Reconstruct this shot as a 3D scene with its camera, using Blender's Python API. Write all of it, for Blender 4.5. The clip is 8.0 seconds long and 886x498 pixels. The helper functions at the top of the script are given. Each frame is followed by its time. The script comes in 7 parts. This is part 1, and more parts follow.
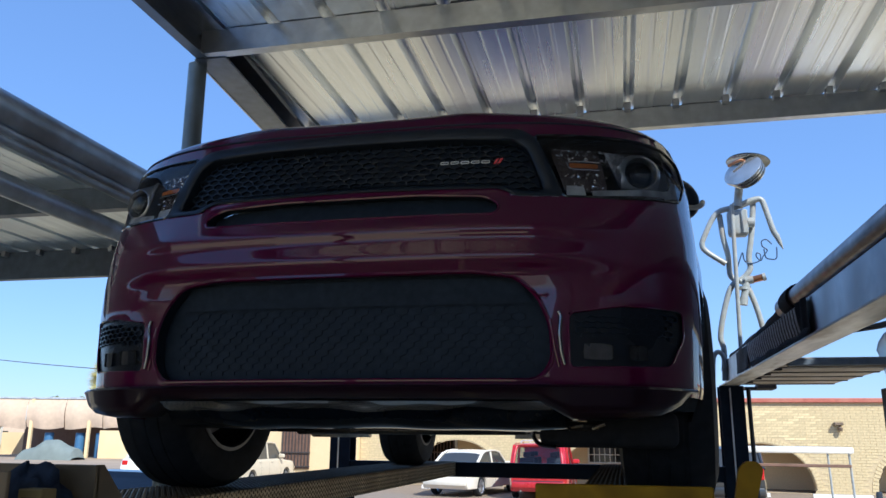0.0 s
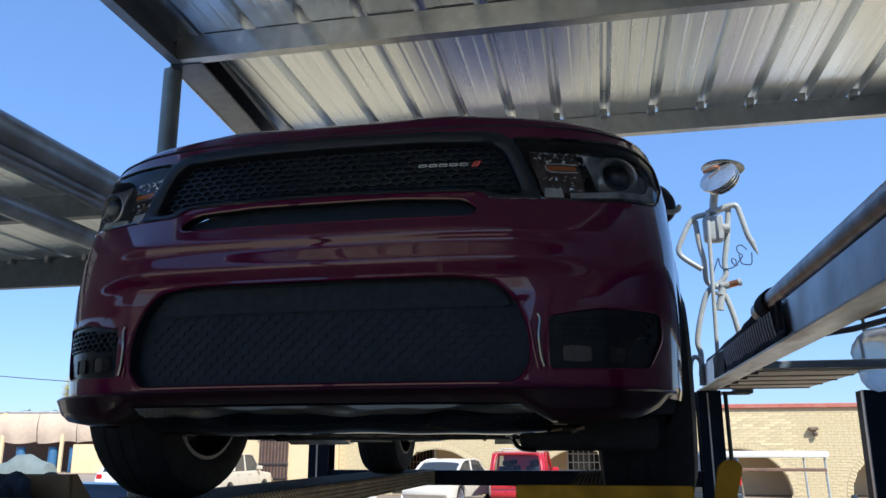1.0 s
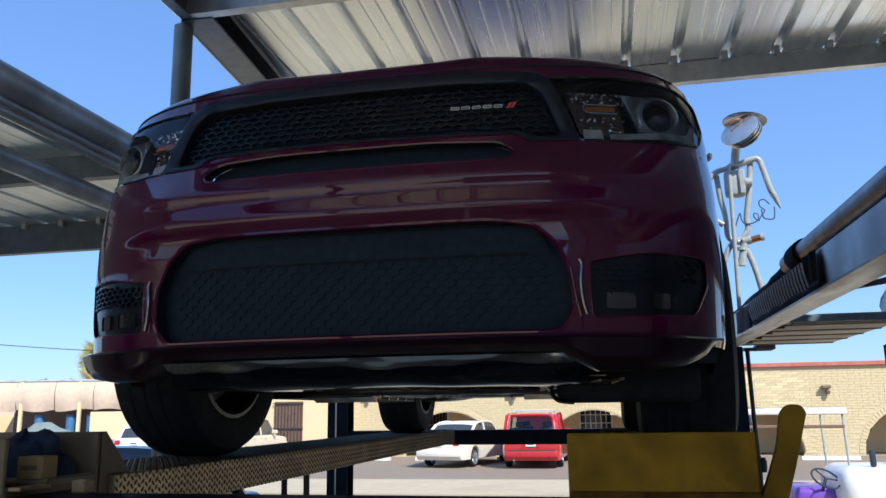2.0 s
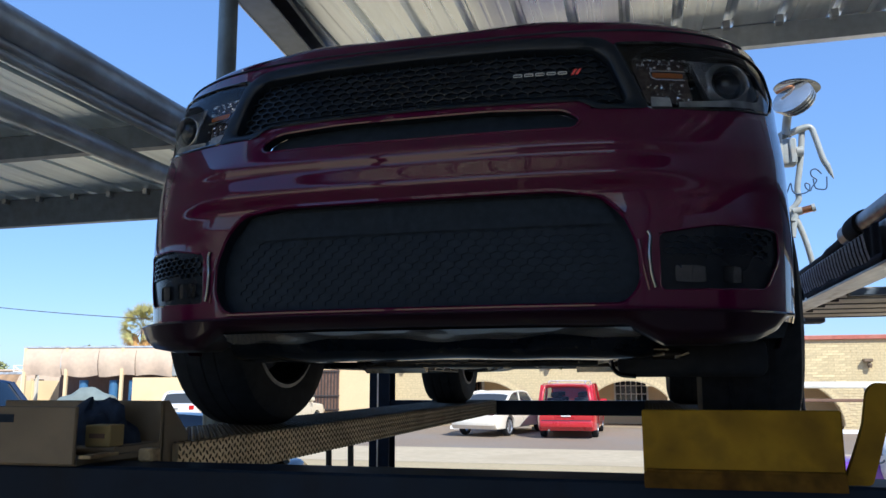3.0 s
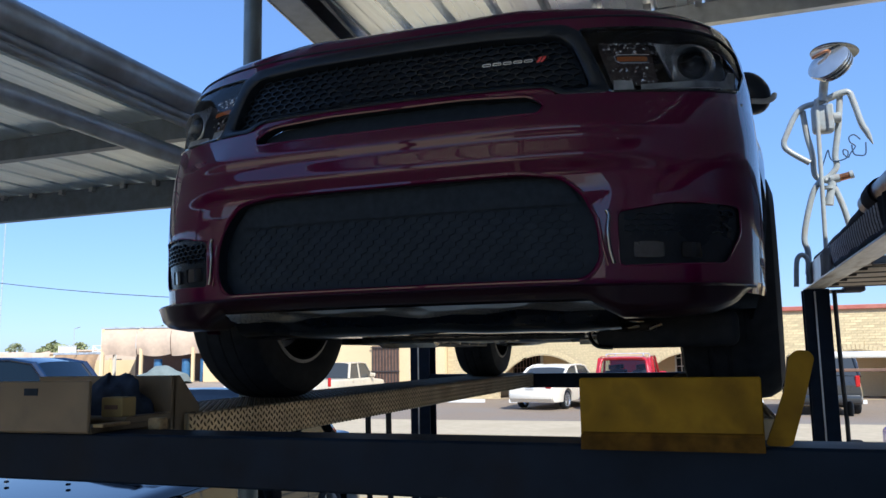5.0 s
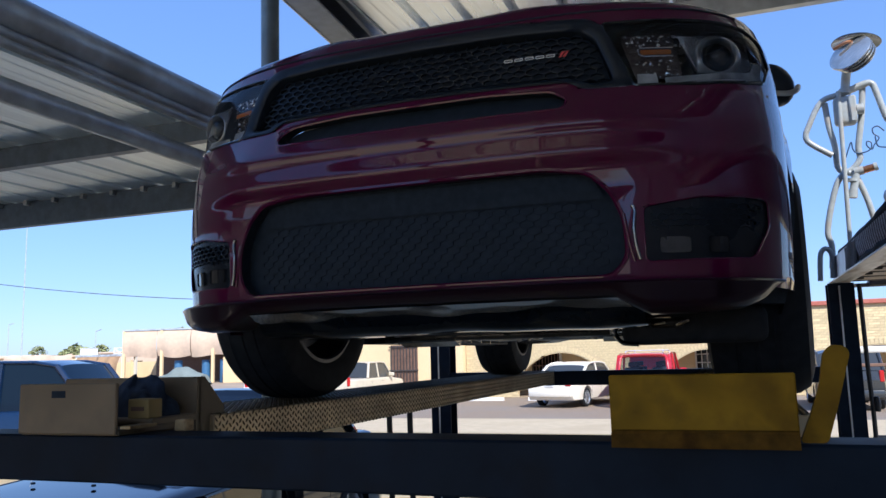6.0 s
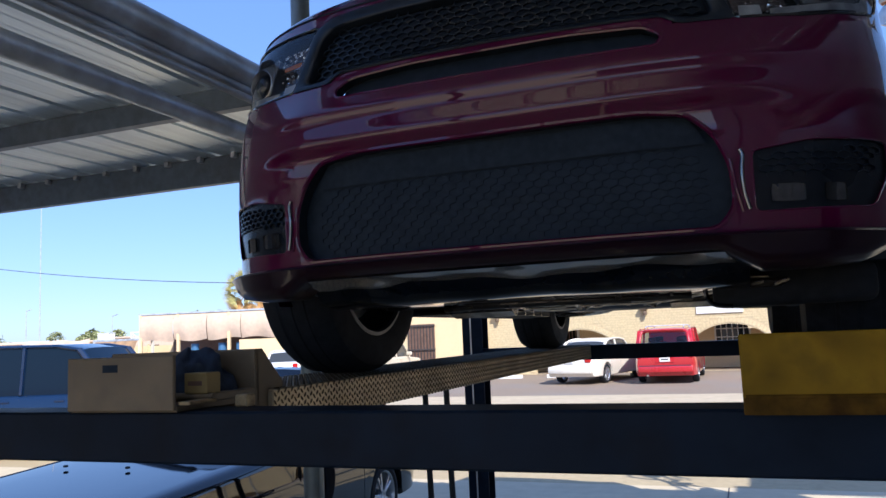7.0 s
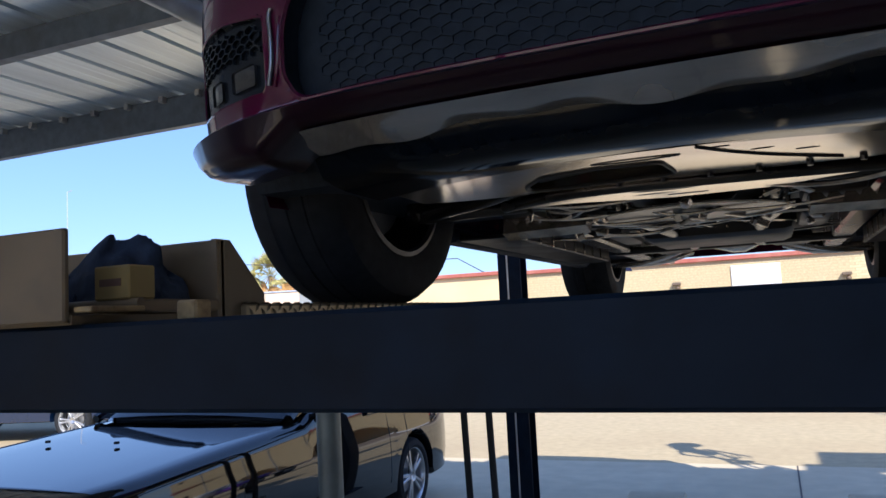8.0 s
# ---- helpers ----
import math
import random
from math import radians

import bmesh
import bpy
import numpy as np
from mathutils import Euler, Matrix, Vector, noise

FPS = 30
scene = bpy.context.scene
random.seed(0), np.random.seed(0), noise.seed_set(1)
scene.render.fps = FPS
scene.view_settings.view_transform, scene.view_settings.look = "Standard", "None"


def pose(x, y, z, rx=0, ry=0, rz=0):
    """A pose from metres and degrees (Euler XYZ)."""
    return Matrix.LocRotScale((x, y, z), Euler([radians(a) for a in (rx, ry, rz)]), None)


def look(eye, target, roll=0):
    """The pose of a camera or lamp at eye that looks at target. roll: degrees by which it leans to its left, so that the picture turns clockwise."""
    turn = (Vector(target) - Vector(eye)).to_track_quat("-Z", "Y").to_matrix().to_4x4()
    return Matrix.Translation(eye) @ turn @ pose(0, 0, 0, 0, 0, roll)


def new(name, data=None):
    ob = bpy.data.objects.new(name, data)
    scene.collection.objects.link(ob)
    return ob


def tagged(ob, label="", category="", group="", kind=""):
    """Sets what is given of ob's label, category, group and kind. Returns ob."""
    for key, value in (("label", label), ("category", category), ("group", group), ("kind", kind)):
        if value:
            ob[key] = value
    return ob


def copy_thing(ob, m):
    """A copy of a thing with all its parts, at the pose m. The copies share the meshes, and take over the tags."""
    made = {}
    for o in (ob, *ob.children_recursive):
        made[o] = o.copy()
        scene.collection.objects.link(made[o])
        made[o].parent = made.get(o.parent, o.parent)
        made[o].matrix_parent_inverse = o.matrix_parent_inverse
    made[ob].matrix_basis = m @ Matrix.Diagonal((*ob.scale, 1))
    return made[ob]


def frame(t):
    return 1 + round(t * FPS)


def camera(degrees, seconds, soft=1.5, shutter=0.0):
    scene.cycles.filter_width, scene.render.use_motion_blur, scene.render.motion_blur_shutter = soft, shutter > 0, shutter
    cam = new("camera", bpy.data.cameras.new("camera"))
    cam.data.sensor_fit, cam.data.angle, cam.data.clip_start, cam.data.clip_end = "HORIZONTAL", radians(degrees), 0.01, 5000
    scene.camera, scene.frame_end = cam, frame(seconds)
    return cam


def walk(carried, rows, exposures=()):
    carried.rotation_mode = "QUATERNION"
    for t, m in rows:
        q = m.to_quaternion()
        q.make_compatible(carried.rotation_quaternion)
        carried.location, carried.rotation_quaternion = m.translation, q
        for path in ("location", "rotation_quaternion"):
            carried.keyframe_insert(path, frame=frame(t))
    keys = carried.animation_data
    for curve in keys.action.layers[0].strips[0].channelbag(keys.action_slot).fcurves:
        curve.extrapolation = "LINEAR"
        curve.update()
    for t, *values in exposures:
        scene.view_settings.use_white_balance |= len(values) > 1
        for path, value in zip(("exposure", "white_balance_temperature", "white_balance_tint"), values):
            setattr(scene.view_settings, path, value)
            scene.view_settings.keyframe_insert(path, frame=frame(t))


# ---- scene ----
cam = camera(59.2, 8.0)
PATH = [
    (0, (0.088, 0.132, 1.892), (-0.342, 2.028, 2.363), 0.6),
    (0.5, (0.09, 0.139, 1.879), (-0.3, 2.034, 2.385), 0.1),
    (1, (0.084, 0.145, 1.876), (-0.29, 2.046, 2.37), -0.1),
    (2.3, (-0.081, 0.243, 1.842), (-0.494, 2.163, 2.221), -1.2),
    (2.5, (-0.121, 0.245, 1.854), (-0.545, 2.166, 2.217), -1.4),
    (3, (-0.095, 0.244, 1.857), (-0.582, 2.155, 2.19), -0.2),
    (3.5, (0.042, 0.213, 1.855), (-0.477, 2.124, 2.138), 0.9),
    (4, (0.145, 0.185, 1.848), (-0.416, 2.087, 2.105), 0.3),
    (4.5, (0.185, 0.171, 1.849), (-0.42, 2.058, 2.114), -0.4),
    (6, (0.157, 0.178, 1.85), (-0.524, 2.039, 2.12), -1.5),
    (6.5, (0.107, 0.206, 1.849), (-0.578, 2.069, 2.096), -1.6),
    (6.9, (-0.04, 0.271, 1.826), (-0.738, 2.13, 2.057), -2.2),
    (7, (-0.086, 0.3, 1.819), (-0.798, 2.156, 2.039), -2.4),
    (7.3, (-0.217, 0.405, 1.775), (-0.979, 2.244, 1.971), -2.8),
    (7.5, (-0.301, 0.546, 1.734), (-1.097, 2.372, 1.92), -3.0),
    (8, (-0.492, 1.081, 1.631), (-1.263, 2.917, 1.811), -2.9),
]
walk(cam, [(t, look(eye, target, roll)) for t, eye, target, roll in PATH], [(0, 0.76, 4900, 9), (4.5, 0.78, 4900, 9), (6.5, 0.82, 4900, 15), (8, 1.02, 5000, 16)])
# ---- world and sun ----
SUN_DIR = Vector((-2.85, 3.45, -4.25)).normalized()
world = bpy.data.worlds.new("sky")
scene.world = world
world.use_nodes = True
wn = world.node_tree.nodes
sky = wn.new("ShaderNodeTexSky")
sky.sky_type = 'NISHITA'
sky.sun_disc = False
sky.sun_elevation = math.asin(-SUN_DIR.z)
sky.sun_rotation = math.atan2(-SUN_DIR.x, -SUN_DIR.y)
sky.air_density = 1.0
sky.dust_density = 0.5
sky.ozone_density = 6.0
wn["Background"].inputs["Strength"].default_value = 0.207
clear = wn.new("ShaderNodeGamma")
clear.inputs["Gamma"].default_value = 0.5
deep = wn.new("ShaderNodeHueSaturation")
deep.inputs["Saturation"].default_value = 1.22
deep.inputs["Hue"].default_value = 0.509
world.node_tree.links.new(sky.outputs[0], clear.inputs["Color"])
world.node_tree.links.new(clear.outputs[0], deep.inputs["Color"])
world.node_tree.links.new(deep.outputs[0], wn["Background"].inputs["Color"])
sun = bpy.data.lights.new("sun", 'SUN')
sun.energy, sun.angle, sun.color = 4.1, radians(0.53), (1.0, 0.82, 0.56)
sun_ob = new("sun", sun)
sun_ob.matrix_world = Matrix.Translation((6, -8, 12)) @ SUN_DIR.to_track_quat('-Z', 'Y').to_matrix().to_4x4()


# ---- materials ----
def mat(name, color, rough=0.5, metal=0.0, coat=0.0, var=0.15, scale=6.0, bump=0.0, bump_scale=60.0, stretch=(1, 1, 1), spec=0.5, stain=None, stain_scale=1.5, stain_amount=0.5, piece=0.0):
    """Two-scale varied surface: broad stains, fine grain, a little relief; piece varies it from piece to piece."""
    m = bpy.data.materials.new(name)
    m.use_nodes = True
    nt = m.node_tree
    n, l = nt.nodes, nt.links
    b = n["Principled BSDF"]
    b.inputs["Metallic"].default_value = metal
    b.inputs["Coat Weight"].default_value = coat
    b.inputs["Coat Roughness"].default_value = 0.03
    b.inputs["Specular IOR Level"].default_value = spec
    tc = n.new("ShaderNodeTexCoord")
    mp = n.new("ShaderNodeMapping")
    mp.inputs["Scale"].default_value = stretch
    l.new(tc.outputs["Object"], mp.inputs["Vector"])
    n1 = n.new("ShaderNodeTexNoise")
    n1.inputs["Scale"].default_value = scale
    n1.inputs["Detail"].default_value = 6
    n2 = n.new("ShaderNodeTexNoise")
    n2.inputs["Scale"].default_value = stain_scale
    n2.inputs["Detail"].default_value = 4
    l.new(mp.outputs[0], n1.inputs["Vector"])
    l.new(mp.outputs[0], n2.inputs["Vector"])
    r1 = n.new("ShaderNodeMapRange")
    r1.inputs["From Min"].default_value, r1.inputs["From Max"].default_value = 0.3, 0.7
    r1.inputs["To Min"].default_value, r1.inputs["To Max"].default_value = 1 - var, 1 + var
    l.new(n1.outputs["Fac"], r1.inputs["Value"])
    mul = n.new("ShaderNodeMix")
    mul.data_type, mul.blend_type = 'RGBA', 'MULTIPLY'
    mul.inputs["Factor"].default_value = 1
    mul.inputs["A"].default_value = (*color, 1)
    l.new(r1.outputs[0], mul.inputs["B"])
    out = mul.outputs["Result"]
    if piece:
        oi = n.new("ShaderNodeObjectInfo")
        r3 = n.new("ShaderNodeMapRange")
        r3.inputs["To Min"].default_value, r3.inputs["To Max"].default_value = 1 - piece, 1 + piece
        l.new(oi.outputs["Random"], r3.inputs["Value"])
        m3 = n.new("ShaderNodeMix")
        m3.data_type, m3.blend_type = 'RGBA', 'MULTIPLY'
        m3.inputs["Factor"].default_value = 1
        l.new(out, m3.inputs["A"])
        l.new(r3.outputs[0], m3.inputs["B"])
        out = m3.outputs["Result"]
    if stain:
        r2 = n.new("ShaderNodeMapRange")
        r2.inputs["From Min"].default_value, r2.inputs["From Max"].default_value = 0.48, 0.68
        r2.inputs["To Max"].default_value = stain_amount
        l.new(n2.outputs["Fac"], r2.inputs["Value"])
        m2 = n.new("ShaderNodeMix")
        m2.data_type = 'RGBA'
        l.new(r2.outputs[0], m2.inputs["Factor"])
        l.new(out, m2.inputs["A"])
        m2.inputs["B"].default_value = (*stain, 1)
        out = m2.outputs["Result"]
    l.new(out, b.inputs["Base Color"])
    rr = n.new("ShaderNodeMapRange")
    rr.inputs["From Min"].default_value, rr.inputs["From Max"].default_value = 0.3, 0.7
    rr.inputs["To Min"].default_value, rr.inputs["To Max"].default_value = rough * 0.85, min(1, rough * 1.15)
    l.new(n2.outputs["Fac"], rr.inputs["Value"])
    l.new(rr.outputs[0], b.inputs["Roughness"])
    if bump:
        n3 = n.new("ShaderNodeTexNoise")
        n3.inputs["Scale"].default_value = bump_scale
        l.new(mp.outputs[0], n3.inputs["Vector"])
        bp = n.new("ShaderNodeBump")
        bp.inputs["Strength"].default_value = bump
        bp.inputs["Distance"].default_value = 0.01
        l.new(n3.outputs["Fac"], bp.inputs["Height"])
        l.new(bp.outputs[0], b.inputs["Normal"])
    return m


def glass(name, color, rough=0.02, clear=0.0):
    m = bpy.data.materials.new(name)
    m.use_nodes = True
    b = m.node_tree.nodes["Principled BSDF"]
    b.inputs["Base Color"].default_value = (*color, 1)
    b.inputs["Roughness"].default_value = rough
    b.inputs["Transmission Weight"].default_value = clear
    b.inputs["IOR"].default_value = 1.48
    return m


def thin_glass(name, tint=(0.95, 0.96, 0.97)):
    """A clear pane: see-through, with the gloss of its surface."""
    m = bpy.data.materials.new(name)
    m.use_nodes = True
    n, l = m.node_tree.nodes, m.node_tree.links
    n.remove(n["Principled BSDF"])
    t, g, f, x = n.new("ShaderNodeBsdfTransparent"), n.new("ShaderNodeBsdfGlossy"), n.new("ShaderNodeFresnel"), n.new("ShaderNodeMixShader")
    g.inputs["Roughness"].default_value = 0.02
    f.inputs["IOR"].default_value = 1.45
    t.inputs["Color"].default_value = (*tint, 1)
    l.new(f.outputs[0], x.inputs[0])
    l.new(t.outputs[0], x.inputs[1])
    l.new(g.outputs[0], x.inputs[2])
    l.new(x.outputs[0], n["Material Output"].inputs["Surface"])
    return m


PAINT = mat("maroon_car_paint", (0.072, 0.002, 0.031), 0.42, metal=0.0, coat=1.0, var=0.05, scale=400, spec=0.06, stain=(0.075, 0.002, 0.022), stain_amount=0.25)
PAINT.node_tree.nodes["Principled BSDF"].inputs["Coat IOR"].default_value = 1.55
PAINT.node_tree.nodes["Principled BSDF"].inputs["Coat Roughness"].default_value = 0.012
LIP_PAINT = mat("dark_lip_paint", (0.014, 0.006, 0.011), 0.32, coat=0.5, var=0.05, spec=0.1)
BLACK_PLASTIC = mat("black_plastic", (0.038, 0.048, 0.066), 0.6, var=0.2, scale=60, bump=0.05, bump_scale=600, spec=0.1)
GLOSS_BLACK = mat("gloss_black", (0.006, 0.007, 0.010), 0.12, coat=0.5, var=0.1)
SATIN_BLACK = mat("satin_black_trim", (0.013, 0.018, 0.027), 0.3, var=0.15, scale=30, spec=0.3)
FOG_GLASS = mat("fog_lamp_glass", (0.07, 0.072, 0.078), 0.06, metal=0.6, coat=1.0, var=0.45, scale=60)
BLADE = mat("dark_chrome_blade", (0.24, 0.245, 0.26), 0.12, metal=1.0, var=0.05)
LAMP_GREY = mat("lamp_grey_reflector", (0.46, 0.47, 0.48), 0.26, metal=0.6, var=0.12, scale=30)
LAMP_PLATE = mat("brown_grey_reflector", (0.15, 0.12, 0.11), 0.28, metal=0.6, var=0.5, scale=70)
FIN = mat("lamp_bright_fin", (0.88, 0.89, 0.91), 0.24, metal=0.8, var=0.06)
BADGE = mat("bright_badge_metal", (0.93, 0.93, 0.94), 0.25, metal=0.25, var=0.03)
# pale grey with dark patches imitates ground reflected under the lip
LIP_SHEEN = mat("painted_sheen_underside", (0.42, 0.42, 0.43), 0.14, metal=0.65, coat=1.0, var=0.25, scale=12, stain=(0.07, 0.071, 0.075), stain_amount=0.7, stain_scale=6)
LAMP_CLEAR = mat("ribbed_clear_bar", (0.66, 0.68, 0.68), 0.2, metal=0.3, var=0.45, scale=14, coat=0.8)
UNDER_DARK = mat("dirty_black_underbody", (0.012, 0.011, 0.010), 0.5, metal=0.2, var=0.4, scale=14, stain=(0.06, 0.045, 0.03), stain_amount=0.5, stain_scale=6)
POCKET = mat("black_fog_pocket", (0.010, 0.013, 0.019), 0.3, var=0.2, scale=40, spec=0.3)
PANEL_BLACK = mat("flat_black_panel", (0.027, 0.036, 0.050), 0.65, var=0.2, scale=40, spec=0.06)
RUBBER = mat("tyre_rubber", (0.022, 0.024, 0.028), 0.75, var=0.25, scale=25, stain=(0.03, 0.03, 0.031), stain_amount=0.35, stain_scale=4, spec=0.2)
CHROME = mat("chrome", (0.8, 0.8, 0.82), 0.08, metal=1.0, var=0.03)
ALLOY = mat("alloy", (0.60, 0.61, 0.63), 0.3, metal=0.9, var=0.08)
DARK_ALLOY = mat("dark_alloy", (0.010, 0.011, 0.013), 0.55, var=0.1, spec=0.15)
LIP_ALLOY = mat("worn_rim_lip", (0.085, 0.085, 0.09), 0.35, metal=0.8, var=0.2, scale=20)
UNDER_STEEL = mat("underbody_steel", (0.06, 0.056, 0.052), 0.26, metal=0.8, var=0.35, scale=12, stain=(0.03, 0.026, 0.02), stain_amount=0.6, stain_scale=4)
UNDER_ALU = mat("cast_aluminium", (0.82, 0.74, 0.63), 0.2, metal=0.75, var=0.2, scale=20, stain=(0.10, 0.08, 0.06), stain_amount=0.7, stain_scale=7)
DAM = mat("glossy_black_dam", (0.004, 0.006, 0.010), 0.10, var=0.2, scale=30, spec=0.22)
BELLY = mat("belly_pan", (0.93, 0.82, 0.66), 0.13, metal=0.9, var=0.10, scale=5, stain=(0.62, 0.53, 0.42), stain_amount=0.4, stain_scale=3)
GALV = mat("galvanised_steel", (0.82, 0.86, 0.90), 0.28, metal=0.9, var=0.06, scale=10, stretch=(3, 0.12, 1), stain=(0.66, 0.66, 0.67), stain_amount=0.5, stain_scale=1.0, bump=0.02, bump_scale=3)
GALV_FRAME = mat("galvanised_frame", (0.52, 0.54, 0.55), 0.33, metal=0.9, var=0.12, scale=14, stain=(0.40, 0.40, 0.40), stain_amount=0.5, stain_scale=3)
# post colour darkened to carry the shade under the canopy
POST_GREY = mat("grey_green_shaded_post", (0.17, 0.20, 0.205), 0.42, metal=0.3, var=0.18, scale=9, stain=(0.11, 0.115, 0.11), stain_amount=0.5, stain_scale=3)
RAFTER = mat("dark_rafter_steel", (0.13, 0.15, 0.18), 0.4, metal=0.6, var=0.18, scale=14, stain=(0.18, 0.18, 0.18), stain_amount=0.4, stain_scale=3)
OLD_GALV = mat("weathered_steel", (0.60, 0.65, 0.71), 0.42, metal=0.35, var=0.2, scale=9, stain=(0.30, 0.28, 0.26), stain_amount=0.6, stain_scale=2)
# the next two are lifted and blued to stand in for pale haze
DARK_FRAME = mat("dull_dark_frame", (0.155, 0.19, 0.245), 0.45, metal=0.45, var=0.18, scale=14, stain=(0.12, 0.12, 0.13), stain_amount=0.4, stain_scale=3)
GALV_SIDE = mat("weathered_roof_sheet", (0.84, 0.91, 0.97), 0.36, metal=0.7, var=0.08, scale=10, stretch=(3, 0.12, 1), stain=(0.50, 0.54, 0.58), stain_amount=0.5, stain_scale=1.0)
RUSTY_PIPE = mat("rusty_pipe", (0.36, 0.32, 0.29), 0.36, metal=0.85, var=0.3, scale=10, stain=(0.20, 0.11, 0.06), stain_amount=0.5, stain_scale=4)
BLUE_STEEL = mat("dark_blue_painted_steel", (0.0065, 0.0135, 0.028), 0.5, var=0.3, scale=10, stain=(0.013, 0.017, 0.024), stain_amount=0.4, stain_scale=5, spec=0.12)
# worn yellow, with the backlit shade worked into its dark base
YELLOW = mat("worn_shaded_yellow_paint", (0.27, 0.155, 0.0015), 0.6, spec=0.15, var=0.20, scale=22, stain=(0.07, 0.036, 0.006), stain_amount=0.6, stain_scale=11)
# rust of the fold; on the lower lip it also paints the shading
RUST_SHADE_EDGE = mat("rusty_shaded_edge", (0.10, 0.052, 0.004), 0.7, spec=0.1, var=0.35, scale=30, stain=(0.035, 0.014, 0.005), stain_amount=0.8, stain_scale=14)
# faded copy of the yellow; its different lighting is mixed into the tan
FADED_LIT_YELLOW = mat("faded_lit_yellow_paint", (0.185, 0.138, 0.078), 0.55, var=0.16, scale=12, stain=(0.13, 0.10, 0.06), stain_amount=0.6, stain_scale=6)
# scraped, rusty tan made paler to paint the light on these tray pieces
WORN_LIT_TAN = mat("scraped_lit_tan_paint", (0.42, 0.31, 0.15), 0.55, metal=0.2, var=0.3, scale=30, stain=(0.14, 0.07, 0.03), stain_amount=0.8, stain_scale=26)
# lugs coloured darker than the plate to stand in for their shaded sides
LUG = mat("shade_dark_lugs", (0.17, 0.135, 0.085), 0.34, metal=0.7, var=0.3, scale=30)
# tan holds both the dust and the warm light thrown up by the ground
TREAD = mat("diamond_plate", (0.52, 0.41, 0.24), 0.40, metal=0.45, var=0.25, scale=9, stain=(0.28, 0.20, 0.11), stain_amount=0.6, stain_scale=3)
RACK_ALU = mat("rack_aluminium", (0.62, 0.62, 0.62), 0.36, metal=0.85, var=0.2, scale=8, stain=(0.36, 0.34, 0.31), stain_amount=0.5, stain_scale=4)
STRAP = mat("black_webbing", (0.009, 0.009, 0.011), 0.85, var=0.3, scale=120, bump=0.3, bump_scale=200)
RIBBED = mat("grey_ribbed_webbing", (0.62, 0.63, 0.64), 0.7, var=0.3, scale=60, bump=0.2, bump_scale=200)
HAT = mat("dull_blue_grey_hat", (0.13, 0.15, 0.17), 0.16, metal=0.8, coat=0.4, var=0.12, scale=12)
WIRE_BLUE = mat("blue_grey_wire", (0.05, 0.09, 0.17), 0.5, var=0.1)
DISH = mat("pale_worn_dish", (0.62, 0.63, 0.60), 0.14, metal=0.8, var=0.15, scale=12, stain=(0.38, 0.30, 0.22), stain_amount=0.4, stain_scale=7)
# even grey of the unseen walls that dim the bay
ADDED_WALL = mat("dull_grey_added_wall", (0.34, 0.32, 0.30), 0.8, var=0.15, scale=4, stain=(0.25, 0.23, 0.21), stain_amount=0.5, stain_scale=0.7)
WHITE_PIPE = mat("grey_white_painted_pipe", (0.36, 0.39, 0.40), 0.33, var=0.12, scale=20, stain=(0.36, 0.31, 0.25), stain_amount=0.5, stain_scale=9)
JOINT = mat("dark_joint_filler", (0.13, 0.11, 0.09), 0.95, var=0.2, scale=20)
ASPHALT = mat("asphalt", (0.25, 0.195, 0.14), 0.9, var=0.25, scale=30, stain=(0.24, 0.22, 0.20), stain_amount=0.6, stain_scale=0.25, bump=0.3, bump_scale=90)
TAN_ROAD = mat("dusty_tan_asphalt", (0.45, 0.365, 0.21), 0.92, var=0.10, scale=9, stain=(0.37, 0.29, 0.17), stain_amount=0.6, stain_scale=0.35, bump=0.2, bump_scale=70)
CONCRETE = mat("concrete", (0.60, 0.51, 0.34), 0.88, var=0.08, scale=5, stain=(0.52, 0.43, 0.28), stain_amount=0.6, stain_scale=0.4, bump=0.1, bump_scale=50)
WORN_CONCRETE = mat("worn_tan_concrete", (0.50, 0.415, 0.275), 0.9, var=0.10, scale=4, stain=(0.40, 0.325, 0.21), stain_amount=0.6, stain_scale=0.5, bump=0.15, bump_scale=50)
DIRT = mat("far_ground", (0.34, 0.27, 0.20), 0.95, var=0.2, scale=0.3)
STUCCO = mat("cream_stucco", (0.78, 0.61, 0.35), 0.9, var=0.06, scale=20, stain=(0.68, 0.52, 0.30), stain_amount=0.5, stain_scale=0.5, bump=0.2, bump_scale=80)
BRICK = mat("cream_brick", (0.70, 0.575, 0.33), 0.88, var=0.12, scale=14, bump=0.2, bump_scale=60, piece=0.14)
MORTAR = mat("mortar", (0.58, 0.47, 0.28), 0.95, var=0.1, scale=20)
RED_TRIM = mat("red_trim", (0.42, 0.13, 0.09), 0.7, var=0.12, scale=8, stain=(0.5, 0.25, 0.18), stain_amount=0.4)
IRON = mat("dark_iron", (0.06, 0.05, 0.045), 0.6, var=0.2)
BROWN_DOOR = mat("brown_painted_bars", (0.17, 0.10, 0.07), 0.6, var=0.15)
WHITE_PAINT = mat("white_paint", (0.80, 0.79, 0.76), 0.35, coat=0.4, var=0.04, scale=5, stain=(0.68, 0.66, 0.62), stain_amount=0.3)
CREAM_PAINT = mat("cream_white_paint", (0.80, 0.75, 0.64), 0.35, coat=0.6, var=0.04, scale=5)
RED_PAINT = mat("red_car_paint", (0.45, 0.012, 0.02), 0.3, coat=1.0, var=0.05)
BLACK_PAINT = mat("black_car_paint", (0.006, 0.007, 0.008), 0.3, coat=1.0, var=0.1, spec=0.0)
BLACK_PAINT.node_tree.nodes["Principled BSDF"].inputs["Coat IOR"].default_value = 1.7
BLUE_PAINT = mat("blue_car_paint", (0.005, 0.017, 0.055), 0.25, coat=0.6, var=0.05)
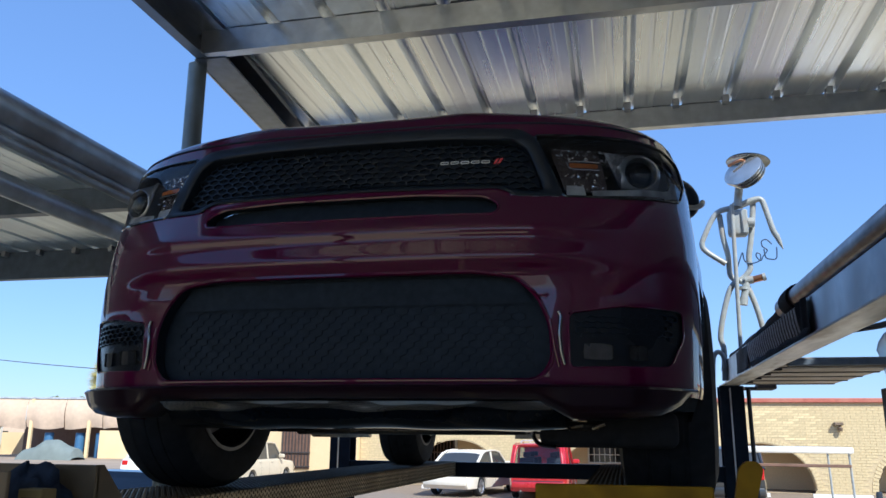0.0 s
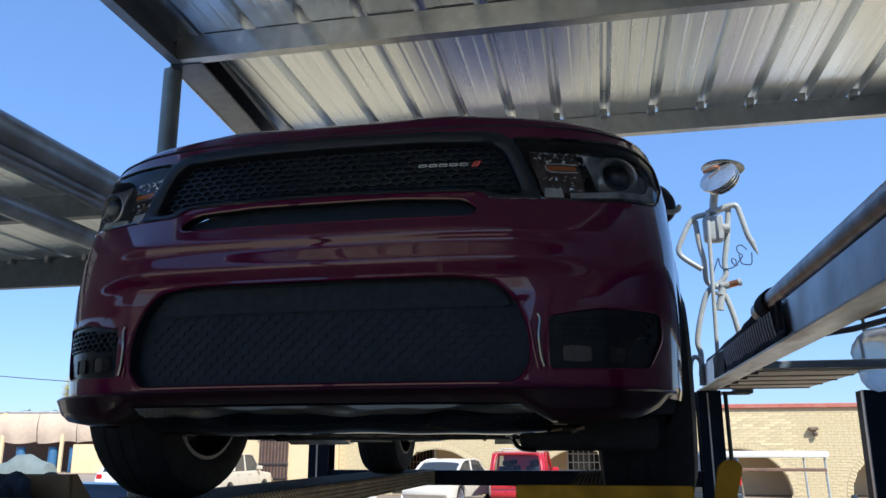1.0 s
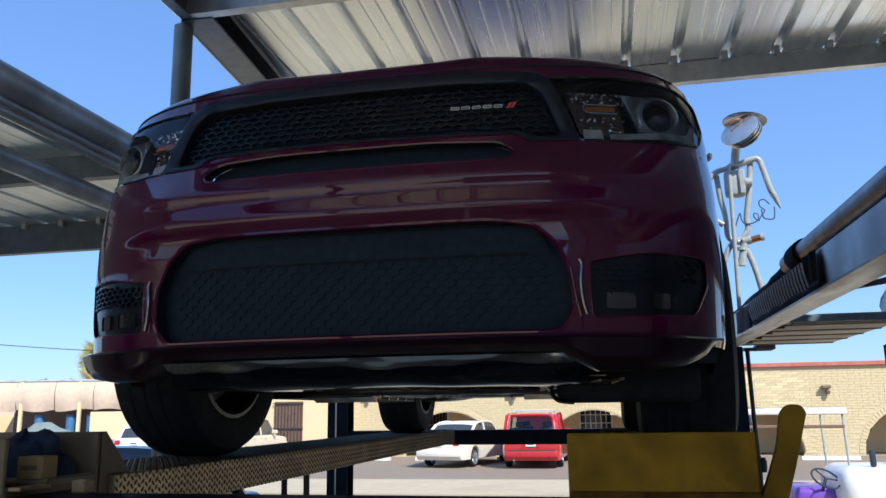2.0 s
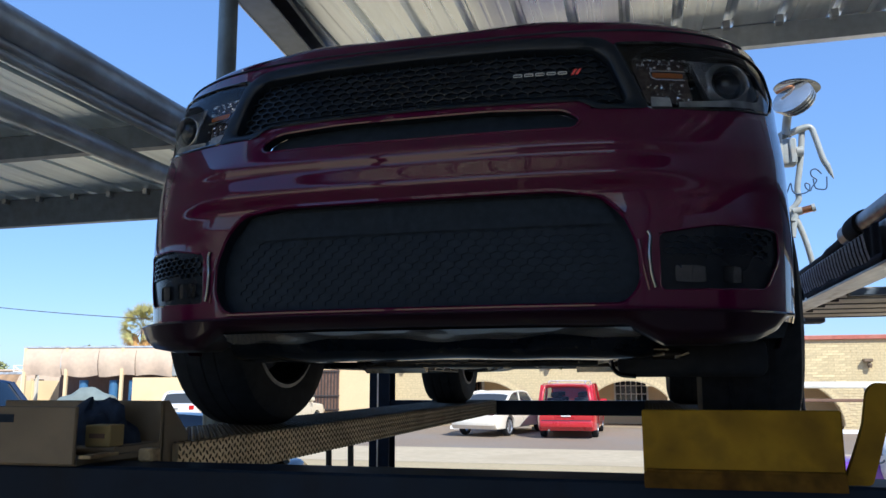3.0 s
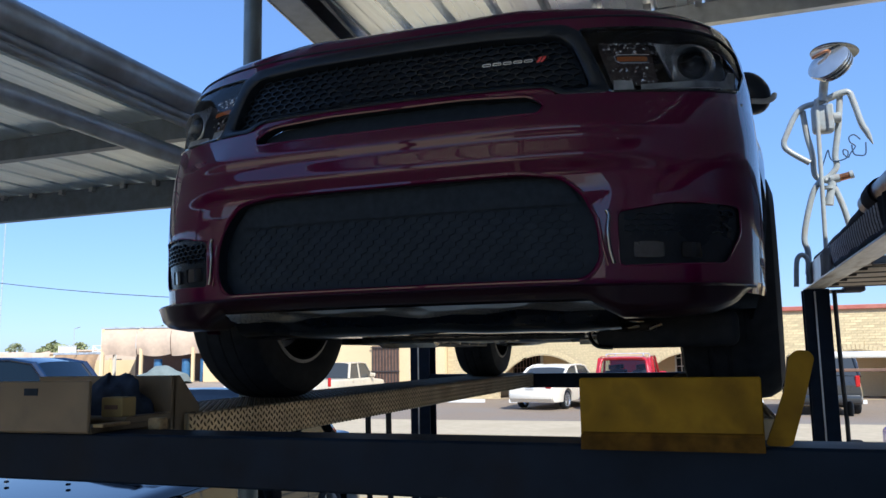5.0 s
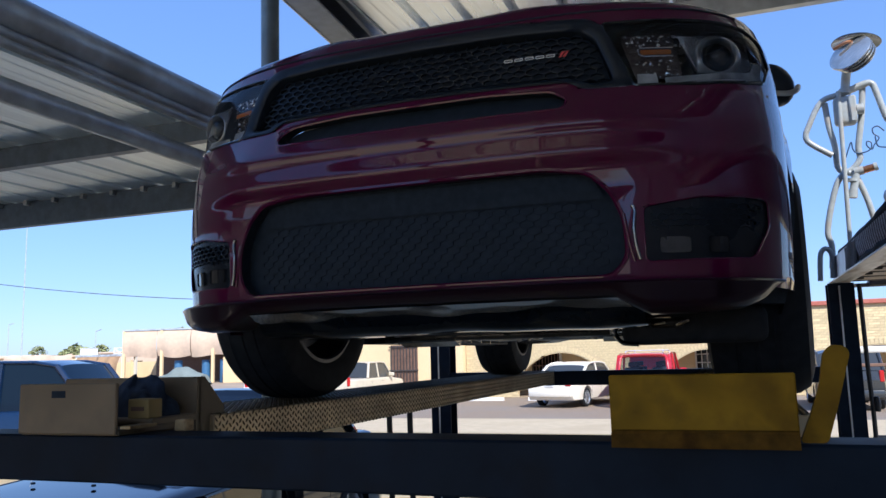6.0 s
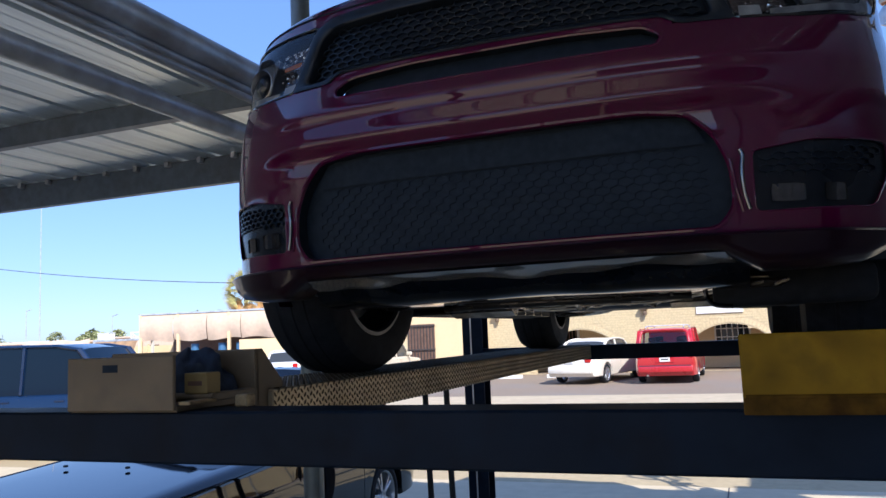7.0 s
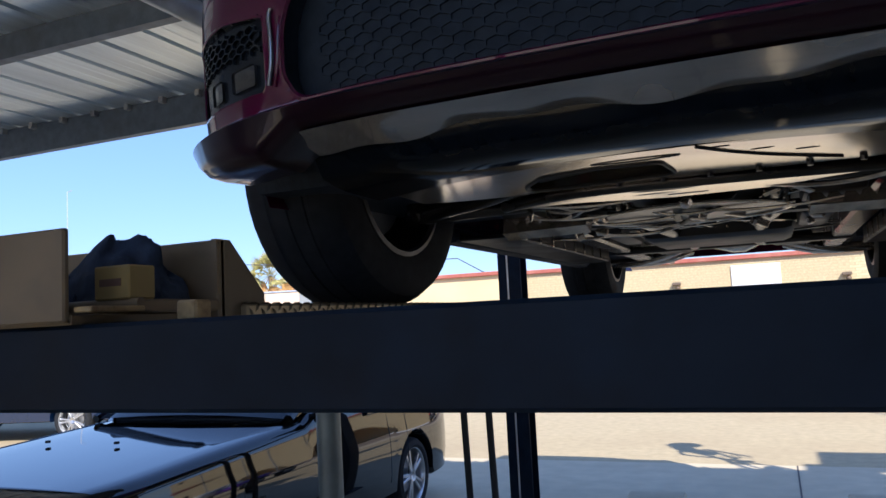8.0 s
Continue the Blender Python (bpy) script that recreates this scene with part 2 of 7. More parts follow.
GREY_PAINT = mat("grey_car_paint", (0.03, 0.033, 0.036), 0.3, coat=0.8, var=0.05)
TAN_PAINT = mat("tan_truck_paint", (0.62, 0.55, 0.42), 0.45, coat=0.3, var=0.05)
CAR_GLASS = glass("dark_car_glass", (0.01, 0.012, 0.014), 0.03)
PARKED_GLASS = glass("tinted_window", (0.045, 0.05, 0.055), 0.03)
# brownish tan stands in for ground light bounced onto the deck
DECK_TAN = mat("bounce_tan_slat", (0.34, 0.28, 0.21), 0.55, metal=0.3, var=0.2, scale=10, stain=(0.22, 0.17, 0.12), stain_amount=0.5, stain_scale=3)
NAVY_GLASS = glass("navy_window", (0.006, 0.014, 0.03), 0.03)
NAVY_GLASS.node_tree.nodes["Principled BSDF"].inputs["Specular IOR Level"].default_value = 0.2
LENS = thin_glass("clear_lens")
TINTED = thin_glass("tinted_pane", (0.84, 0.88, 0.87))
RED_LENS = glass("red_lens", (0.45, 0.01, 0.01), 0.15)
AMBER = glass("amber_lens", (0.42, 0.14, 0.03), 0.2)
RED_BADGE = mat("red_badge", (0.6, 0.02, 0.02), 0.3, coat=0.5, var=0.03)
TARP = mat("brown_tarp", (0.36, 0.235, 0.13), 0.85, var=0.12, scale=3, stain=(0.28, 0.18, 0.10), stain_amount=0.5, stain_scale=0.6)
CANVAS = mat("tan_canvas", (0.62, 0.485, 0.36), 0.9, var=0.08, scale=3, stain=(0.60, 0.48, 0.34), stain_amount=0.5, stain_scale=0.6)
CARTON = mat("yellow_card", (0.34, 0.25, 0.09), 0.7, var=0.12, scale=12)
COVER = mat("grey_dust_cover", (0.19, 0.225, 0.215), 0.8, var=0.08, scale=2)
RAG = mat("dark_rag", (0.028, 0.042, 0.075), 0.95, var=0.4, scale=30, bump=0.4, bump_scale=60)
PURPLE = mat("purple_plastic", (0.16, 0.06, 0.42), 0.35, coat=0.4, var=0.1)
BLUE_PLASTIC = mat("blue_plastic", (0.06, 0.15, 0.30), 0.4, var=0.1)
PALM_TRUNK = mat("palm_trunk", (0.20, 0.15, 0.10), 0.95, var=0.3, scale=8)
LEAF = mat("palm_leaf", (0.40, 0.37, 0.13), 0.6, var=0.35, scale=3)
DRY_LEAF = mat("dry_palm_leaf", (0.62, 0.36, 0.12), 0.8, var=0.3, scale=3)
SHRUB = mat("shrub_leaf", (0.28, 0.30, 0.13), 0.7, var=0.4, scale=2)
BRONZE = mat("lamp_bronze", (0.20, 0.15, 0.10), 0.5, metal=0.3, var=0.2)
COPPER = mat("copper", (0.55, 0.26, 0.13), 0.35, metal=0.9, var=0.2)
POLY = mat("clear_plastic_sheet", (0.80, 0.84, 0.88), 0.22, var=0.06, scale=8, bump=0.15, bump_scale=14)
POLY.node_tree.nodes["Principled BSDF"].inputs["Transmission Weight"].default_value = 0.55
POLY.node_tree.nodes["Principled BSDF"].inputs["IOR"].default_value = 1.12
FLANGE = mat("streaked_galvanised_flange", (0.66, 0.64, 0.60), 0.42, metal=0.7, var=0.25, scale=5, stretch=(3, 0.6, 3), stain=(0.30, 0.22, 0.13), stain_amount=0.75, stain_scale=3)
BRACKET = mat("dark_hose", (0.015, 0.015, 0.016), 0.6, var=0.2)


# ---- mesh helpers ----
def part(name, bm, material, parent=None, label="", smooth=False, m=None):
    """Links a bmesh as one mesh object, under a thing or a part."""
    me = bpy.data.meshes.new(name)
    bmesh.ops.recalc_face_normals(bm, faces=bm.faces)
    bm.to_mesh(me)
    bm.free()
    for mm in (material if isinstance(material, (list, tuple)) else [material]):
        me.materials.append(mm)
    if smooth:
        me.polygons.foreach_set("use_smooth", [True] * len(me.polygons))
        me.set_sharp_from_angle(angle=radians(smooth if smooth is not True else 40))
    ob = new(name, me)
    if parent is not None:
        ob.parent = parent
    if m is not None:
        ob.matrix_basis = m
    if label:
        tagged(ob, label)
    return ob


def shared(name, me, parent, m):
    ob = new(name, me)
    ob.parent = parent
    ob.matrix_basis = m
    return ob


def thing(name, m, label, category, group="", kind=""):
    ob = new(name)
    ob.empty_display_size = 0.1
    ob.matrix_basis = m
    return tagged(ob, label, category, group, kind)


def mk():
    return bmesh.new()


def box(bm, x0, x1, y0, y1, z0, z1, bevel=0.0, m=None, seg=1):
    r = bmesh.ops.create_cube(bm, size=1.0)
    vs = r["verts"]
    for v in vs:
        v.co = Vector(((x0 + x1) / 2 + v.co.x * (x1 - x0), (y0 + y1) / 2 + v.co.y * (y1 - y0), (z0 + z1) / 2 + v.co.z * (z1 - z0)))
    if bevel:
        es = {e for v in vs for e in v.link_edges}
        r2 = bmesh.ops.bevel(bm, geom=list(es), offset=bevel, segments=seg, affect='EDGES', profile=0.5)
        vs = list({v for f in r2["faces"] for v in f.verts} | {v for v in vs if v.is_valid})
    if m is not None:
        bmesh.ops.transform(bm, matrix=m, verts=[v for v in vs if v.is_valid])
    return bm


def tube(bm, pts, r, seg=10, closed=False, cap=True):
    """A pipe of radius r (or a list of radii) along pts."""
    pts = [Vector(p) for p in pts]
    k = len(pts)
    rad = r if isinstance(r, (list, tuple)) else [r] * k
    rings, up = [], None
    for i, p in enumerate(pts):
        d = (pts[(i + 1) % k] - pts[i - 1]) if closed or 0 < i < k - 1 else (pts[1] - pts[0] if i == 0 else pts[-1] - pts[-2])
        d.normalize()
        if up is None:
            up = d.orthogonal().normalized()
        up = (up - d * up.dot(d)).normalized()
        side = d.cross(up)
        rings.append([bm.verts.new(p + rad[i] * (math.cos(a) * up + math.sin(a) * side)) for a in (2 * math.pi * j / seg for j in range(seg))])
    for i in range(k if closed else k - 1):
        a, b = rings[i], rings[(i + 1) % k]
        for j in range(seg):
            bm.faces.new((a[j], a[(j + 1) % seg], b[(j + 1) % seg], b[j]))
    if cap and not closed:
        bm.faces.new(rings[0][::-1])
        bm.faces.new(rings[-1])
    return bm


def smooth_path(pts, n=6):
    """A rounded polyline through pts (Catmull-Rom)."""
    pts = [Vector(p) for p in pts]
    out = []
    for i in range(len(pts) - 1):
        p0, p1, p2, p3 = pts[max(i - 1, 0)], pts[i], pts[i + 1], pts[min(i + 2, len(pts) - 1)]
        for j in range(n):
            t = j / n
            out.append(0.5 * (2 * p1 + (p2 - p0) * t + (2 * p0 - 5 * p1 + 4 * p2 - p3) * t * t + (3 * p1 - p0 - 3 * p2 + p3) * t ** 3))
    return out + [pts[-1]]


def lathe(bm, profile, seg=24, axis='Z', m=None, close=False):
    """Turns (radius, height) pairs round an axis."""
    rings = []
    for r, h in profile:
        ring = []
        for j in range(seg):
            a = 2 * math.pi * j / seg
            c, s = r * math.cos(a), r * math.sin(a)
            co = Vector({'Z': (c, s, h), 'X': (h, c, s), 'Y': (c, h, s)}[axis])
            ring.append(bm.verts.new(m @ co if m is not None else co))
        rings.append(ring)
    n = len(rings)
    for i in range(n if close else n - 1):
        a, b = rings[i], rings[(i + 1) % n]
        for j in range(seg):
            bm.faces.new((a[j], a[(j + 1) % seg], b[(j + 1) % seg], b[j]))
    return bm


def prism(bm, outline, d, m=None):
    """Extrudes a flat outline [(x, z)] from y = 0 to y = d."""
    a = [bm.verts.new((x, 0, z)) for x, z in outline]
    b = [bm.verts.new((x, d, z)) for x, z in outline]
    bm.faces.new(a)
    bm.faces.new(b[::-1])
    for i in range(len(a)):
        j = (i + 1) % len(a)
        bm.faces.new((a[j], a[i], b[i], b[j]))
    if m is not None:
        bmesh.ops.transform(bm, matrix=m, verts=a + b)
    return bm


def grid(bm, nu, nv, fn):
    """A surface of nu x nv cells: fn(u, v) gives the point, u and v from 0 to 1."""
    vs = [[bm.verts.new(fn(i / nu, j / nv)) for j in range(nv + 1)] for i in range(nu + 1)]
    for i in range(nu):
        for j in range(nv):
            bm.faces.new((vs[i][j], vs[i + 1][j], vs[i + 1][j + 1], vs[i][j + 1]))
    return bm


def rounded(pts, r, n=5):
    """Rounds the corners of a closed outline of 2D points."""
    out = []
    k = len(pts)
    for i in range(k):
        p, a, b = Vector(pts[i]), Vector(pts[i - 1]), Vector(pts[(i + 1) % k])
        da, db = (a - p), (b - p)
        q = min(r, da.length * 0.45, db.length * 0.45)
        s, e = p + da.normalized() * q, p + db.normalized() * q
        for j in range(n + 1):
            t = j / n
            out.append(((1 - t) ** 2 * s + 2 * t * (1 - t) * p + t * t * e).to_tuple())
    return out


def dense(outline, step):
    out = []
    for i in range(len(outline)):
        a, b = Vector(outline[i]), Vector(outline[(i + 1) % len(outline)])
        k = max(1, int((b - a).length / step))
        out += [(a.lerp(b, j / k)).to_tuple() for j in range(k)]
    return out


def inside(p, outline):
    x, z = p
    hit = False
    j = len(outline) - 1
    for i in range(len(outline)):
        xi, zi = outline[i]
        xj, zj = outline[j]
        if (zi > z) != (zj > z) and x < (xj - xi) * (z - zi) / (zj - zi) + xi:
            hit = not hit
        j = i
    return hit


def holed(bm, us, vs, holes, surf):
    """A sheet over the grid us x vs with holes cut to their outlines; surf(u, v) gives the point."""
    P = np.array([[(u, v) for v in vs] for u in us], float)
    keep = np.ones((len(us) - 1, len(vs) - 1), bool)
    dense_holes = [np.array(dense(h, 0.006)) for h in holes]
    base = P.copy()
    for h, outline in zip(dense_holes, holes):
        lo, hi = h.min(0), h.max(0)
        for i in range(len(us)):
            for j in range(len(vs)):
                p = base[i, j]
                du = max(us[min(i + 1, len(us) - 1)] - us[i], us[i] - us[max(i - 1, 0)])
                dv = max(vs[min(j + 1, len(vs) - 1)] - vs[j], vs[j] - vs[max(j - 1, 0)])
                if not (lo[0] - du < p[0] < hi[0] + du and lo[1] - dv < p[1] < hi[1] + dv):
                    continue
                dd = (h - p) / (du, dv)
                k = np.argmin((dd ** 2).sum(1))
                if abs(dd[k]).max() < 0.52:
                    P[i, j] = h[k]
        for i in range(len(us) - 1):
            for j in range(len(vs) - 1):
                c = base[i:i + 2, j:j + 2].mean((0, 1))
                if lo[0] < c[0] < hi[0] and lo[1] < c[1] < hi[1] and inside(c, outline):
                    keep[i, j] = False
    V = {}

    def vert(i, j):
        if (i, j) not in V:
            V[i, j] = bm.verts.new(surf(*P[i, j]))
        return V[i, j]
    for i in range(len(us) - 1):
        for j in range(len(vs) - 1):
            if keep[i, j]:
                bm.faces.new((vert(i, j), vert(i + 1, j), vert(i + 1, j + 1), vert(i, j + 1)))
    return bm


def rim(bm, outline, surf, back, step=0.012):
    """The wall of a recess: from the sheet at the outline to the points back(u, v)."""
    d = dense(outline, step)
    a = [bm.verts.new(surf(*p)) for p in d]
    b = [bm.verts.new(back(*p)) for p in d]
    for i in range(len(d)):
        j = (i + 1) % len(d)
        bm.faces.new((a[i], a[j], b[j], b[i]))
    return bm


def cover(bm, outline, surf, step=0.03):
    """A patch that fills an outline: cells inside it, with the border cells drawn to the outline."""
    h = np.array(dense(outline, 0.006))
    lo, hi = h.min(0), h.max(0)
    nu, nv = max(2, int((hi[0] - lo[0]) / step)), max(2, int((hi[1] - lo[1]) / step))
    us, vs = np.linspace(lo[0], hi[0], nu + 1), np.linspace(lo[1], hi[1], nv + 1)
    V = {}

    def vert(i, j):
        if (i, j) not in V:
            p = (us[i], vs[j])
            if not inside(p, outline):
                p = tuple(h[np.argmin(((h - p) ** 2).sum(1))])
            V[i, j] = bm.verts.new(surf(*p))
        return V[i, j]
    for i in range(nu):
        for j in range(nv):
            q = [(us[a], vs[b]) for a, b in ((i, j), (i + 1, j), (i + 1, j + 1), (i, j + 1))]
            if any(inside(p, outline) for p in q):
                bm.faces.new((vert(i, j), vert(i + 1, j), vert(i + 1, j + 1), vert(i, j + 1)))
    bmesh.ops.remove_doubles(bm, verts=list(V.values()), dist=0.0005)
    return bm


# ---- ground ----
def sheet(x0, x1, y0, y1, z, nx=1, ny=1):
    return grid(mk(), nx, ny, lambda u, v: (x0 + u * (x1 - x0), y0 + v * (y1 - y0), z))


tagged(part("ground", sheet(-900, 900, -400, 1500, -0.02), DIRT), "flat dusty ground that reaches the horizon", "ground", kind="structure")
pave = tagged(part("pavement", sheet(-14, 40, -30, 9.75, 0.0, 6, 6), CONCRETE), "light worn concrete of the workshop yard", "pavement", kind="structure")
for x0, x1, y0, y1 in ((-14, 40, 4.6, 4.615), (-0.425, -0.41, 3, 9.74), (4.2, 4.215, 3, 9.74), (-5.0, -4.985, 3, 9.74)):
    part("joint", sheet(x0, x1, y0, y1, 0.004), JOINT, pave)
tagged(part("road", sheet(-60, 60, 9.75, 18.3, -0.008, 6, 6), TAN_ROAD), "dusty tan asphalt lane between yard and parking strip", "road", kind="structure")
tagged(part("pavement_2", sheet(-60, 60, 18.3, 22.3, -0.004, 6, 3), WORN_CONCRETE), "pale concrete strip along the parking row", "pavement", kind="structure")
tagged(part("parking_lot", sheet(-60, 60, 22.3, 36, -0.006, 6, 6), ASPHALT), "dark brown asphalt of the parking strip before the building", "parking lot", kind="structure")


# ---- canopies ----
def rib_profile(x0, width, rib=0.355, h=0.06):
    """The trapezoid ribs of one roofing sheet: (x, z) along its width."""
    pts = []
    k = round(width / rib)
    for i in range(k):
        a = x0 + i * rib
        pts += [(a, h), (a + 0.022, h), (a + 0.052, 0), (a + 0.138, 0), (a + 0.146, 0.0016), (a + 0.160, 0.0016), (a + 0.168, 0),
                (a + 0.238, 0), (a + 0.246, 0.0016), (a + 0.260, 0.0016), (a + 0.268, 0), (a + 0.330, 0)]
    return pts + [(x0 + k * rib, h), (x0 + k * rib + 0.02, h - 0.001)]


def roof_sheet(x0, width, y0, y1, z, rib=0.355, slope=0.0):
    bm = mk()
    prof = rib_profile(x0, width, rib)
    a = [bm.verts.new((x, y0, z + dz)) for x, dz in prof]
    b = [bm.verts.new((x, y1, z + dz + slope * (y1 - y0))) for x, dz in prof]
    for i in range(len(prof) - 1):
        bm.faces.new((a[i], a[i + 1], b[i + 1], b[i]))
    return bm


def channel(bm, p0, p1, h, w, t=0.004, flip=1, lip=0.015):
    """A C-shaped purlin from p0 to p1 (level): web height h, flange width w on the side flip."""
    p0, p1 = Vector(p0), Vector(p1)
    d = (p1 - p0).normalized()
    side = Vector((0, 0, 1)).cross(d) * flip
    sec = [(0, 0), (w, 0), (w, lip), (w - t, lip), (w - t, t), (t, t), (t, h - t), (w - t, h - t), (w - t, h - lip), (w, h - lip), (w, h), (0, h)]
    A = [bm.verts.new(p0 + side * u + Vector((0, 0, v))) for u, v in sec]
    B = [bm.verts.new(p1 + side * u + Vector((0, 0, v))) for u, v in sec]
    for i in range(len(sec)):
        j = (i + 1) % len(sec)
        bm.faces.new((A[i], A[j], B[j], B[i]))
    return bm


def main_canopy():
    c = thing("metal_canopy", pose(0, 0, 0), "galvanised steel carport with ribbed roofing sheets on round posts", "canopy")
    # the unseen length behind the camera is added to darken the bay
    x0, x1, y0, y1, zb, zs = -2.43, 2.42, -5.5, 6.0, 4.2, 4.36
    for i in range(5):
        w = 1.065 if i < 4 else 0.355
        part("roof_sheet", roof_sheet(-2.264 + i * 1.065, w, y0, y1, zs + (0.003 if i % 2 else 0)), GALV, c)
    part("edge_flashing", box(mk(), -2.60, -2.235, y0, y1, zs - 0.004, zs + 0.042), GALV, c)
    for y in (5.86, 4.12, 2.35, 0.6, -1.15, -3.4, -5.3):
        part("purlin", channel(mk(), (x0 + 0.05, y, zb), (x1 - 0.05, y, zb), 0.155, 0.07), GALV_FRAME, c)
    part("rafter", channel(mk(), (x0, y0, zb - 0.004), (x0, 4.16, zb - 0.004), 0.17, 0.07, flip=-1), RAFTER, c)
    part("rafter", channel(mk(), (x0 - 0.01, 4.17, zb - 0.006), (x0 - 0.15, y1, zb - 0.006), 0.16, 0.20, flip=-1), RAFTER, c)
    part("rafter_lip", tube(mk(), [(x0 - 0.012, 4.17, zb - 0.008), (x0 - 0.152, y1, zb - 0.008)], 0.006, 6), GALV_FRAME, c)
    part("rafter", channel(mk(), (x1, y0, zb - 0.004), (x1, y1, zb - 0.004), 0.17, 0.07, flip=1), RAFTER, c)
    for x in (-2.47, 2.46):
        for y in (4.26, -2.6):
            bm = mk()
            tube(bm, [(x + 0.03, y, 0), (x - 0.004, y, zb)], 0.057, 20)
            box(bm, x - 0.11, x + 0.11, y - 0.11, y + 0.11, 0, 0.012)
            part("post", bm, POST_GREY, c, "round grey steel post", smooth=True)
    # sheet-end clips along the far purlin
    for i in range(13):
        bm = mk()
        x = -2.264 + 0.355 * i
        box(bm, x - 0.02, x + 0.03, 5.80, 5.86, zs - 0.03, zs + 0.03, 0.004)
        part("closure_clip", bm, RACK_ALU, c)
    return c


main_canopy()


def side_canopy():
    c = thing("metal_canopy", pose(0, 0, 0), "lower weathered steel carport with ribbed sheets and pipe edge", "canopy")
    x1, z = -2.62, 3.2
    # sheets run on unseen behind the camera, added for shade
    for i in range(6):
        part("roof_sheet", roof_sheet(x1 - 0.06 - (i + 1) * 0.99, 0.99, -4.6, 5.62, z + 0.14 + (0.003 if i % 2 else 0), rib=0.33), GALV_SIDE, c)
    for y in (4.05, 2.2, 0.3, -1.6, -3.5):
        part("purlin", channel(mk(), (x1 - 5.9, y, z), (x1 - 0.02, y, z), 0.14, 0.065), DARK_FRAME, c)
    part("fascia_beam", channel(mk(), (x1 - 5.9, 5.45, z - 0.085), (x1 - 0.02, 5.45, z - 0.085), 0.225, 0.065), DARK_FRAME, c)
    part("edge_pipe", tube(mk(), [(x1 + 0.02, -4.6, z + 0.032), (x1 + 0.02, 5.6, z + 0.032)], 0.021, 14), OLD_GALV, c, smooth=True)
    part("lower_pipe", tube(mk(), [(x1 - 0.16, -4.6, z - 0.142), (x1 - 0.16, 5.5, z - 0.142)], 0.056, 18), OLD_GALV, c, smooth=True)
    part("edge_pipe", tube(mk(), [(x1 + 0.02, -4.6, z - 0.014), (x1 + 0.02, 5.6, z - 0.014)], 0.021, 14), OLD_GALV, c, smooth=True)
    part("gutter", tube(mk(), [(x1 - 0.01, -4.6, z + 0.135), (x1 - 0.01, 5.6, z + 0.135)], 0.086, 24), OLD_GALV, c, "large rounded grey sheet-metal edge roll", smooth=True)
    for x in (x1 - 5.8,):
        for y in (5.45, -1.5):
            part("post", tube(mk(), [(x, y, 0), (x, y, z)], 0.05, 16), OLD_GALV, c, smooth=True)
    for i in range(17):
        bm = mk()
        x = x1 - 0.2 - 0.33 * i
        box(bm, x - 0.018, x + 0.022, 5.40, 5.45, z + 0.10, z + 0.15, 0.004)
        part("closure_clip", bm, RACK_ALU, c)
    return c


side_canopy()


# ---- the four-post lift ----
RUN_Z = 1.68          # top of the runways
LIFT_X0, LIFT_X1 = -2.55, 1.03   # axes of the posts
FRONT_Y, REAR_Y = 2.03, 7.45


def tread_lugs(bm, origin, du, dv, nrm, nu, nv, pitch, h=0.0045):
    """Raised lens-shaped lugs of diamond plate, set crosswise in turn."""
    L, Wd = pitch * 0.44, pitch * 0.15
    for i in range(nu):
        for j in range(nv):
            c = origin + du * (i + 0.5) * pitch * 0.8 + dv * (j + (0.7 if i % 2 else 0.3)) * pitch
            a = 0.95 if i % 2 else -0.95
            e = du * math.cos(a) + dv * math.sin(a)
            f = nrm.cross(e)
            p = [bm.verts.new(c + e * L), bm.verts.new(c + f * Wd), bm.verts.new(c - e * L), bm.verts.new(c - f * Wd)]
            t1, t2 = bm.verts.new(c + e * L * 0.5 + nrm * h), bm.verts.new(c - e * L * 0.5 + nrm * h)
            for fa in ((p[0], p[1], t1), (p[1], t2, t1), (p[1], p[2], t2), (p[2], p[3], t2), (p[3], t1, t2), (p[3], p[0], t1)):
                bm.faces.new(fa)


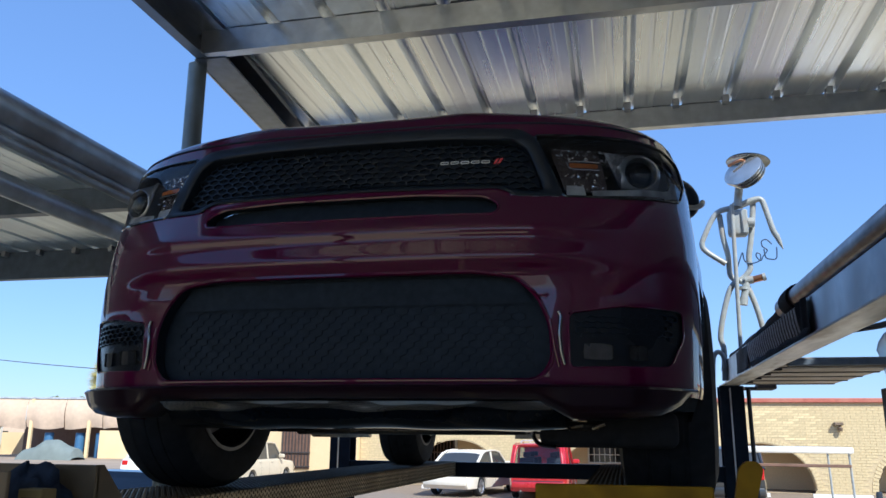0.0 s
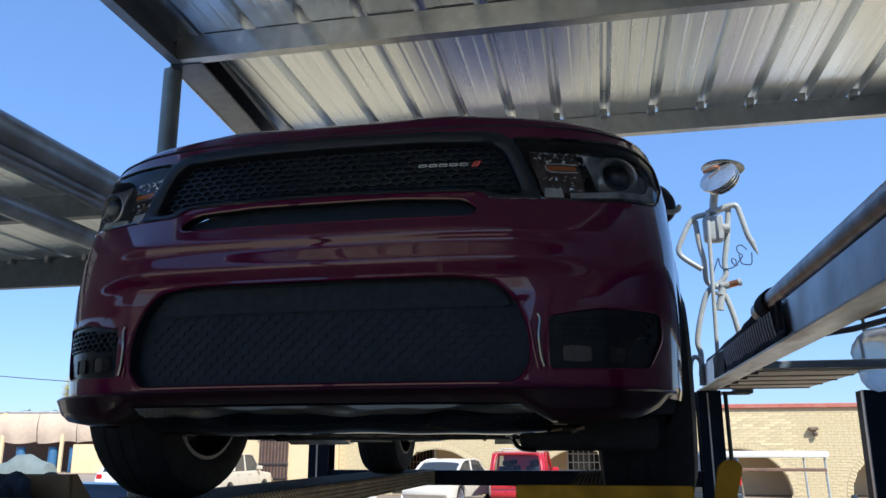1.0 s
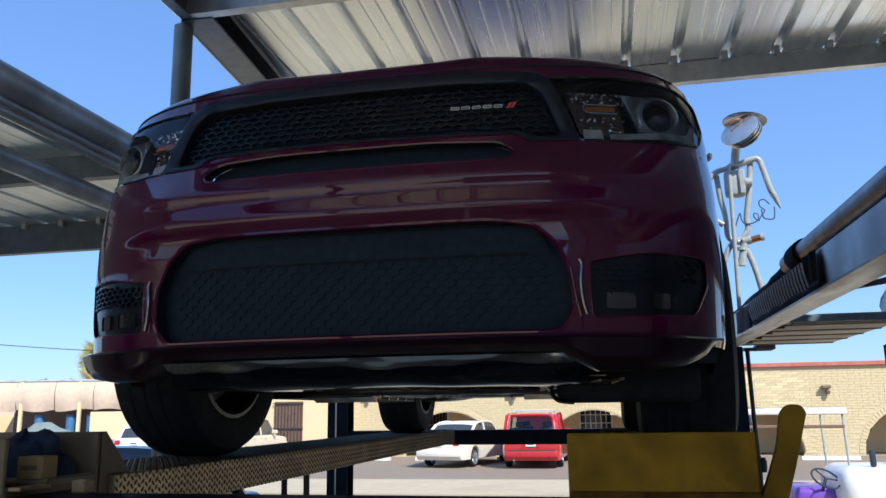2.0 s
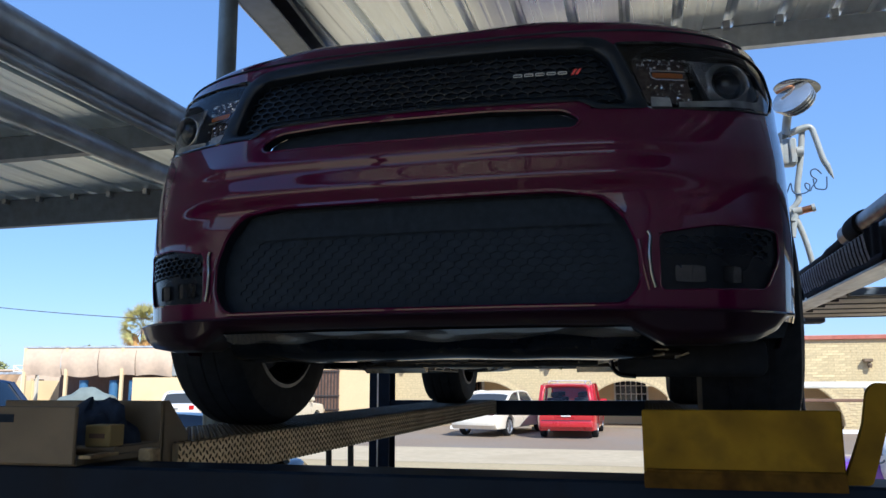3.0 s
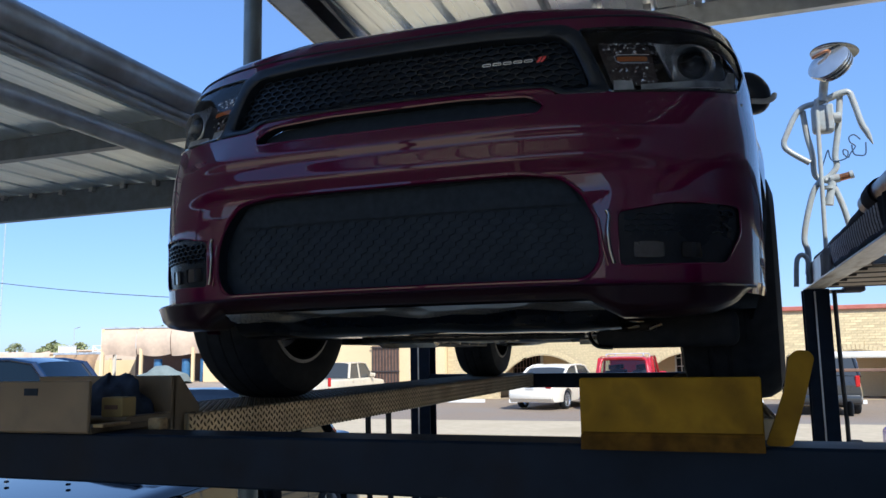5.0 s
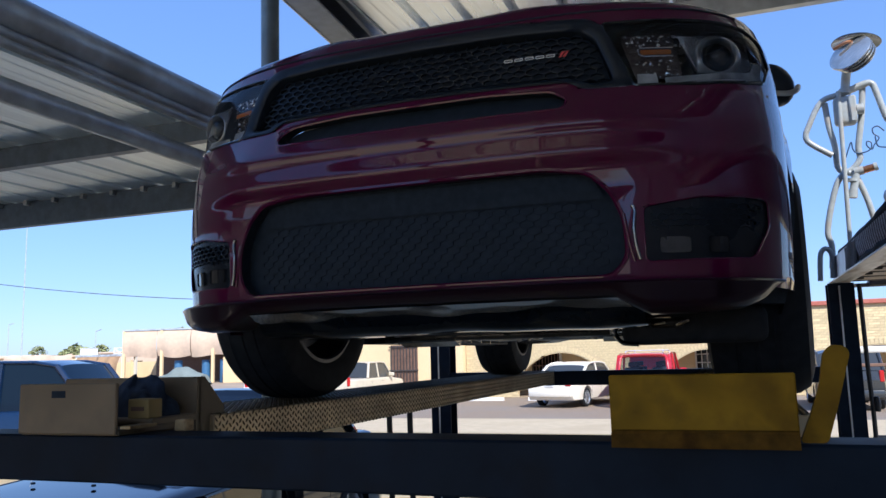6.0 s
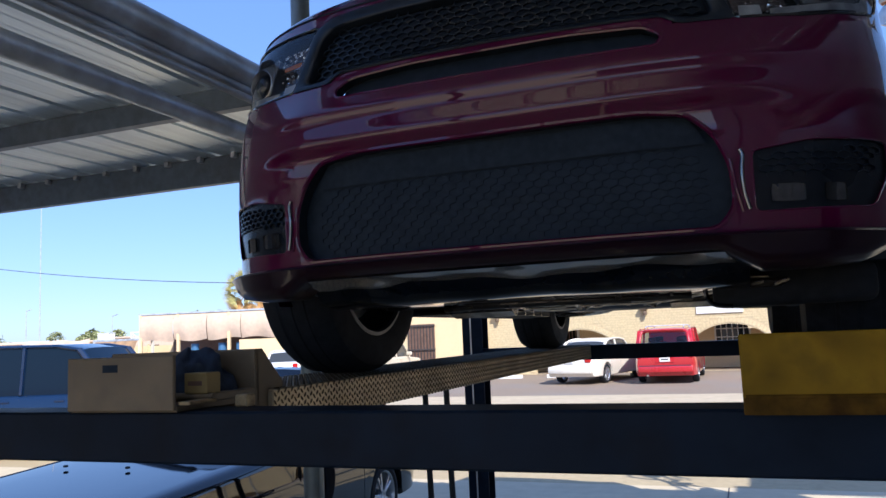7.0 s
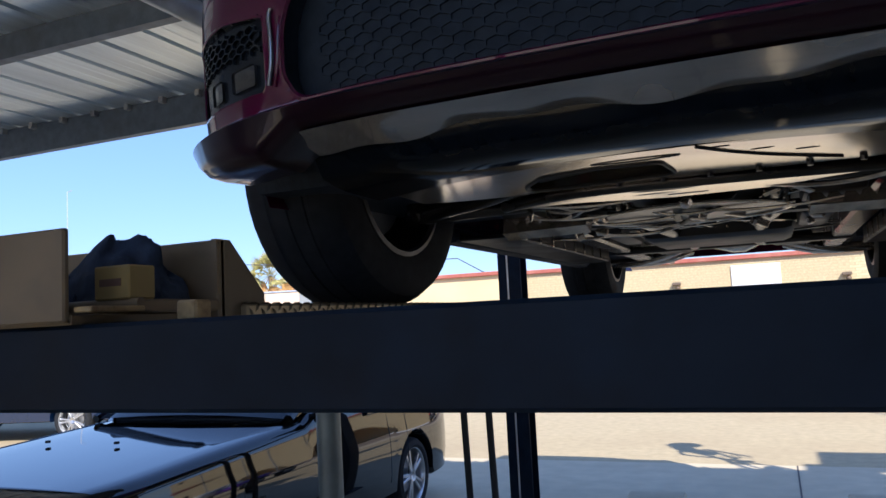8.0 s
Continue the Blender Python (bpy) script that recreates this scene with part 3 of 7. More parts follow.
def lift():
    l = thing("four_post_lift", pose(0, 0, 0), "dark blue four-post car lift with diamond-plate runways, raised", "car lift")
    # crossbeams
    part("crossbeam", box(mk(), -2.6, 1.1, 1.96, 2.11, 1.518, 1.651, 0.006), BLUE_STEEL, l)
    part("crossbeam", box(mk(), -2.6, 1.1, REAR_Y - 0.02, REAR_Y + 0.12, RUN_Z - 0.135, RUN_Z - 0.004, 0.006), BLUE_STEEL, l)
    # posts: channels open to the middle of the lift
    for x in (LIFT_X0, LIFT_X1):
        for y in (FRONT_Y, REAR_Y + 0.05):
            bm = mk()
            s = 1 if x > 0 else -1
            w, d, t = 0.20, 0.19, 0.012
            xo = x - 0.10
            box(bm, xo, xo + w, y - d / 2, y - d / 2 + t, 0, 2.36, 0.003)
            box(bm, xo, xo + w, y + d / 2 - t, y + d / 2, 0, 2.36, 0.003)
            xs = xo + w - t if s > 0 else xo
            box(bm, xs, xs + t, y - d / 2 + t, y + d / 2 - t, 0, 2.36)
            box(bm, x - 0.17, x + 0.17, y - 0.17, y + 0.17, 0, 0.014, 0.003)
            post = part("post", bm, BLUE_STEEL, l)
            bm = mk()
            box(bm, x - 0.022, x - 0.008, y - d / 2 - 0.006, y - d / 2, 0.02, 2.34, 0.002)
            part("ladder_strip", bm, RACK_ALU, post)
    for x0, x1, inner in ((-1.85, -1.425, 1), (-0.10, 0.325, -1)):
        y0, y1, t = 2.32, REAR_Y - 0.03, 0.118
        bm = box(mk(), x0, x1, y0, y1, RUN_Z - t, RUN_Z, 0.004)
        run = part("runway", bm, TREAD, l, "dusty steel diamond-plate runway, warm ground light in its tan")
        pitch = 0.0236
        xi = x1 if inner > 0 else x0
        nrm = Vector((inner, 0, 0))
        bm = mk()
        tread_lugs(bm, Vector((xi + inner * 0.0005, y0, RUN_Z - t)), Vector((0, 1, 0)), Vector((0, 0, 1)), nrm, int((y1 - y0) / pitch / 0.8), 5, pitch, 0.0045)
        tread_lugs(bm, Vector((x0, y0, RUN_Z + 0.0005)), Vector((0, 1, 0)), Vector((1, 0, 0)), Vector((0, 0, 1)), int((y1 - y0) / pitch / 0.8), 18, pitch, 0.0035)
        tagged(part("tread_relief", bm, LUG, run), kind="stuff")
        bm = mk()
        box(bm, x0 + 0.03, x1 - 0.03, y1 - 0.001, y1 + 0.012, RUN_Z - t + 0.01, RUN_Z - 0.01, 0.002)
        part("end_plate", bm, RACK_ALU, run)
    # yellow stop over the right-hand runway end
    stop = part("wheel_stop", box(mk(), -0.105, 0.27, 1.925, 1.940, 1.643, 1.797, 0.003), YELLOW, l, "worn yellow steel wheel stop plate, darkened for shade")
    part("foot_plate", box(mk(), -0.105, 0.27, 1.925, 2.14, 1.649, 1.655, 0.002), YELLOW, stop)
    part("rolled_edge", tube(mk(), [(-0.100, 1.925, 1.676), (0.268, 1.925, 1.676)], 0.0055, 10), RUST_SHADE_EDGE, stop, smooth=True)
    part("lower_lip", prism(mk(), [(0.0, 0.0), (0.004, 0.0), (0.011, -0.031), (0.0, -0.031)], 0.374, Matrix.Translation((-0.1045, 1.925, 1.675)) @ pose(0, 0, 0, 0, 0, -90)), RUST_SHADE_EDGE, stop, "rusty lower lip of the stop plate, shade in its colour")
    part("side_plate", box(mk(), 0.256, 0.27, 1.94, 2.12, 1.655, 1.76, 0.003), YELLOW, stop)
    out = rounded([(-0.008, -0.030), (0.044, -0.030), (0.068, 0.045), (0.082, 0.095), (0.098, 0.152), (0.088, 0.166), (0.064, 0.168), (0.048, 0.152), (0.036, 0.085), (0.016, 0.030)], 0.010)
    part("lever", prism(mk(), out, 0.02, Matrix.Translation((0.280, 1.965, 1.683))), YELLOW, stop, "rounded yellow lever")
    # faded stop and tray over the other runway end, other lighting put into its tan
    bm = box(mk(), -1.822, -1.464, 1.930, 1.942, 1.655, 1.797, 0.003)
    tray = part("wheel_stop", bm, FADED_LIT_YELLOW, l, "faded tan-yellow steel wheel stop plate, its other light in the colour")
    part("tray_floor", box(mk(), -1.822, -1.464, 1.942, 2.26, 1.651, 1.668, 0.003), FADED_LIT_YELLOW, tray)
    bm = mk()
    box(bm, -1.99, -1.442, 2.262, 2.275, 1.625, 1.803, 0.003)
    prism(bm, [(-0.02, -0.04), (0.125, -0.04), (0.125, 0.045), (0.02, 0.145), (-0.02, 0.145)], 0.012, Matrix.Translation((-1.442, 2.272, 1.658)) @ pose(0, 0, 0, 0, 0, 90))
    part("back_plate", bm, FADED_LIT_YELLOW, tray)
    part("hinge_block", box(mk(), -1.66, -1.442, 2.06, 2.26, 1.668, 1.69, 0.004), FADED_LIT_YELLOW, tray)
    part("latch_block", box(mk(), -1.392, -1.350, 2.085, 2.125, 1.651, 1.684, 0.004), WORN_LIT_TAN, tray, "scraped tan block with rust, painted lighter as lit")
    # thin pale strip that paints the lit front edge of the tray floor
    part("lit_floor_edge", box(mk(), -1.462, -1.425, 1.945, 2.055, 1.669, 1.678, 0.002), WORN_LIT_TAN, tray)
    part("hinge_pin", tube(mk(), [(-1.68, 2.05, 1.682), (-1.43, 2.05, 1.682)], 0.010, 10), FADED_LIT_YELLOW, tray, smooth=True)
    part("post_cable", tube(mk(), smooth_path([(1.165, 7.40, 2.34), (1.17, 7.40, 1.7), (1.18, 7.40, 1.2), (1.17, 7.42, 0.02)]), 0.018, 8), BRACKET, l, "black cable down the post", smooth=True)
    bm = lathe(mk(), [(0.001, -0.06), (0.022, -0.06), (0.028, -0.02), (0.028, 0.03), (0.016, 0.06), (0.001, 0.06)], 10, 'Z', Matrix.Translation((1.212, 7.40, 1.37)))
    part("valve", bm, BRACKET, l, smooth=40)
    part("faded_mark", box(mk(), -1.697, -1.647, 1.9285, 1.931, 1.757, 1.777), PANEL_BLACK, tray)
    # air hoses hanging beside the rear post
    for x, y in ((-2.53, 6.13), (-2.34, 6.11)):
        pts = smooth_path([(x, y, 1.57), (x + 0.01, y, 1.0), (x + 0.02, y + 0.01, 0.5), (x + 0.03, y + 0.02, 0.0)])
        part("hanging_rod", tube(mk(), pts, 0.024, 10), BRACKET, l, smooth=True)
    return l


lift()

# rag and small carton in the tray
def rag_point(u, v):
    a, r = 2 * math.pi * u, v ** 0.8
    lump = 0.62 + 0.25 * math.sin(a + 0.6) + 0.12 * math.sin(3 * a + 1.0) + 0.06 * math.sin(7 * a)
    p = Vector((0.125 * r * math.cos(a) * (1 + 0.15 * math.sin(2 * a)), 0.085 * r * math.sin(a), 0.125 * (1 - r ** 2.2) * (0.75 + 0.5 * r * (lump - 0.5)) + 0.006))
    n = noise.noise(p * 22) * 0.018 + noise.noise(p * 60) * 0.006
    return p + Vector((n, 0, max(n, -p.z * 0.5)))


bm = grid(mk(), 56, 14, lambda u, v: rag_point(u, 1 - v))
bmesh.ops.remove_doubles(bm, verts=bm.verts, dist=0.0005)
tagged(part("work_rag", bm, RAG, None, smooth=True, m=pose(-1.60, 2.165, 1.669) @ Matrix.Diagonal((1.05, 1.0, 1.35, 1))), "crumpled dark blue rag lying on the lift tray", "rag")
bm = mk()
box(bm, -1.522, -1.446, 2.04, 2.10, 1.690, 1.746, 0.003)
carton = tagged(part("small_carton", bm, CARTON), "small yellow carton with a dark printed strip on the lift tray", "box")
part("label", box(mk(), -1.508, -1.462, 2.0385, 2.04, 1.712, 1.724), BROWN_DOOR, carton)


# ---- storage rack on top of the posts ----
def rack():
    r = thing("steel_rack", pose(0, 0, 0), "grey steel rail frame with slatted deck on the lift posts", "rack")
    xi = 1.0
    part("rail", box(mk(), xi, xi + 0.09, 1.2, 7.6, 2.365, 2.585, 0.006), RACK_ALU, r)
    part("flange", box(mk(), xi - 0.055, xi + 0.10, 1.2, 7.6, 2.36, 2.372, 0.002), FLANGE, r)
    part("pipe", tube(mk(), [(xi + 0.05, 1.2, 2.655), (xi + 0.05, 5.0, 2.655)], 0.058, 18), RUSTY_PIPE, r, "brown weathered steel pipe", smooth=True)
    bm = mk()
    tube(bm, smooth_path([(xi + 0.06, 4.75, 2.64), (xi + 0.055, 5.6, 2.615), (xi + 0.05, 6.6, 2.605), (xi + 0.04, 7.3, 2.60)]), [0.045] * 6 + [0.035] * 6 + [0.028] * 7, 12)
    for v in bm.verts:
        v.co += Vector((noise.noise(v.co * 9), 0, noise.noise(v.co * 9 + Vector((4, 0, 0))))) * 0.008
    part("wrapping", bm, STRAP, r, "black wrapped webbing", smooth=50)
    bm = lathe(mk(), [(0.060, -0.12), (0.072, -0.11), (0.074, 0.0), (0.070, 0.11), (0.060, 0.12)], 18, 'Y', Matrix.Translation((xi + 0.05, 4.72, 2.655)))
    part("pipe_band", bm, STRAP, r, "black tape band", smooth=40)
    part("strap", grid(mk(), 20, 4, lambda u, v: Vector((xi - 0.006, 4.33 + u * 1.72 + 0.10 * v, 2.41 + v * 0.165))), STRAP, r, "black backing of the webbing")
    cords = mk()
    for k in range(24):
        y, z0 = 4.37 + 1.62 * k / 23, 2.415 + 0.02 * k / 23
        a, b = 0.034, 0.0035
        rows = []
        for f in (0, 0.5, 1):
            yy, zz, xx = y + 0.11 * f, z0 + (2.572 - z0) * f, xi - 0.0075 - 0.004 * math.sin(math.pi * f)
            rows.append([cords.verts.new((xx, yy, zz)), cords.verts.new((xx - b, yy + 0.004, zz)), cords.verts.new((xx - b, yy + a - 0.004, zz)), cords.verts.new((xx, yy + a, zz))])
        for p, q in zip(rows, rows[1:]):
            for i in range(3):
                cords.faces.new((p[i], p[i + 1], q[i + 1], q[i]))
    tagged(part("webbing_cord", cords, RIBBED, r, "pale slanted ribs of the webbing"), kind="stuff")
    bm = grid(mk(), 30, 5, lambda u, v: Vector((xi - 0.018 - 0.012 * math.sin(v * 3.1) - 0.004 * math.sin(u * 31), 4.14 + u * 1.72, 2.372 + v * 0.055 + 0.006 * math.sin(u * 23))))
    part("cloth", bm, STRAP, r, "black cloth wrapped under the webbing", smooth=50)
    bm = grid(mk(), 14, 6, lambda u, v: Vector((xi - 0.014 - 0.006 * math.sin(u * 11 + v * 3), 4.11 + u * 0.24 + 0.06 * v, 2.385 + v * 0.20)))
    part("cloth", bm, STRAP, r, "black cloth end of the strap", smooth=50)
    bm = grid(mk(), 14, 6, lambda u, v: Vector((xi - 0.012 - 0.004 * math.sin(u * 9 + v * 3), 6.10 + u * 0.60, 2.40 + v * 0.17)))
    part("cloth", bm, STRAP, r, smooth=50)
    for k in range(5):
        y = 5.38 + k * 0.41
        part("slat", box(mk(), xi + 0.10, xi + 0.86, y, y + 0.355, 2.374, 2.402, 0.004), DECK_TAN, r, "tan deck board, ground bounce in its colour")
        part("deck_joint", box(mk(), xi + 0.10, xi + 0.86, y + 0.357, y + 0.408, 2.368, 2.396, 0.004), IRON, r, "dark bar between the deck boards")
    part("deck_beam", box(mk(), xi + 0.10, xi + 0.86, 5.28, 5.33, 2.345, 2.385, 0.004), DARK_FRAME, r)
    part("deck_lip", box(mk(), xi + 0.10, xi + 0.86, 5.335, 5.365, 2.338, 2.352, 0.002), DECK_TAN, r)
    for k in range(5):
        y = 5.36 + k * 0.41
        part("deck_clip", box(mk(), xi + 0.10, xi + 0.15, y, y + 0.03, 2.355, 2.373, 0.003), IRON, r)
    part("deck_rail", tube(mk(), [(xi + 0.63, 5.9, 2.629), (xi + 0.82, 5.9, 2.662), (xi + 2.0, 5.9, 2.96)], [0.016, 0.022, 0.026], 8), IRON, r, smooth=True)
    part("deck_rail", tube(mk(), [(xi + 0.86, 5.92, 2.737), (xi + 2.0, 5.92, 3.02)], 0.018, 8), IRON, r, smooth=True)
    part("rail_stay", tube(mk(), [(xi + 0.89, 5.91, 2.40), (xi + 0.885, 5.91, 2.75)], 0.012, 8), DECK_TAN, r, smooth=True)
    bm = mk()
    box(bm, xi + 0.0, xi + 0.4, 7.55, 7.62, 2.33, 2.36, 0.004)
    box(bm, xi + 0.26, xi + 0.42, 7.5, 7.66, 2.335, 2.385, 0.01)
    part("bracket", bm, IRON, r)
    return r


rack()


# ---- the raised SUV ----
CAR = pose(-0.70, 2.25, RUN_Z)


def interp(x, xs, ys):
    return float(np.interp(x, xs, ys))


ZK = [0.20, 0.30, 0.36, 0.50, 0.62, 0.67, 0.698, 0.711, 0.738, 0.765, 0.79, 0.802, 0.83, 0.90, 0.915, 0.95, 1.00, 1.10, 1.17, 1.25]
FK = [0.06, 0.02, 0.0, -0.008, -0.004, -0.010, -0.033, -0.0375, -0.0305, -0.0235, -0.033, -0.030, -0.012, 0.034, 0.044, 0.052, 0.058, 0.078, 0.112, 0.19]
WK = [1.03, 1.045, 1.055] + [1.06] * 10 + [1.057, 1.055, 1.053, 1.05, 1.035, 1.015, 0.98]
NOSE = 0.75


ZS = np.linspace(0.15, 1.3, 231)
_k = np.exp(-(np.arange(-12, 13) * 0.005 / 0.0055) ** 2 / 2)
FS = np.convolve(np.pad(np.interp(ZS, ZK, FK), 12, mode="edge"), _k / _k.sum(), mode="valid")


PLAIN = np.interp(ZS, [0.15, 0.36, 0.50, 0.60, 0.70, 0.80, 0.86, 0.93], [0.075, 0.0, -0.008, -0.012, -0.006, 0.010, 0.026, 0.047])
PLAIN = np.convolve(np.pad(PLAIN, 12, mode="edge"), _k / _k.sum(), mode="valid")
SOFT = np.where(ZS < 0.93, PLAIN, FS)


def front_y(x, z, off=0.0):
    """Depth of the nose at x, z: the creases of the middle run out towards the corners."""
    w = interp(z, ZK, WK)
    q = min(abs(x) / w, 1.0)
    k = min(max((abs(x) - 0.55) / 0.27, 0.0), 1.0)
    k = k * k * (3 - 2 * k)
    return (1 - k) * interp(z, ZS, FS) + k * interp(z, ZS, SOFT) + NOSE - NOSE * max(0.0, 1 - q ** 3.2) ** (1 / 3.2) + off


def face(x, z):
    return Vector((x, front_y(x, z), z))


def behind(d):
    return lambda x, z: Vector((x, front_y(x, z, d), z))


def mirrored(outline):
    return [(-x, z) for x, z in outline][::-1]


GRILLE = rounded([(-0.652, 0.902), (-0.51, 0.902), (-0.47, 0.930), (0, 0.938), (0.47, 0.930), (0.51, 0.902), (0.652, 0.902), (0.572, 1.100), (0.52, 1.138), (0.30, 1.150), (0, 1.153), (-0.30, 1.150), (-0.52, 1.138), (-0.572, 1.100)], 0.02)
MESH = rounded([(-0.590, 0.925), (-0.51, 0.925), (-0.47, 0.950), (0, 0.958), (0.47, 0.950), (0.51, 0.925), (0.590, 0.925), (0.540, 1.060), (0.50, 1.092), (0.30, 1.103), (0, 1.106), (-0.30, 1.103), (-0.50, 1.092), (-0.540, 1.060)], 0.018)
SLOT = rounded([(-0.455, 0.838), (0.455, 0.838), (0.47, 0.872), (0.425, 0.908), (0.22, 0.920), (-0.22, 0.920), (-0.425, 0.908), (-0.47, 0.872)], 0.03)
INTAKE = rounded([(-0.57, 0.366), (0.57, 0.366), (0.612, 0.42), (0.607, 0.52), (0.575, 0.60), (0.515, 0.655), (0.40, 0.670), (-0.40, 0.670), (-0.515, 0.655), (-0.575, 0.60), (-0.607, 0.52), (-0.612, 0.42)], 0.03)
FOG_R = rounded([(0.655, 0.402), (0.93, 0.412), (0.975, 0.50), (0.975, 0.58), (0.80, 0.577), (0.655, 0.553)], 0.02)
LAMP_R = rounded([(0.646, 0.904), (0.81, 0.907), (0.945, 0.928), (0.996, 0.946), (1.018, 1.02), (1.0, 1.095), (0.95, 1.124), (0.88, 1.124), (0.775, 1.118), (0.562, 1.112)], 0.014)


def resample(outline, n):
    """n points at even steps along a closed outline, from its first point."""
    P = np.array(list(outline) + [outline[0]])
    s = np.concatenate(([0], np.cumsum(np.hypot(*np.diff(P, axis=0).T))))
    q = np.linspace(0, s[-1], n, endpoint=False)
    return list(zip(np.interp(q, s, P[:, 0]), np.interp(q, s, P[:, 1])))


def band(bm, outer, inner, so, si, n=220):
    """A surround between two outlines, with a soft step down to the inner one."""
    A, B = resample(outer, n), resample(inner, n)
    rows = []
    for f, d in ((0, 0.0), (0.25, -0.004), (0.8, 0.0), (0.93, 0.006), (1, 0.016)):
        rows.append([bm.verts.new(so(a[0] + (b[0] - a[0]) * f, a[1] + (b[1] - a[1]) * f) + Vector((0, d, 0))) for a, b in zip(A, B)])
    for r, q in zip(rows, rows[1:]):
        for i in range(n):
            j = (i + 1) % n
            bm.faces.new((r[i], r[j], q[j], q[i]))
    return bm


def bead(bm, outline, surf, r, step=0.014):
    """A rounded edge roll along an outline."""
    return tube(bm, [surf(*p) for p in dense(outline, step)], r, 6, closed=True)


def honeycomb(bm, outline, cw, ch, surf, bar):
    """Wavy horizontal bars joined by short posts, clipped to an outline."""
    xs = [p[0] for p in outline]
    zs = [p[1] for p in outline]
    rows = int((max(zs) - min(zs)) / ch) + 1
    cols = int((max(xs) - min(xs)) / cw) + 2
    for j in range(rows + 1):
        run = []
        for i in range(-1, 2 * cols):
            x = min(xs) + i * cw / 2
            z = min(zs) + j * ch + (0.17 * ch if (i + j) % 2 else -0.17 * ch)
            if inside((x, z), outline):
                run.append((x, z))
            elif len(run) > 1:
                strip(bm, run, surf, bar)
                run = []
            else:
                run = []
        if len(run) > 1:
            strip(bm, run, surf, bar)
        for i in range(-1, 2 * cols):
            if (i + j) % 2:
                x = min(xs) + i * cw / 2
                a, b = (x, min(zs) + j * ch + 0.17 * ch), (x, min(zs) + (j + 1) * ch - 0.17 * ch)
                if inside(a, outline) and inside(b, outline):
                    strip(bm, [a, b], surf, bar)


def strip(bm, run, surf, w):
    """A bar of square section along points of the sheet."""
    rows = []
    for k, (x, z) in enumerate(run):
        a, b = run[max(k - 1, 0)], run[min(k + 1, len(run) - 1)]
        dx, dz = b[0] - a[0], b[1] - a[1]
        n = math.hypot(dx, dz) or 1
        nx, nz = -dz / n * w / 2, dx / n * w / 2
        f, g = surf(x + nx, z + nz), surf(x - nx, z - nz)
        rows.append([bm.verts.new(f), bm.verts.new(g), bm.verts.new(g + Vector((0, 0.012, 0))), bm.verts.new(f + Vector((0, 0.012, 0)))])
    for a, b in zip(rows, rows[1:]):
        for i in range(4):
            j = (i + 1) % 4
            bm.faces.new((a[i], a[j], b[j], b[i]))


def ring_bar(bm, outline, surf, w, d, step=0.02):
    """A frame bar that follows an outline, w wide (inwards) and d proud."""
    pts = dense(outline, step)
    cx, cz = np.mean([p[0] for p in pts]), np.mean([p[1] for p in pts])
    rings = []
    for k, p in enumerate(pts):
        a, b = Vector(pts[k - 1]), Vector(pts[(k + 1) % len(pts)])
        t = (b - a).normalized()
        nrm = Vector((-t.y, t.x))
        q = Vector(p) + nrm * w
        if not inside(q.to_tuple(), outline):
            q = Vector(p) - nrm * w
        o, i_ = surf(*p), surf(*q)
        f = Vector((0, -d, 0))
        rings.append([bm.verts.new(o), bm.verts.new(o + f), bm.verts.new(i_ + f), bm.verts.new(i_)])
    for k in range(len(rings)):
        a, b = rings[k], rings[(k + 1) % len(rings)]
        for i in range(3):
            bm.faces.new((a[i], a[i + 1], b[i + 1], b[i]))


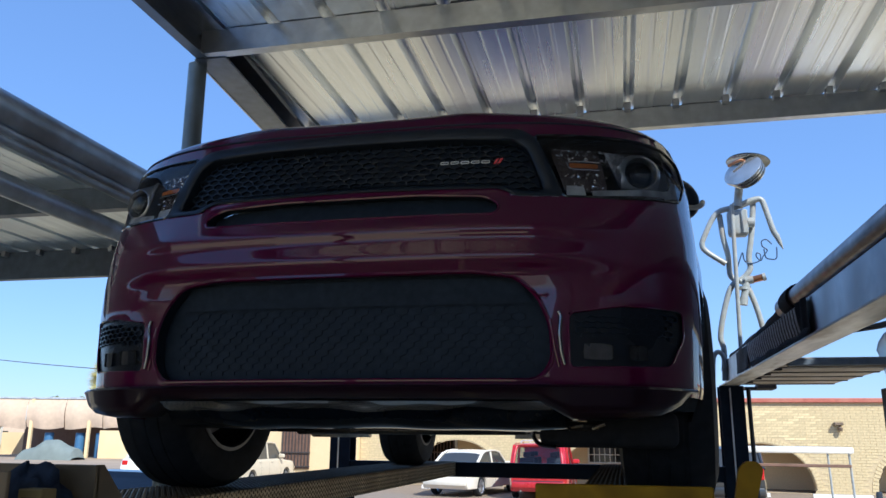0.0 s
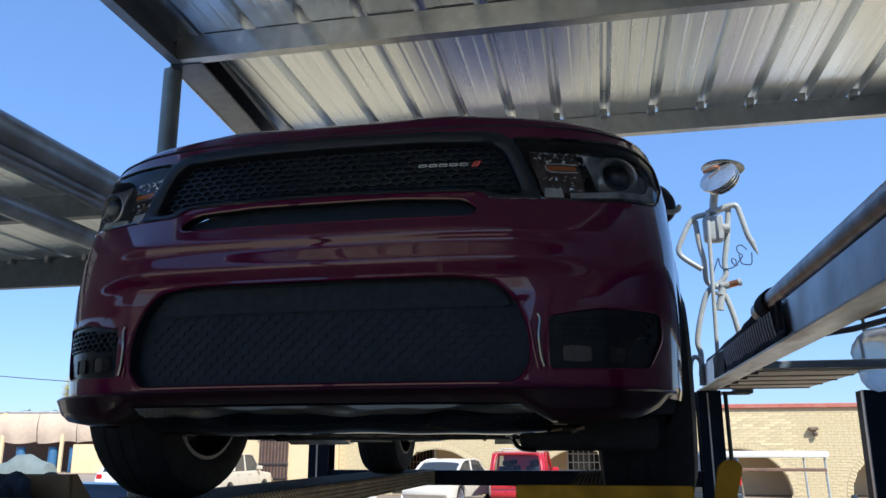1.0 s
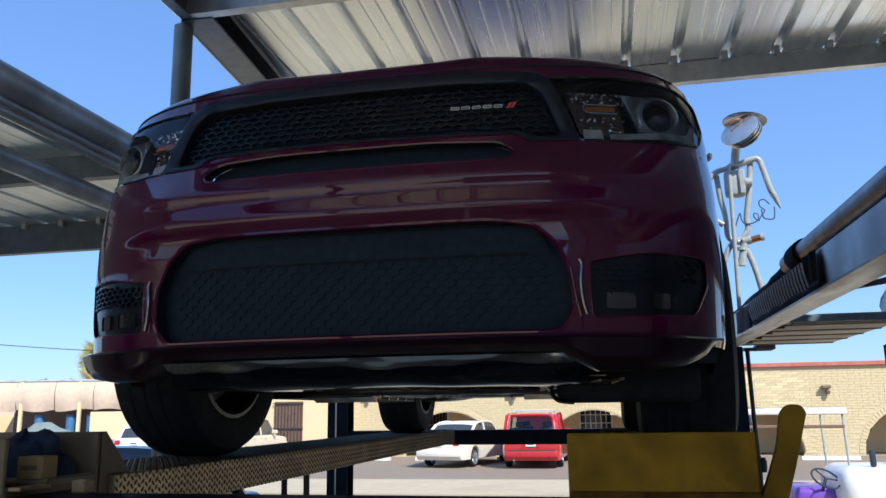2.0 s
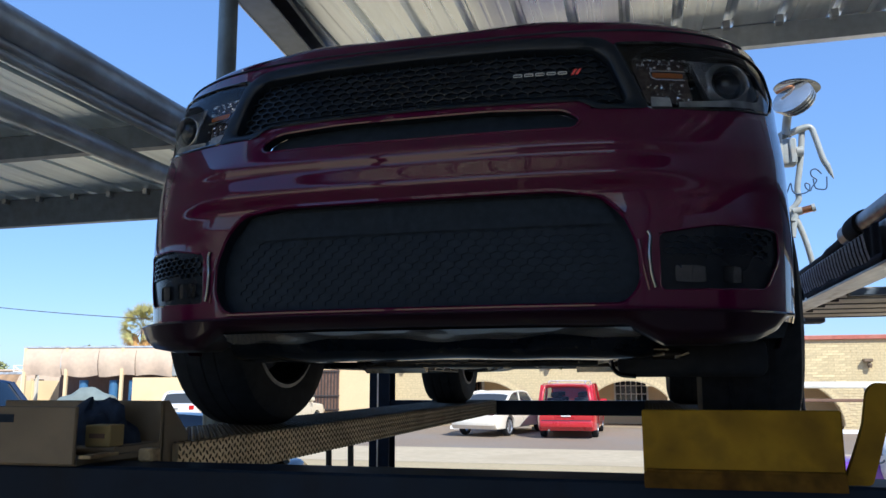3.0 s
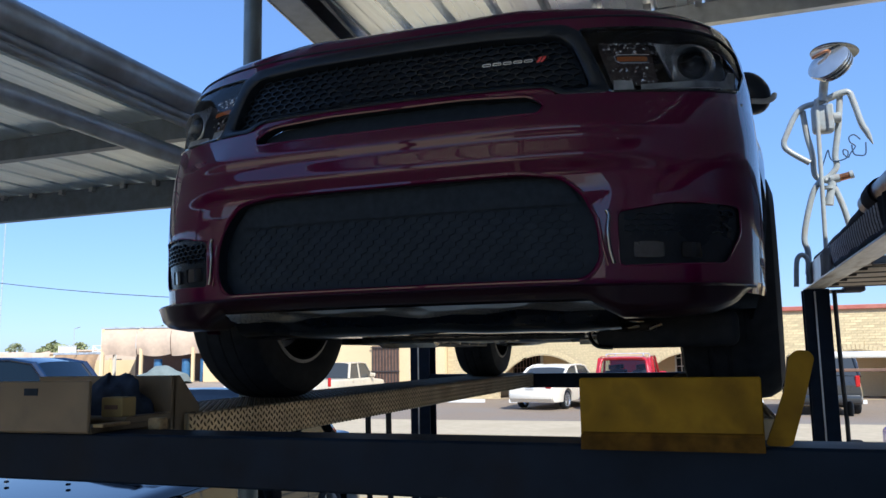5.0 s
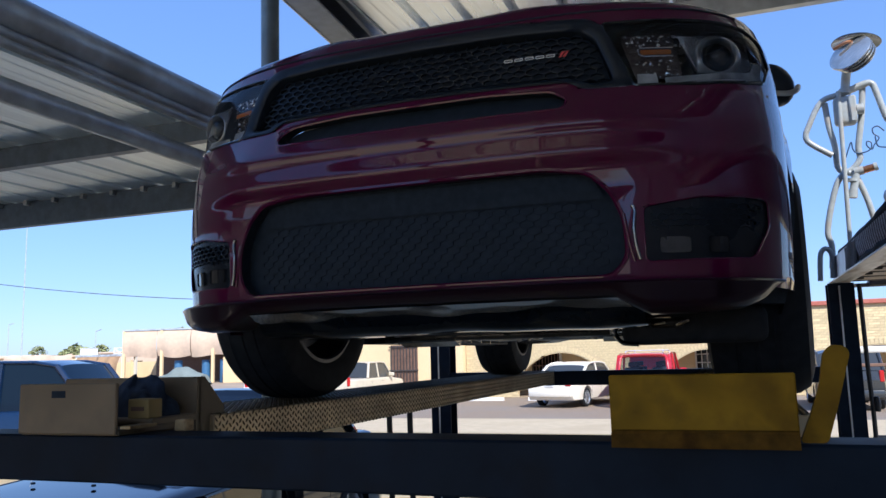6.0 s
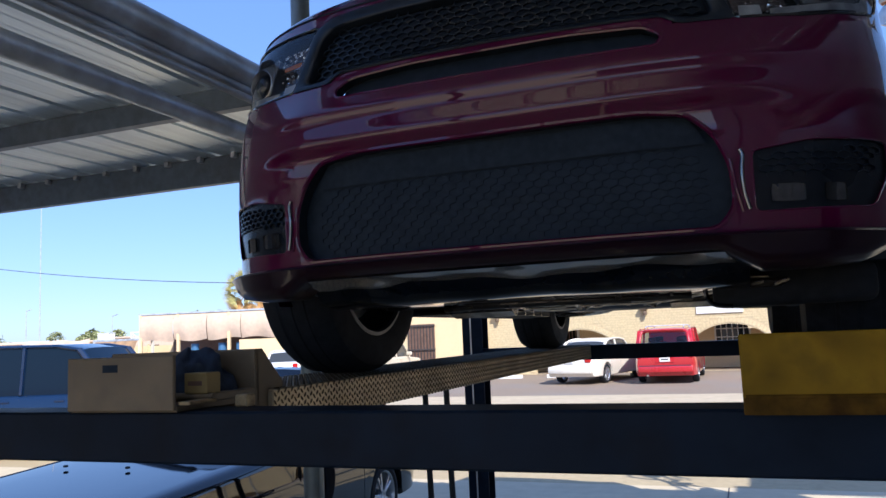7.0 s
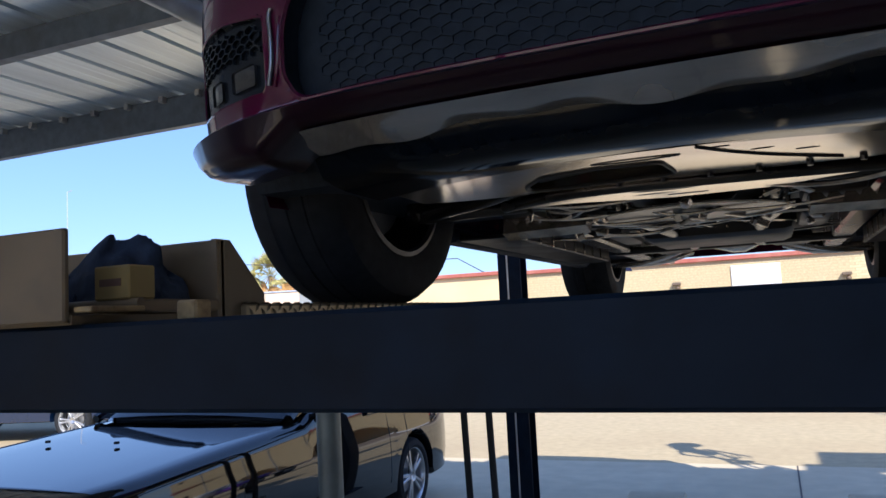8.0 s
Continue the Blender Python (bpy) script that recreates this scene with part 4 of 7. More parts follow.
def wheel(parent, m, r=0.385, w=0.27, rim_mat=None, name="wheel", q=0.62):
    """Tyre and spoked rim about the local x axis; +x is the outer face."""
    wh = part(name, lathe(mk(), [(r * q, -w * 0.46), (r * 0.80, -w * 0.52), (r * 0.93, -w * 0.47), (r * 0.985, -w * 0.36), (r, -w * 0.22), (r - 0.004, -w * 0.21), (r - 0.004, -w * 0.18), (r, -w * 0.17), (r, -w * 0.03), (r - 0.004, -w * 0.02), (r - 0.004, w * 0.01), (r, w * 0.02), (r, w * 0.16), (r - 0.004, w * 0.17), (r - 0.004, w * 0.20), (r, w * 0.22), (r * 0.985, w * 0.36), (r * 0.93, w * 0.47), (r * 0.80, w * 0.52), (r * q, w * 0.46)], 48, 'X', close=True), RUBBER, parent, "black rubber tyre", smooth=35, m=m)
    bm = mk()
    lathe(bm, [(r * (q + 0.01), -w * 0.46), (r * (q - 0.02), -w * 0.40), (r * (q - 0.07), -w * 0.1), (r * (q - 0.07), w * 0.25), (r * (q - 0.02), w * 0.43), (r * (q + 0.02), w * 0.46), (r * (q + 0.01), w * 0.40)], 40, 'X')
    for k in range(5):
        for s in (-1, 1):
            mm = pose(0, 0, 0, 72 * k + s * 9, 0, 0)
            box(bm, w * 0.27, w * 0.38, -0.014, 0.014, r * 0.08, r * (q - 0.04), 0.006, mm)
    lathe(bm, [(0.001, w * 0.30), (r * 0.16, w * 0.40), (r * 0.19, w * 0.2), (r * 0.19, -w * 0.1), (0.001, -w * 0.1)], 20, 'X')
    part("rim", bm, rim_mat or DARK_ALLOY, wh, smooth=30)
    part("rim_lip", lathe(mk(), [(r * (q + 0.015), -w * 0.475), (r * (q - 0.02), -w * 0.485), (r * (q - 0.035), -w * 0.44), (r * q, -w * 0.43)], 40, 'X', close=True), rim_mat or LIP_ALLOY, wh, smooth=30)
    if rim_mat is None:
        part("caliper", box(mk(), -w * 0.30, w * 0.02, -r * 0.52, -r * 0.26, -r * 0.16, r * 0.16, 0.012, seg=2), UNDER_STEEL, wh, smooth=30)
    bm = mk()
    lathe(bm, [(r * 0.17, -w * 0.12), (r * 0.46, -w * 0.12), (r * 0.46, -w * 0.04), (r * 0.17, -w * 0.04)], 32, 'X', close=True)
    part("brake_disc", bm, ALLOY, wh, smooth=30)
    return wh


def suv():
    c = thing("suv", CAR, "dark maroon SUV with black mesh grille raised on the lift", "car")
    # front fascia
    th = np.linspace(-1, 1, 211)
    us = [1.052 * math.sin(t * math.pi / 2 * 0.93) / math.sin(math.pi / 2 * 0.93) for t in th]
    vs = list(np.linspace(0.335, 1.165, 116))
    holes = [GRILLE, SLOT, INTAKE, FOG_R, mirrored(FOG_R), LAMP_R, mirrored(LAMP_R)]
    fascia = part("bumper_fascia", holed(mk(), us, vs, holes, face), PAINT, c, "glossy dark maroon painted fascia", smooth=60)
    # recesses
    for name, o, d in (("grille_recess", MESH, 0.046), ("slot_recess", SLOT, 0.05), ("intake_recess", INTAKE, 0.057)):
        bm = rim(mk(), o, face, behind(d))
        cover(bm, o, behind(d), 0.05)
        part(name, bm, PANEL_BLACK, fascia, smooth=30)
    for o, r_ in ((SLOT, 0.005), (INTAKE, 0.007)):
        part("opening_edge", bead(mk(), o, behind(0.003), r_), PAINT, fascia, smooth=True)
    bm = mk()
    honeycomb(bm, MESH, 0.037, 0.0178, behind(0.022), 0.0042)
    grille = part("grille_mesh", bm, SATIN_BLACK, fascia, "black honeycomb mesh")
    part("grille_surround", band(mk(), GRILLE, MESH, behind(-0.003), behind(0.01)), SATIN_BLACK, fascia, "satin black grille surround", smooth=50)
    bm = mk()
    low = rounded([(-0.545, 0.385), (0.545, 0.385), (0.575, 0.46), (0.53, 0.585), (-0.53, 0.585), (-0.575, 0.46)], 0.04)
    honeycomb(bm, low, 0.040, 0.0195, behind(0.0535), 0.0042)
    part("intake_mesh", bm, PANEL_BLACK, fascia)
    bm = mk()
    up = rounded([(-0.56, 0.585), (0.56, 0.585), (0.51, 0.66), (-0.51, 0.66)], 0.02)
    cover(bm, up, behind(0.044), 0.04)
    part("intake_panel", bm, PANEL_BLACK, fascia, smooth=30)
    # badge drawn as plain shapes
    bm = mk()
    for k in range(5):
        x = 0.284 + k * 0.031
        o = rounded([(x, 1.0135), (x + 0.025, 1.0135), (x + 0.026, 1.0225), (x + 0.001, 1.0225)], 0.003, 3)
        ring_bar(bm, o, behind(-0.006), 0.0019, 0.005, 0.006)
    part("badge", bm, BADGE, grille, "row of chrome letter-like rings")
    for k in range(2):
        x = 0.443 + k * 0.012
        part("badge_stripe", prism(mk(), [(x, 1.011), (x + 0.008, 1.011), (x + 0.019, 1.027), (x + 0.011, 1.027)], 0.005, Matrix.Translation((0, front_y(0.45, 1.01) - 0.008, 0))), RED_BADGE, grille, "slanted red bar")
    # fog pockets with lamps and bright trim
    for s in (1, -1):
        o = FOG_R if s > 0 else mirrored(FOG_R)
        bm = rim(mk(), o, face, behind(0.014))
        cover(bm, o, behind(0.014), 0.03)
        pocket = part("fog_pocket", bm, POCKET, fascia, smooth=30)
        cells = [(s * x, z) for x, z in ((0.672, 0.486), (0.955, 0.492), (0.958, 0.566), (0.80, 0.562), (0.672, 0.545))]
        bm = mk()
        honeycomb(bm, cells, 0.030, 0.015, behind(0.006), 0.003)
        part("pocket_mesh", bm, SATIN_BLACK, pocket, "fine black honeycomb")
        for x, w in ((0.732, 0.040), (0.841, 0.026)):
            o2 = rounded([(s * x - w, 0.426), (s * x + w, 0.426), (s * x + w, 0.470), (s * x - w, 0.470)], 0.008)
            bm = rim(mk(), o2, behind(0.006), behind(0.018))
            cover(bm, o2, behind(0.010), 0.02)
            part("fog_lamp", bm, FOG_GLASS, pocket)
        part("pocket_edge", bead(mk(), o, behind(0.002), 0.0028), PAINT, pocket, smooth=True)
        run = [behind(-0.004)(s * x, z) for x, z in ((0.628, 0.556), (0.634, 0.54), (0.630, 0.50), (0.633, 0.45), (0.642, 0.41))]
        part("trim_blade", tube(mk(), smooth_path(run), 0.005, 10), BLADE, pocket, "narrow glossy blade", smooth=True)
        run = [behind(-0.002)(s * x, z) for x, z in ((0.606, 0.535), (0.611, 0.50), (0.618, 0.45), (0.628, 0.405))]
        part("trim_ridge", tube(mk(), smooth_path(run), 0.004, 8), PAINT, pocket, smooth=True)
    # headlamps
    for s in (1, -1):
        o = LAMP_R if s > 0 else mirrored(LAMP_R)
        bm = rim(mk(), o, face, behind(0.13))
        cover(bm, o, behind(0.13), 0.04)
        h = part("headlamp", bm, GLOSS_BLACK, c, "smoked headlamp with projector and amber strip", smooth=30)
        bm = cover(mk(), o, behind(0.004), 0.02)
        lens = part("lens", bm, LENS, h, "clear lens", smooth=60)
        lens.visible_shadow = False
        part("bezel", bead(mk(), o, behind(0.0), 0.0045), GLOSS_BLACK, h, smooth=True)
        x0, z0 = s * 0.872, 1.018
        yc = front_y(x0, z0)
        m = Matrix.Translation((x0, yc + 0.045, z0)) @ pose(0, 0, 0, 0, 0, s * 16)
        bm = lathe(mk(), [(0.047, -0.004), (0.051, -0.016), (0.056, -0.014), (0.072, 0.012), (0.060, 0.05), (0.001, 0.06)], 36, 'Y', m)
        part("projector_ring", bm, LAMP_GREY, h, smooth=40)
        bm = lathe(mk(), [(0.001, -0.022), (0.02, -0.019), (0.036, -0.008), (0.046, 0.01), (0.046, 0.03)], 32, 'Y', m)
        part("projector_lens", bm, CAR_GLASS, h, smooth=60)
        # grey bowl with a bright inner fin
        bowl = rounded([(s * a, b) for a, b in ((0.770, 1.074), (0.86, 1.088), (0.955, 1.075), (0.965, 1.00), (0.93, 0.965), (0.81, 0.960))], 0.012)
        bm = rim(mk(), bowl, behind(0.045), behind(0.10), 0.02)
        cover(bm, bowl, behind(0.085), 0.02)
        part("reflector_bowl", bm, LAMP_GREY, h, smooth=40)
        def fin(u, v):
            p = Vector((0.766, 1.074)).lerp(Vector((0.815, 0.962)), v).lerp(Vector((0.852, 1.084)).lerp(Vector((0.822, 0.962)), v), u)
            return behind(0.035 + 0.035 * u * u + 0.01 * v)(s * p.x, p.y)
        part("reflector_fin", grid(mk(), 10, 10, fin), FIN, h, smooth=60)
        strip_o = rounded([(s * a, b) for a, b in ((0.664, 1.020), (0.748, 1.021), (0.748, 1.037), (0.661, 1.036))], 0.006)
        bm = cover(mk(), strip_o, behind(0.050), 0.008)
        part("amber_strip", bm, AMBER, h)
        frame_o = [Vector(p) for p in ((0.752, 1.043), (0.668, 1.042), (0.655, 1.036), (0.660, 1.020), (0.672, 1.014), (0.752, 1.015))]
        part("amber_frame", tube(mk(), [behind(0.048)(s * p.x, p.y) for p in frame_o], 0.0022, 6), CHROME, h, smooth=True)
        for o2 in ([(0.656, 0.914), (0.712, 0.915), (0.706, 0.946), (0.655, 0.948)], [(0.73, 0.914), (0.952, 0.944), (0.988, 0.962), (0.992, 1.02), (0.972, 1.01), (0.958, 0.972), (0.811, 0.944), (0.73, 0.934)]):
            part("light_bar", cover(mk(), [(s * a, b) for a, b in o2], behind(0.018), 0.012), LAMP_CLEAR, h)
        bar_line = [behind(0.014)(s * a, b) for a, b in ((0.80, 0.920), (0.88, 0.932), (0.945, 0.945))]
        part("bar_edge", tube(mk(), bar_line, 0.003, 6), CHROME, h, smooth=True)
        bm = mk()
        rng = random.Random(5)
        for k in range(120):
            x, z = s * rng.uniform(0.612, 0.775), rng.uniform(0.94, 1.095)
            if 1.008 < z < 1.048:
                z += 0.045
            if abs(x) < 0.66 - 0.35 * (z - 0.95):
                continue
            p = behind(0.07)(x, z)
            w = rng.uniform(0.001, 0.004)
            box(bm, -w, w, -0.002, 0.002, -0.0025, 0.0025, 0.0006, Matrix.Translation(p) @ pose(0, 0, 0, rng.uniform(-40, 40), rng.uniform(-40, 40), rng.uniform(-30, 30)))
        tagged(part("reflector_facet", bm, FIN, h), kind="stuff")
        inner = rounded([(s * a, b) for a, b in ((0.648, 0.948), (0.775, 0.956), (0.752, 1.09), (0.60, 1.096))], 0.015)
        part("reflector_plate", cover(mk(), inner, behind(0.082), 0.02), LAMP_PLATE, h, "brownish faceted reflector", smooth=30)

    # lip under the fascia
    def lip(u, v):
        x = (2 * u - 1) * 0.992
        q = abs(x) / 0.992
        zb = interp(abs(x), [0, 0.57, 0.66, 0.80, 0.90, 0.955, 0.992], [0.314, 0.312, 0.262, 0.264, 0.276, 0.300, 0.342])
        prof = [(0.0, 0.356), (-0.030, 0.354), (-0.040, 0.347), (-0.030, min(zb + 0.020, 0.345)), (-0.008, min(zb + 0.004, 0.344)), (0.035, zb), (0.12, zb + 0.004)]
        k = min(int(v * 6), 5)
        f = v * 6 - k
        d = prof[k][0] * (1 - f) + prof[k + 1][0] * f
        z = prof[k][1] * (1 - f) + prof[k + 1][1] * f
        flare = 1.0 + 0.014 * q ** 10 - 0.05 * max(0.0, v - 0.34) * q ** 4
        return Vector((x * flare, front_y(x * 0.995, 0.36) + d, z))
    part("lip_edge", tube(mk(), [Vector((x, front_y(x, 0.36) - 0.026, 0.3535)) for x in np.linspace(-0.95, 0.95, 90)], 0.0028, 6), PAINT, c, smooth=True)
    part("front_lip", grid(mk(), 120, 18, lip), LIP_PAINT, c, "dark glossy lip spoiler", smooth=50)

    # hood
    def hood(u, v):
        x = (2 * u - 1) * 0.985
        q = abs(x) / 0.985
        yf = front_y(x, 1.165) + 0.004
        y = yf + (1.36 - yf) * v ** 1.3
        zt = 1.166 + 0.075 * (1 - math.exp(-11 * v)) + 0.10 * v - 0.06 * q ** 4 * (1 - math.exp(-6 * v)) - 0.012 * q ** 2
        zt += 0.018 * math.exp(-((q - 0.35) / 0.12) ** 2) * min(1, v * 4)
        return Vector((x, y, zt))
    part("hood", grid(mk(), 72, 30, hood), PAINT, c, smooth=60)
    part("hood_gap", tube(mk(), [Vector((x, front_y(x, 1.163) - 0.001, 1.1635)) for x in np.linspace(-0.93, 0.93, 60)], 0.0035, 6), PANEL_BLACK, c, smooth=True)
    # body sides with wheel arches
    FA, RA, AR = 1.0, 4.25, 0.50

    def side_x(y, z):
        w = interp(z, [0.25, 0.35, 0.55, 0.85, 1.0, 1.12, 1.18], [0.99, 1.025, 1.055, 1.06, 1.048, 1.025, 1.0])
        fl = 0.02 * max(math.exp(-((math.hypot(y - FA, z - 0.41) - AR) / 0.06) ** 2), math.exp(-((math.hypot(y - RA, z - 0.41) - AR) / 0.06) ** 2))
        tail = 0.14 * max(0, (y - 4.8) / 0.6) ** 2
        nose = interp(y, [0.4, 0.55, 0.65, 0.78], [0.03, 0.010, 0.003, 0.0])
        return w + fl - tail - nose
    arch = [[(y0 + AR * math.cos(a), 0.41 + AR * math.sin(a)) for a in np.linspace(-0.22, math.pi + 0.22, 48)] for y0 in (FA, RA)]
    for s in (1, -1):
        bm = holed(mk(), list(np.linspace(0.545, 5.40, 130)), list(np.linspace(0.27, 1.17, 30)), arch, lambda y, z: Vector((s * side_x(y, z), y, z)))
        part("body_side", bm, PAINT, c, smooth=60)
        for o in arch:
            bm = rim(mk(), o, lambda y, z: Vector((s * side_x(y, z), y, z)), lambda y, z: Vector((s * 0.66, y, z)), 0.04)
            cover(bm, o, lambda y, z: Vector((s * 0.66, y, z)), 0.08)
            part("wheel_well", bm, BLACK_PLASTIC, c)
        bm = mk()
        box(bm, s * 0.90 - 0.05, s * 0.90 + 0.05, FA + AR, RA - AR, 0.235, 0.29, 0.02)
        part("sill", bm, BLACK_PLASTIC, c)
    # windscreen, roof, glazing and tail
    roof_pts = [(1.36, 1.29, 0.86), (1.75, 1.50, 0.77), (2.28, 1.76, 0.69), (2.75, 1.85, 0.67), (3.6, 1.87, 0.66), (4.5, 1.82, 0.65), (5.02, 1.70, 0.65)]
    bm = mk()
    rows = [[bm.verts.new((w * t, y, z - 0.03 * t * t)) for t in np.linspace(-1, 1, 9)] for y, z, w in roof_pts[2:]]
    for a, b in zip(rows, rows[1:]):
        for i in range(8):
            bm.faces.new((a[i], a[i + 1], b[i + 1], b[i]))
    part("roof", bm, PAINT, c, smooth=60)
    bm = mk()
    rows = [[bm.verts.new((w * t, y - 0.10 * (1 - t * t), z - 0.03 * t * t)) for t in np.linspace(-1, 1, 9)] for y, z, w in roof_pts[:3]]
    for a, b in zip(rows, rows[1:]):
        for i in range(8):
            bm.faces.new((a[i], a[i + 1], b[i + 1], b[i]))
    part("windscreen", bm, CAR_GLASS, c, smooth=60)
    for s in (1, -1):
        bm = mk()
        lo_ = [bm.verts.new((s * side_x(y, 1.17), y, 1.17)) for y in (1.36, 1.75, 2.28, 2.75, 3.6, 4.5, 5.25)]
        hi_ = [bm.verts.new((s * w, y, z - 0.03)) for y, z, w in roof_pts]
        for i in range(6):
            bm.faces.new((lo_[i], lo_[i + 1], hi_[i + 1], hi_[i]))
        part("side_glass", bm, CAR_GLASS, c)
        for y0 in (2.78, 3.85):
            part("pillar", box(mk(), -0.008, 0.008, -0.05, 0.05, 0, 0.58, 0.003, Matrix.Translation((s * 1.0, y0, 1.17)) @ pose(0, 0, 0, 0, -s * 27, 0)), GLOSS_BLACK, c)
    bm = mk()
    rows = [[bm.verts.new((w * t, y + 0.04 * (1 - t * t), z)) for t in np.linspace(-1, 1, 7)] for y, z, w in ((5.02, 1.69, 0.65), (5.27, 1.17, 0.88), (5.38, 1.0, 0.90), (5.38, 0.6, 0.91), (5.35, 0.35, 0.88))]
    for a, b in zip(rows, rows[1:]):
        for i in range(6):
            bm.faces.new((a[i], a[i + 1], b[i + 1], b[i]))
    part("tailgate", bm, PAINT, c, smooth=40)
    part("tail_lamp", box(mk(), -0.86, 0.86, 5.39, 5.44, 1.0, 1.10, 0.02), RED_LENS, c)
    # door mirrors
    for s in (1, -1):
        bm = mk()
        lathe(bm, [(0.001, -0.085), (0.05, -0.078), (0.09, -0.05), (0.102, -0.01), (0.098, 0.03), (0.085, 0.055), (0.001, 0.058)], 24, 'Y')
        shear = Matrix(((0.92, 0, -0.22 * s, s * 1.115), (0, 1, 0, 1.80), (0, 0, 1.02, 1.39), (0, 0, 0, 1)))
        bmesh.ops.transform(bm, matrix=shear, verts=bm.verts)
        tube(bm, [(s * 0.94, 1.82, 1.28), (s * 1.08, 1.79, 1.33)], 0.03, 10)
        mir = part("door_mirror", bm, SATIN_BLACK, c, smooth=50)
        run = smooth_path([(s * 1.115, 1.712, 1.325), (s * 1.175, 1.716, 1.318), (s * 1.212, 1.74, 1.335), (s * 1.222, 1.77, 1.36)])
        part("turn_lamp", tube(mk(), run, 0.013, 8), RACK_ALU, mir, "clear turn lamp strip", smooth=True)
    # wheels
    for s in (1, -1):
        for y in (FA, RA):
            wheel(c, Matrix.Translation(((0.953 if s > 0 else -0.975) if y < 2 else 0.93 * s, y, 0.41)) @ pose(0, 0, 0, 0, 0, -3.5 if y < 2 else 0) @ (pose(0, 0, 0, 7, 0, 0) if s > 0 else pose(0, 0, 0, 11, 0, 180)), 0.41, 0.32)
    underbody(c)
    return c


def underbody(c):
    """What shows from below: air dam, skid pan, crossmembers, arms, driveline and exhaust."""
    def pan(u, v):
        x = (2 * u - 1) * 0.63
        y0 = front_y(x, 0.36) + 0.11
        y1 = max(0.275 + 0.45 * x * x, y0 + 0.10)
        f = np.interp(v, [0, 0.12, 0.5, 0.7, 1], [0, 0.02, 0.16, 0.4, 1])
        z = np.interp(v, [0, 0.12, 0.5, 0.7, 1], [0.322, 0.300, 0.250, 0.236, 0.237])
        wave = (0.004 * math.sin(x * 9 + 1) + 0.0025 * math.sin(x * 21)) * math.sin(v * math.pi)
        return Vector((x, y0 + (y1 - y0) * f, z + wave))
    def under(u, v):
        x = (2 * u - 1) * 0.60
        return Vector((x, front_y(x, 0.36) + 0.002 + (0.098 + 0.010 * math.sin(x * 11 + 0.4) + 0.006 * math.sin(x * 29)) * v, 0.3105 - (0.020 + 0.005 * math.sin(x * 11 + 0.4) + 0.003 * math.sin(x * 29)) * v + (0.0022 * math.sin(x * 13 + 0.7) + 0.0016 * math.sin(x * 31)) * math.sin(v * math.pi)))
    # the bright band of reflection comes from this part's pale colour
    part("lip_underside", grid(mk(), 80, 6, under), LIP_SHEEN, c, "grey wavy underside of the lip with painted sheen", smooth=60)
    part("air_dam", grid(mk(), 60, 8, pan), DAM, c, "glossy black lower air deflector", smooth=60)
    opening = rounded([(-0.30, 0.55), (-0.225, 0.43), (-0.12, 0.40), (0.02, 0.41), (0.035, 0.575), (-0.18, 0.60), (-0.30, 0.60)], 0.025)
    slots = [rounded([(x - 0.022, y - 0.010), (x + 0.022, y - 0.010), (x + 0.022, y + 0.010), (x - 0.022, y + 0.010)], 0.009) for x, y in ((0.135, 0.315), (0.21, 0.40), (0.29, 0.46), (-0.34, 0.31))]
    def plate(x, y):
        return Vector((x, y, 0.236 + 0.008 * math.sin((y - 0.26) * 6) + 0.10 * max(0, abs(x) - 0.35) ** 2))
    edge_cut = [[(x0 * t, 0.20) for t in (0.0, 1.0)] + [(x0 * t, 0.262 + 0.45 * (x0 * t) ** 2) for t in np.linspace(1, 0, 9)] for x0 in (0.62, -0.62)]
    bm = holed(mk(), list(np.linspace(-0.60, 0.60, 110)), list(np.linspace(0.262, 0.64, 44)), [opening] + slots + edge_cut, plate)
    pan_ob = part("skid_pan", bm, BELLY, c, "pale dusty metal skid pan with a dark opening", smooth=60)
    part("pan_edge", bead(mk(), opening, lambda x, y: plate(x, y), 0.005), UNDER_DARK, pan_ob, smooth=True)
    part("pan_seam", tube(mk(), smooth_path([plate(x, y) - Vector((0, 0, 0.001)) for x, y in ((0.10, 0.284), (0.16, 0.40), (0.24, 0.50), (0.36, 0.60))]), 0.003, 6), UNDER_DARK, pan_ob)
    bm = mk()
    for x in np.linspace(-0.1, 0.5, 7):
        lathe(bm, [(0.001, -0.008), (0.007, -0.008), (0.008, 0.0)], 8, 'Z', Matrix.Translation((x, 0.622, 0.242)))
    tagged(part("bolt", bm, UNDER_STEEL, pan_ob), kind="stuff")
    loop = [(-0.02 + 0.085 * math.cos(q), 0.352 + 0.016 * math.sin(q)) for q in np.linspace(0, 2 * math.pi, 28, endpoint=False)]
    part("pan_bead", bead(mk(), loop, lambda x, y: plate(x, y), 0.002), UNDER_STEEL, pan_ob, smooth=True)
    # pressed crossbeam behind the pan
    beam = rounded([(-0.44, 0.84), (-0.255, 0.735), (-0.16, 0.69), (0.13, 0.735), (0.36, 0.80), (0.50, 0.78), (0.50, 0.84), (0.352, 0.885), (0.235, 0.938), (-0.014, 0.944), (-0.285, 0.88), (-0.44, 0.90)], 0.02)
    hole = rounded([(-0.02, 0.845), (0.08, 0.85), (0.08, 0.875), (-0.02, 0.87)], 0.01)
    bm = mk()
    cover(bm, beam, lambda x, y: Vector((x, y, 0.243 + 0.003 * math.cos((y - 0.82) * 18))), 0.02)
    rim(bm, beam, lambda x, y: Vector((x, y, 0.243 + 0.003 * math.cos((y - 0.82) * 18))), lambda x, y: Vector((x, y, 0.29)), 0.03)
    cross = part("pressed_beam", bm, BELLY, c, "pale pressed steel crossbeam", smooth=40)
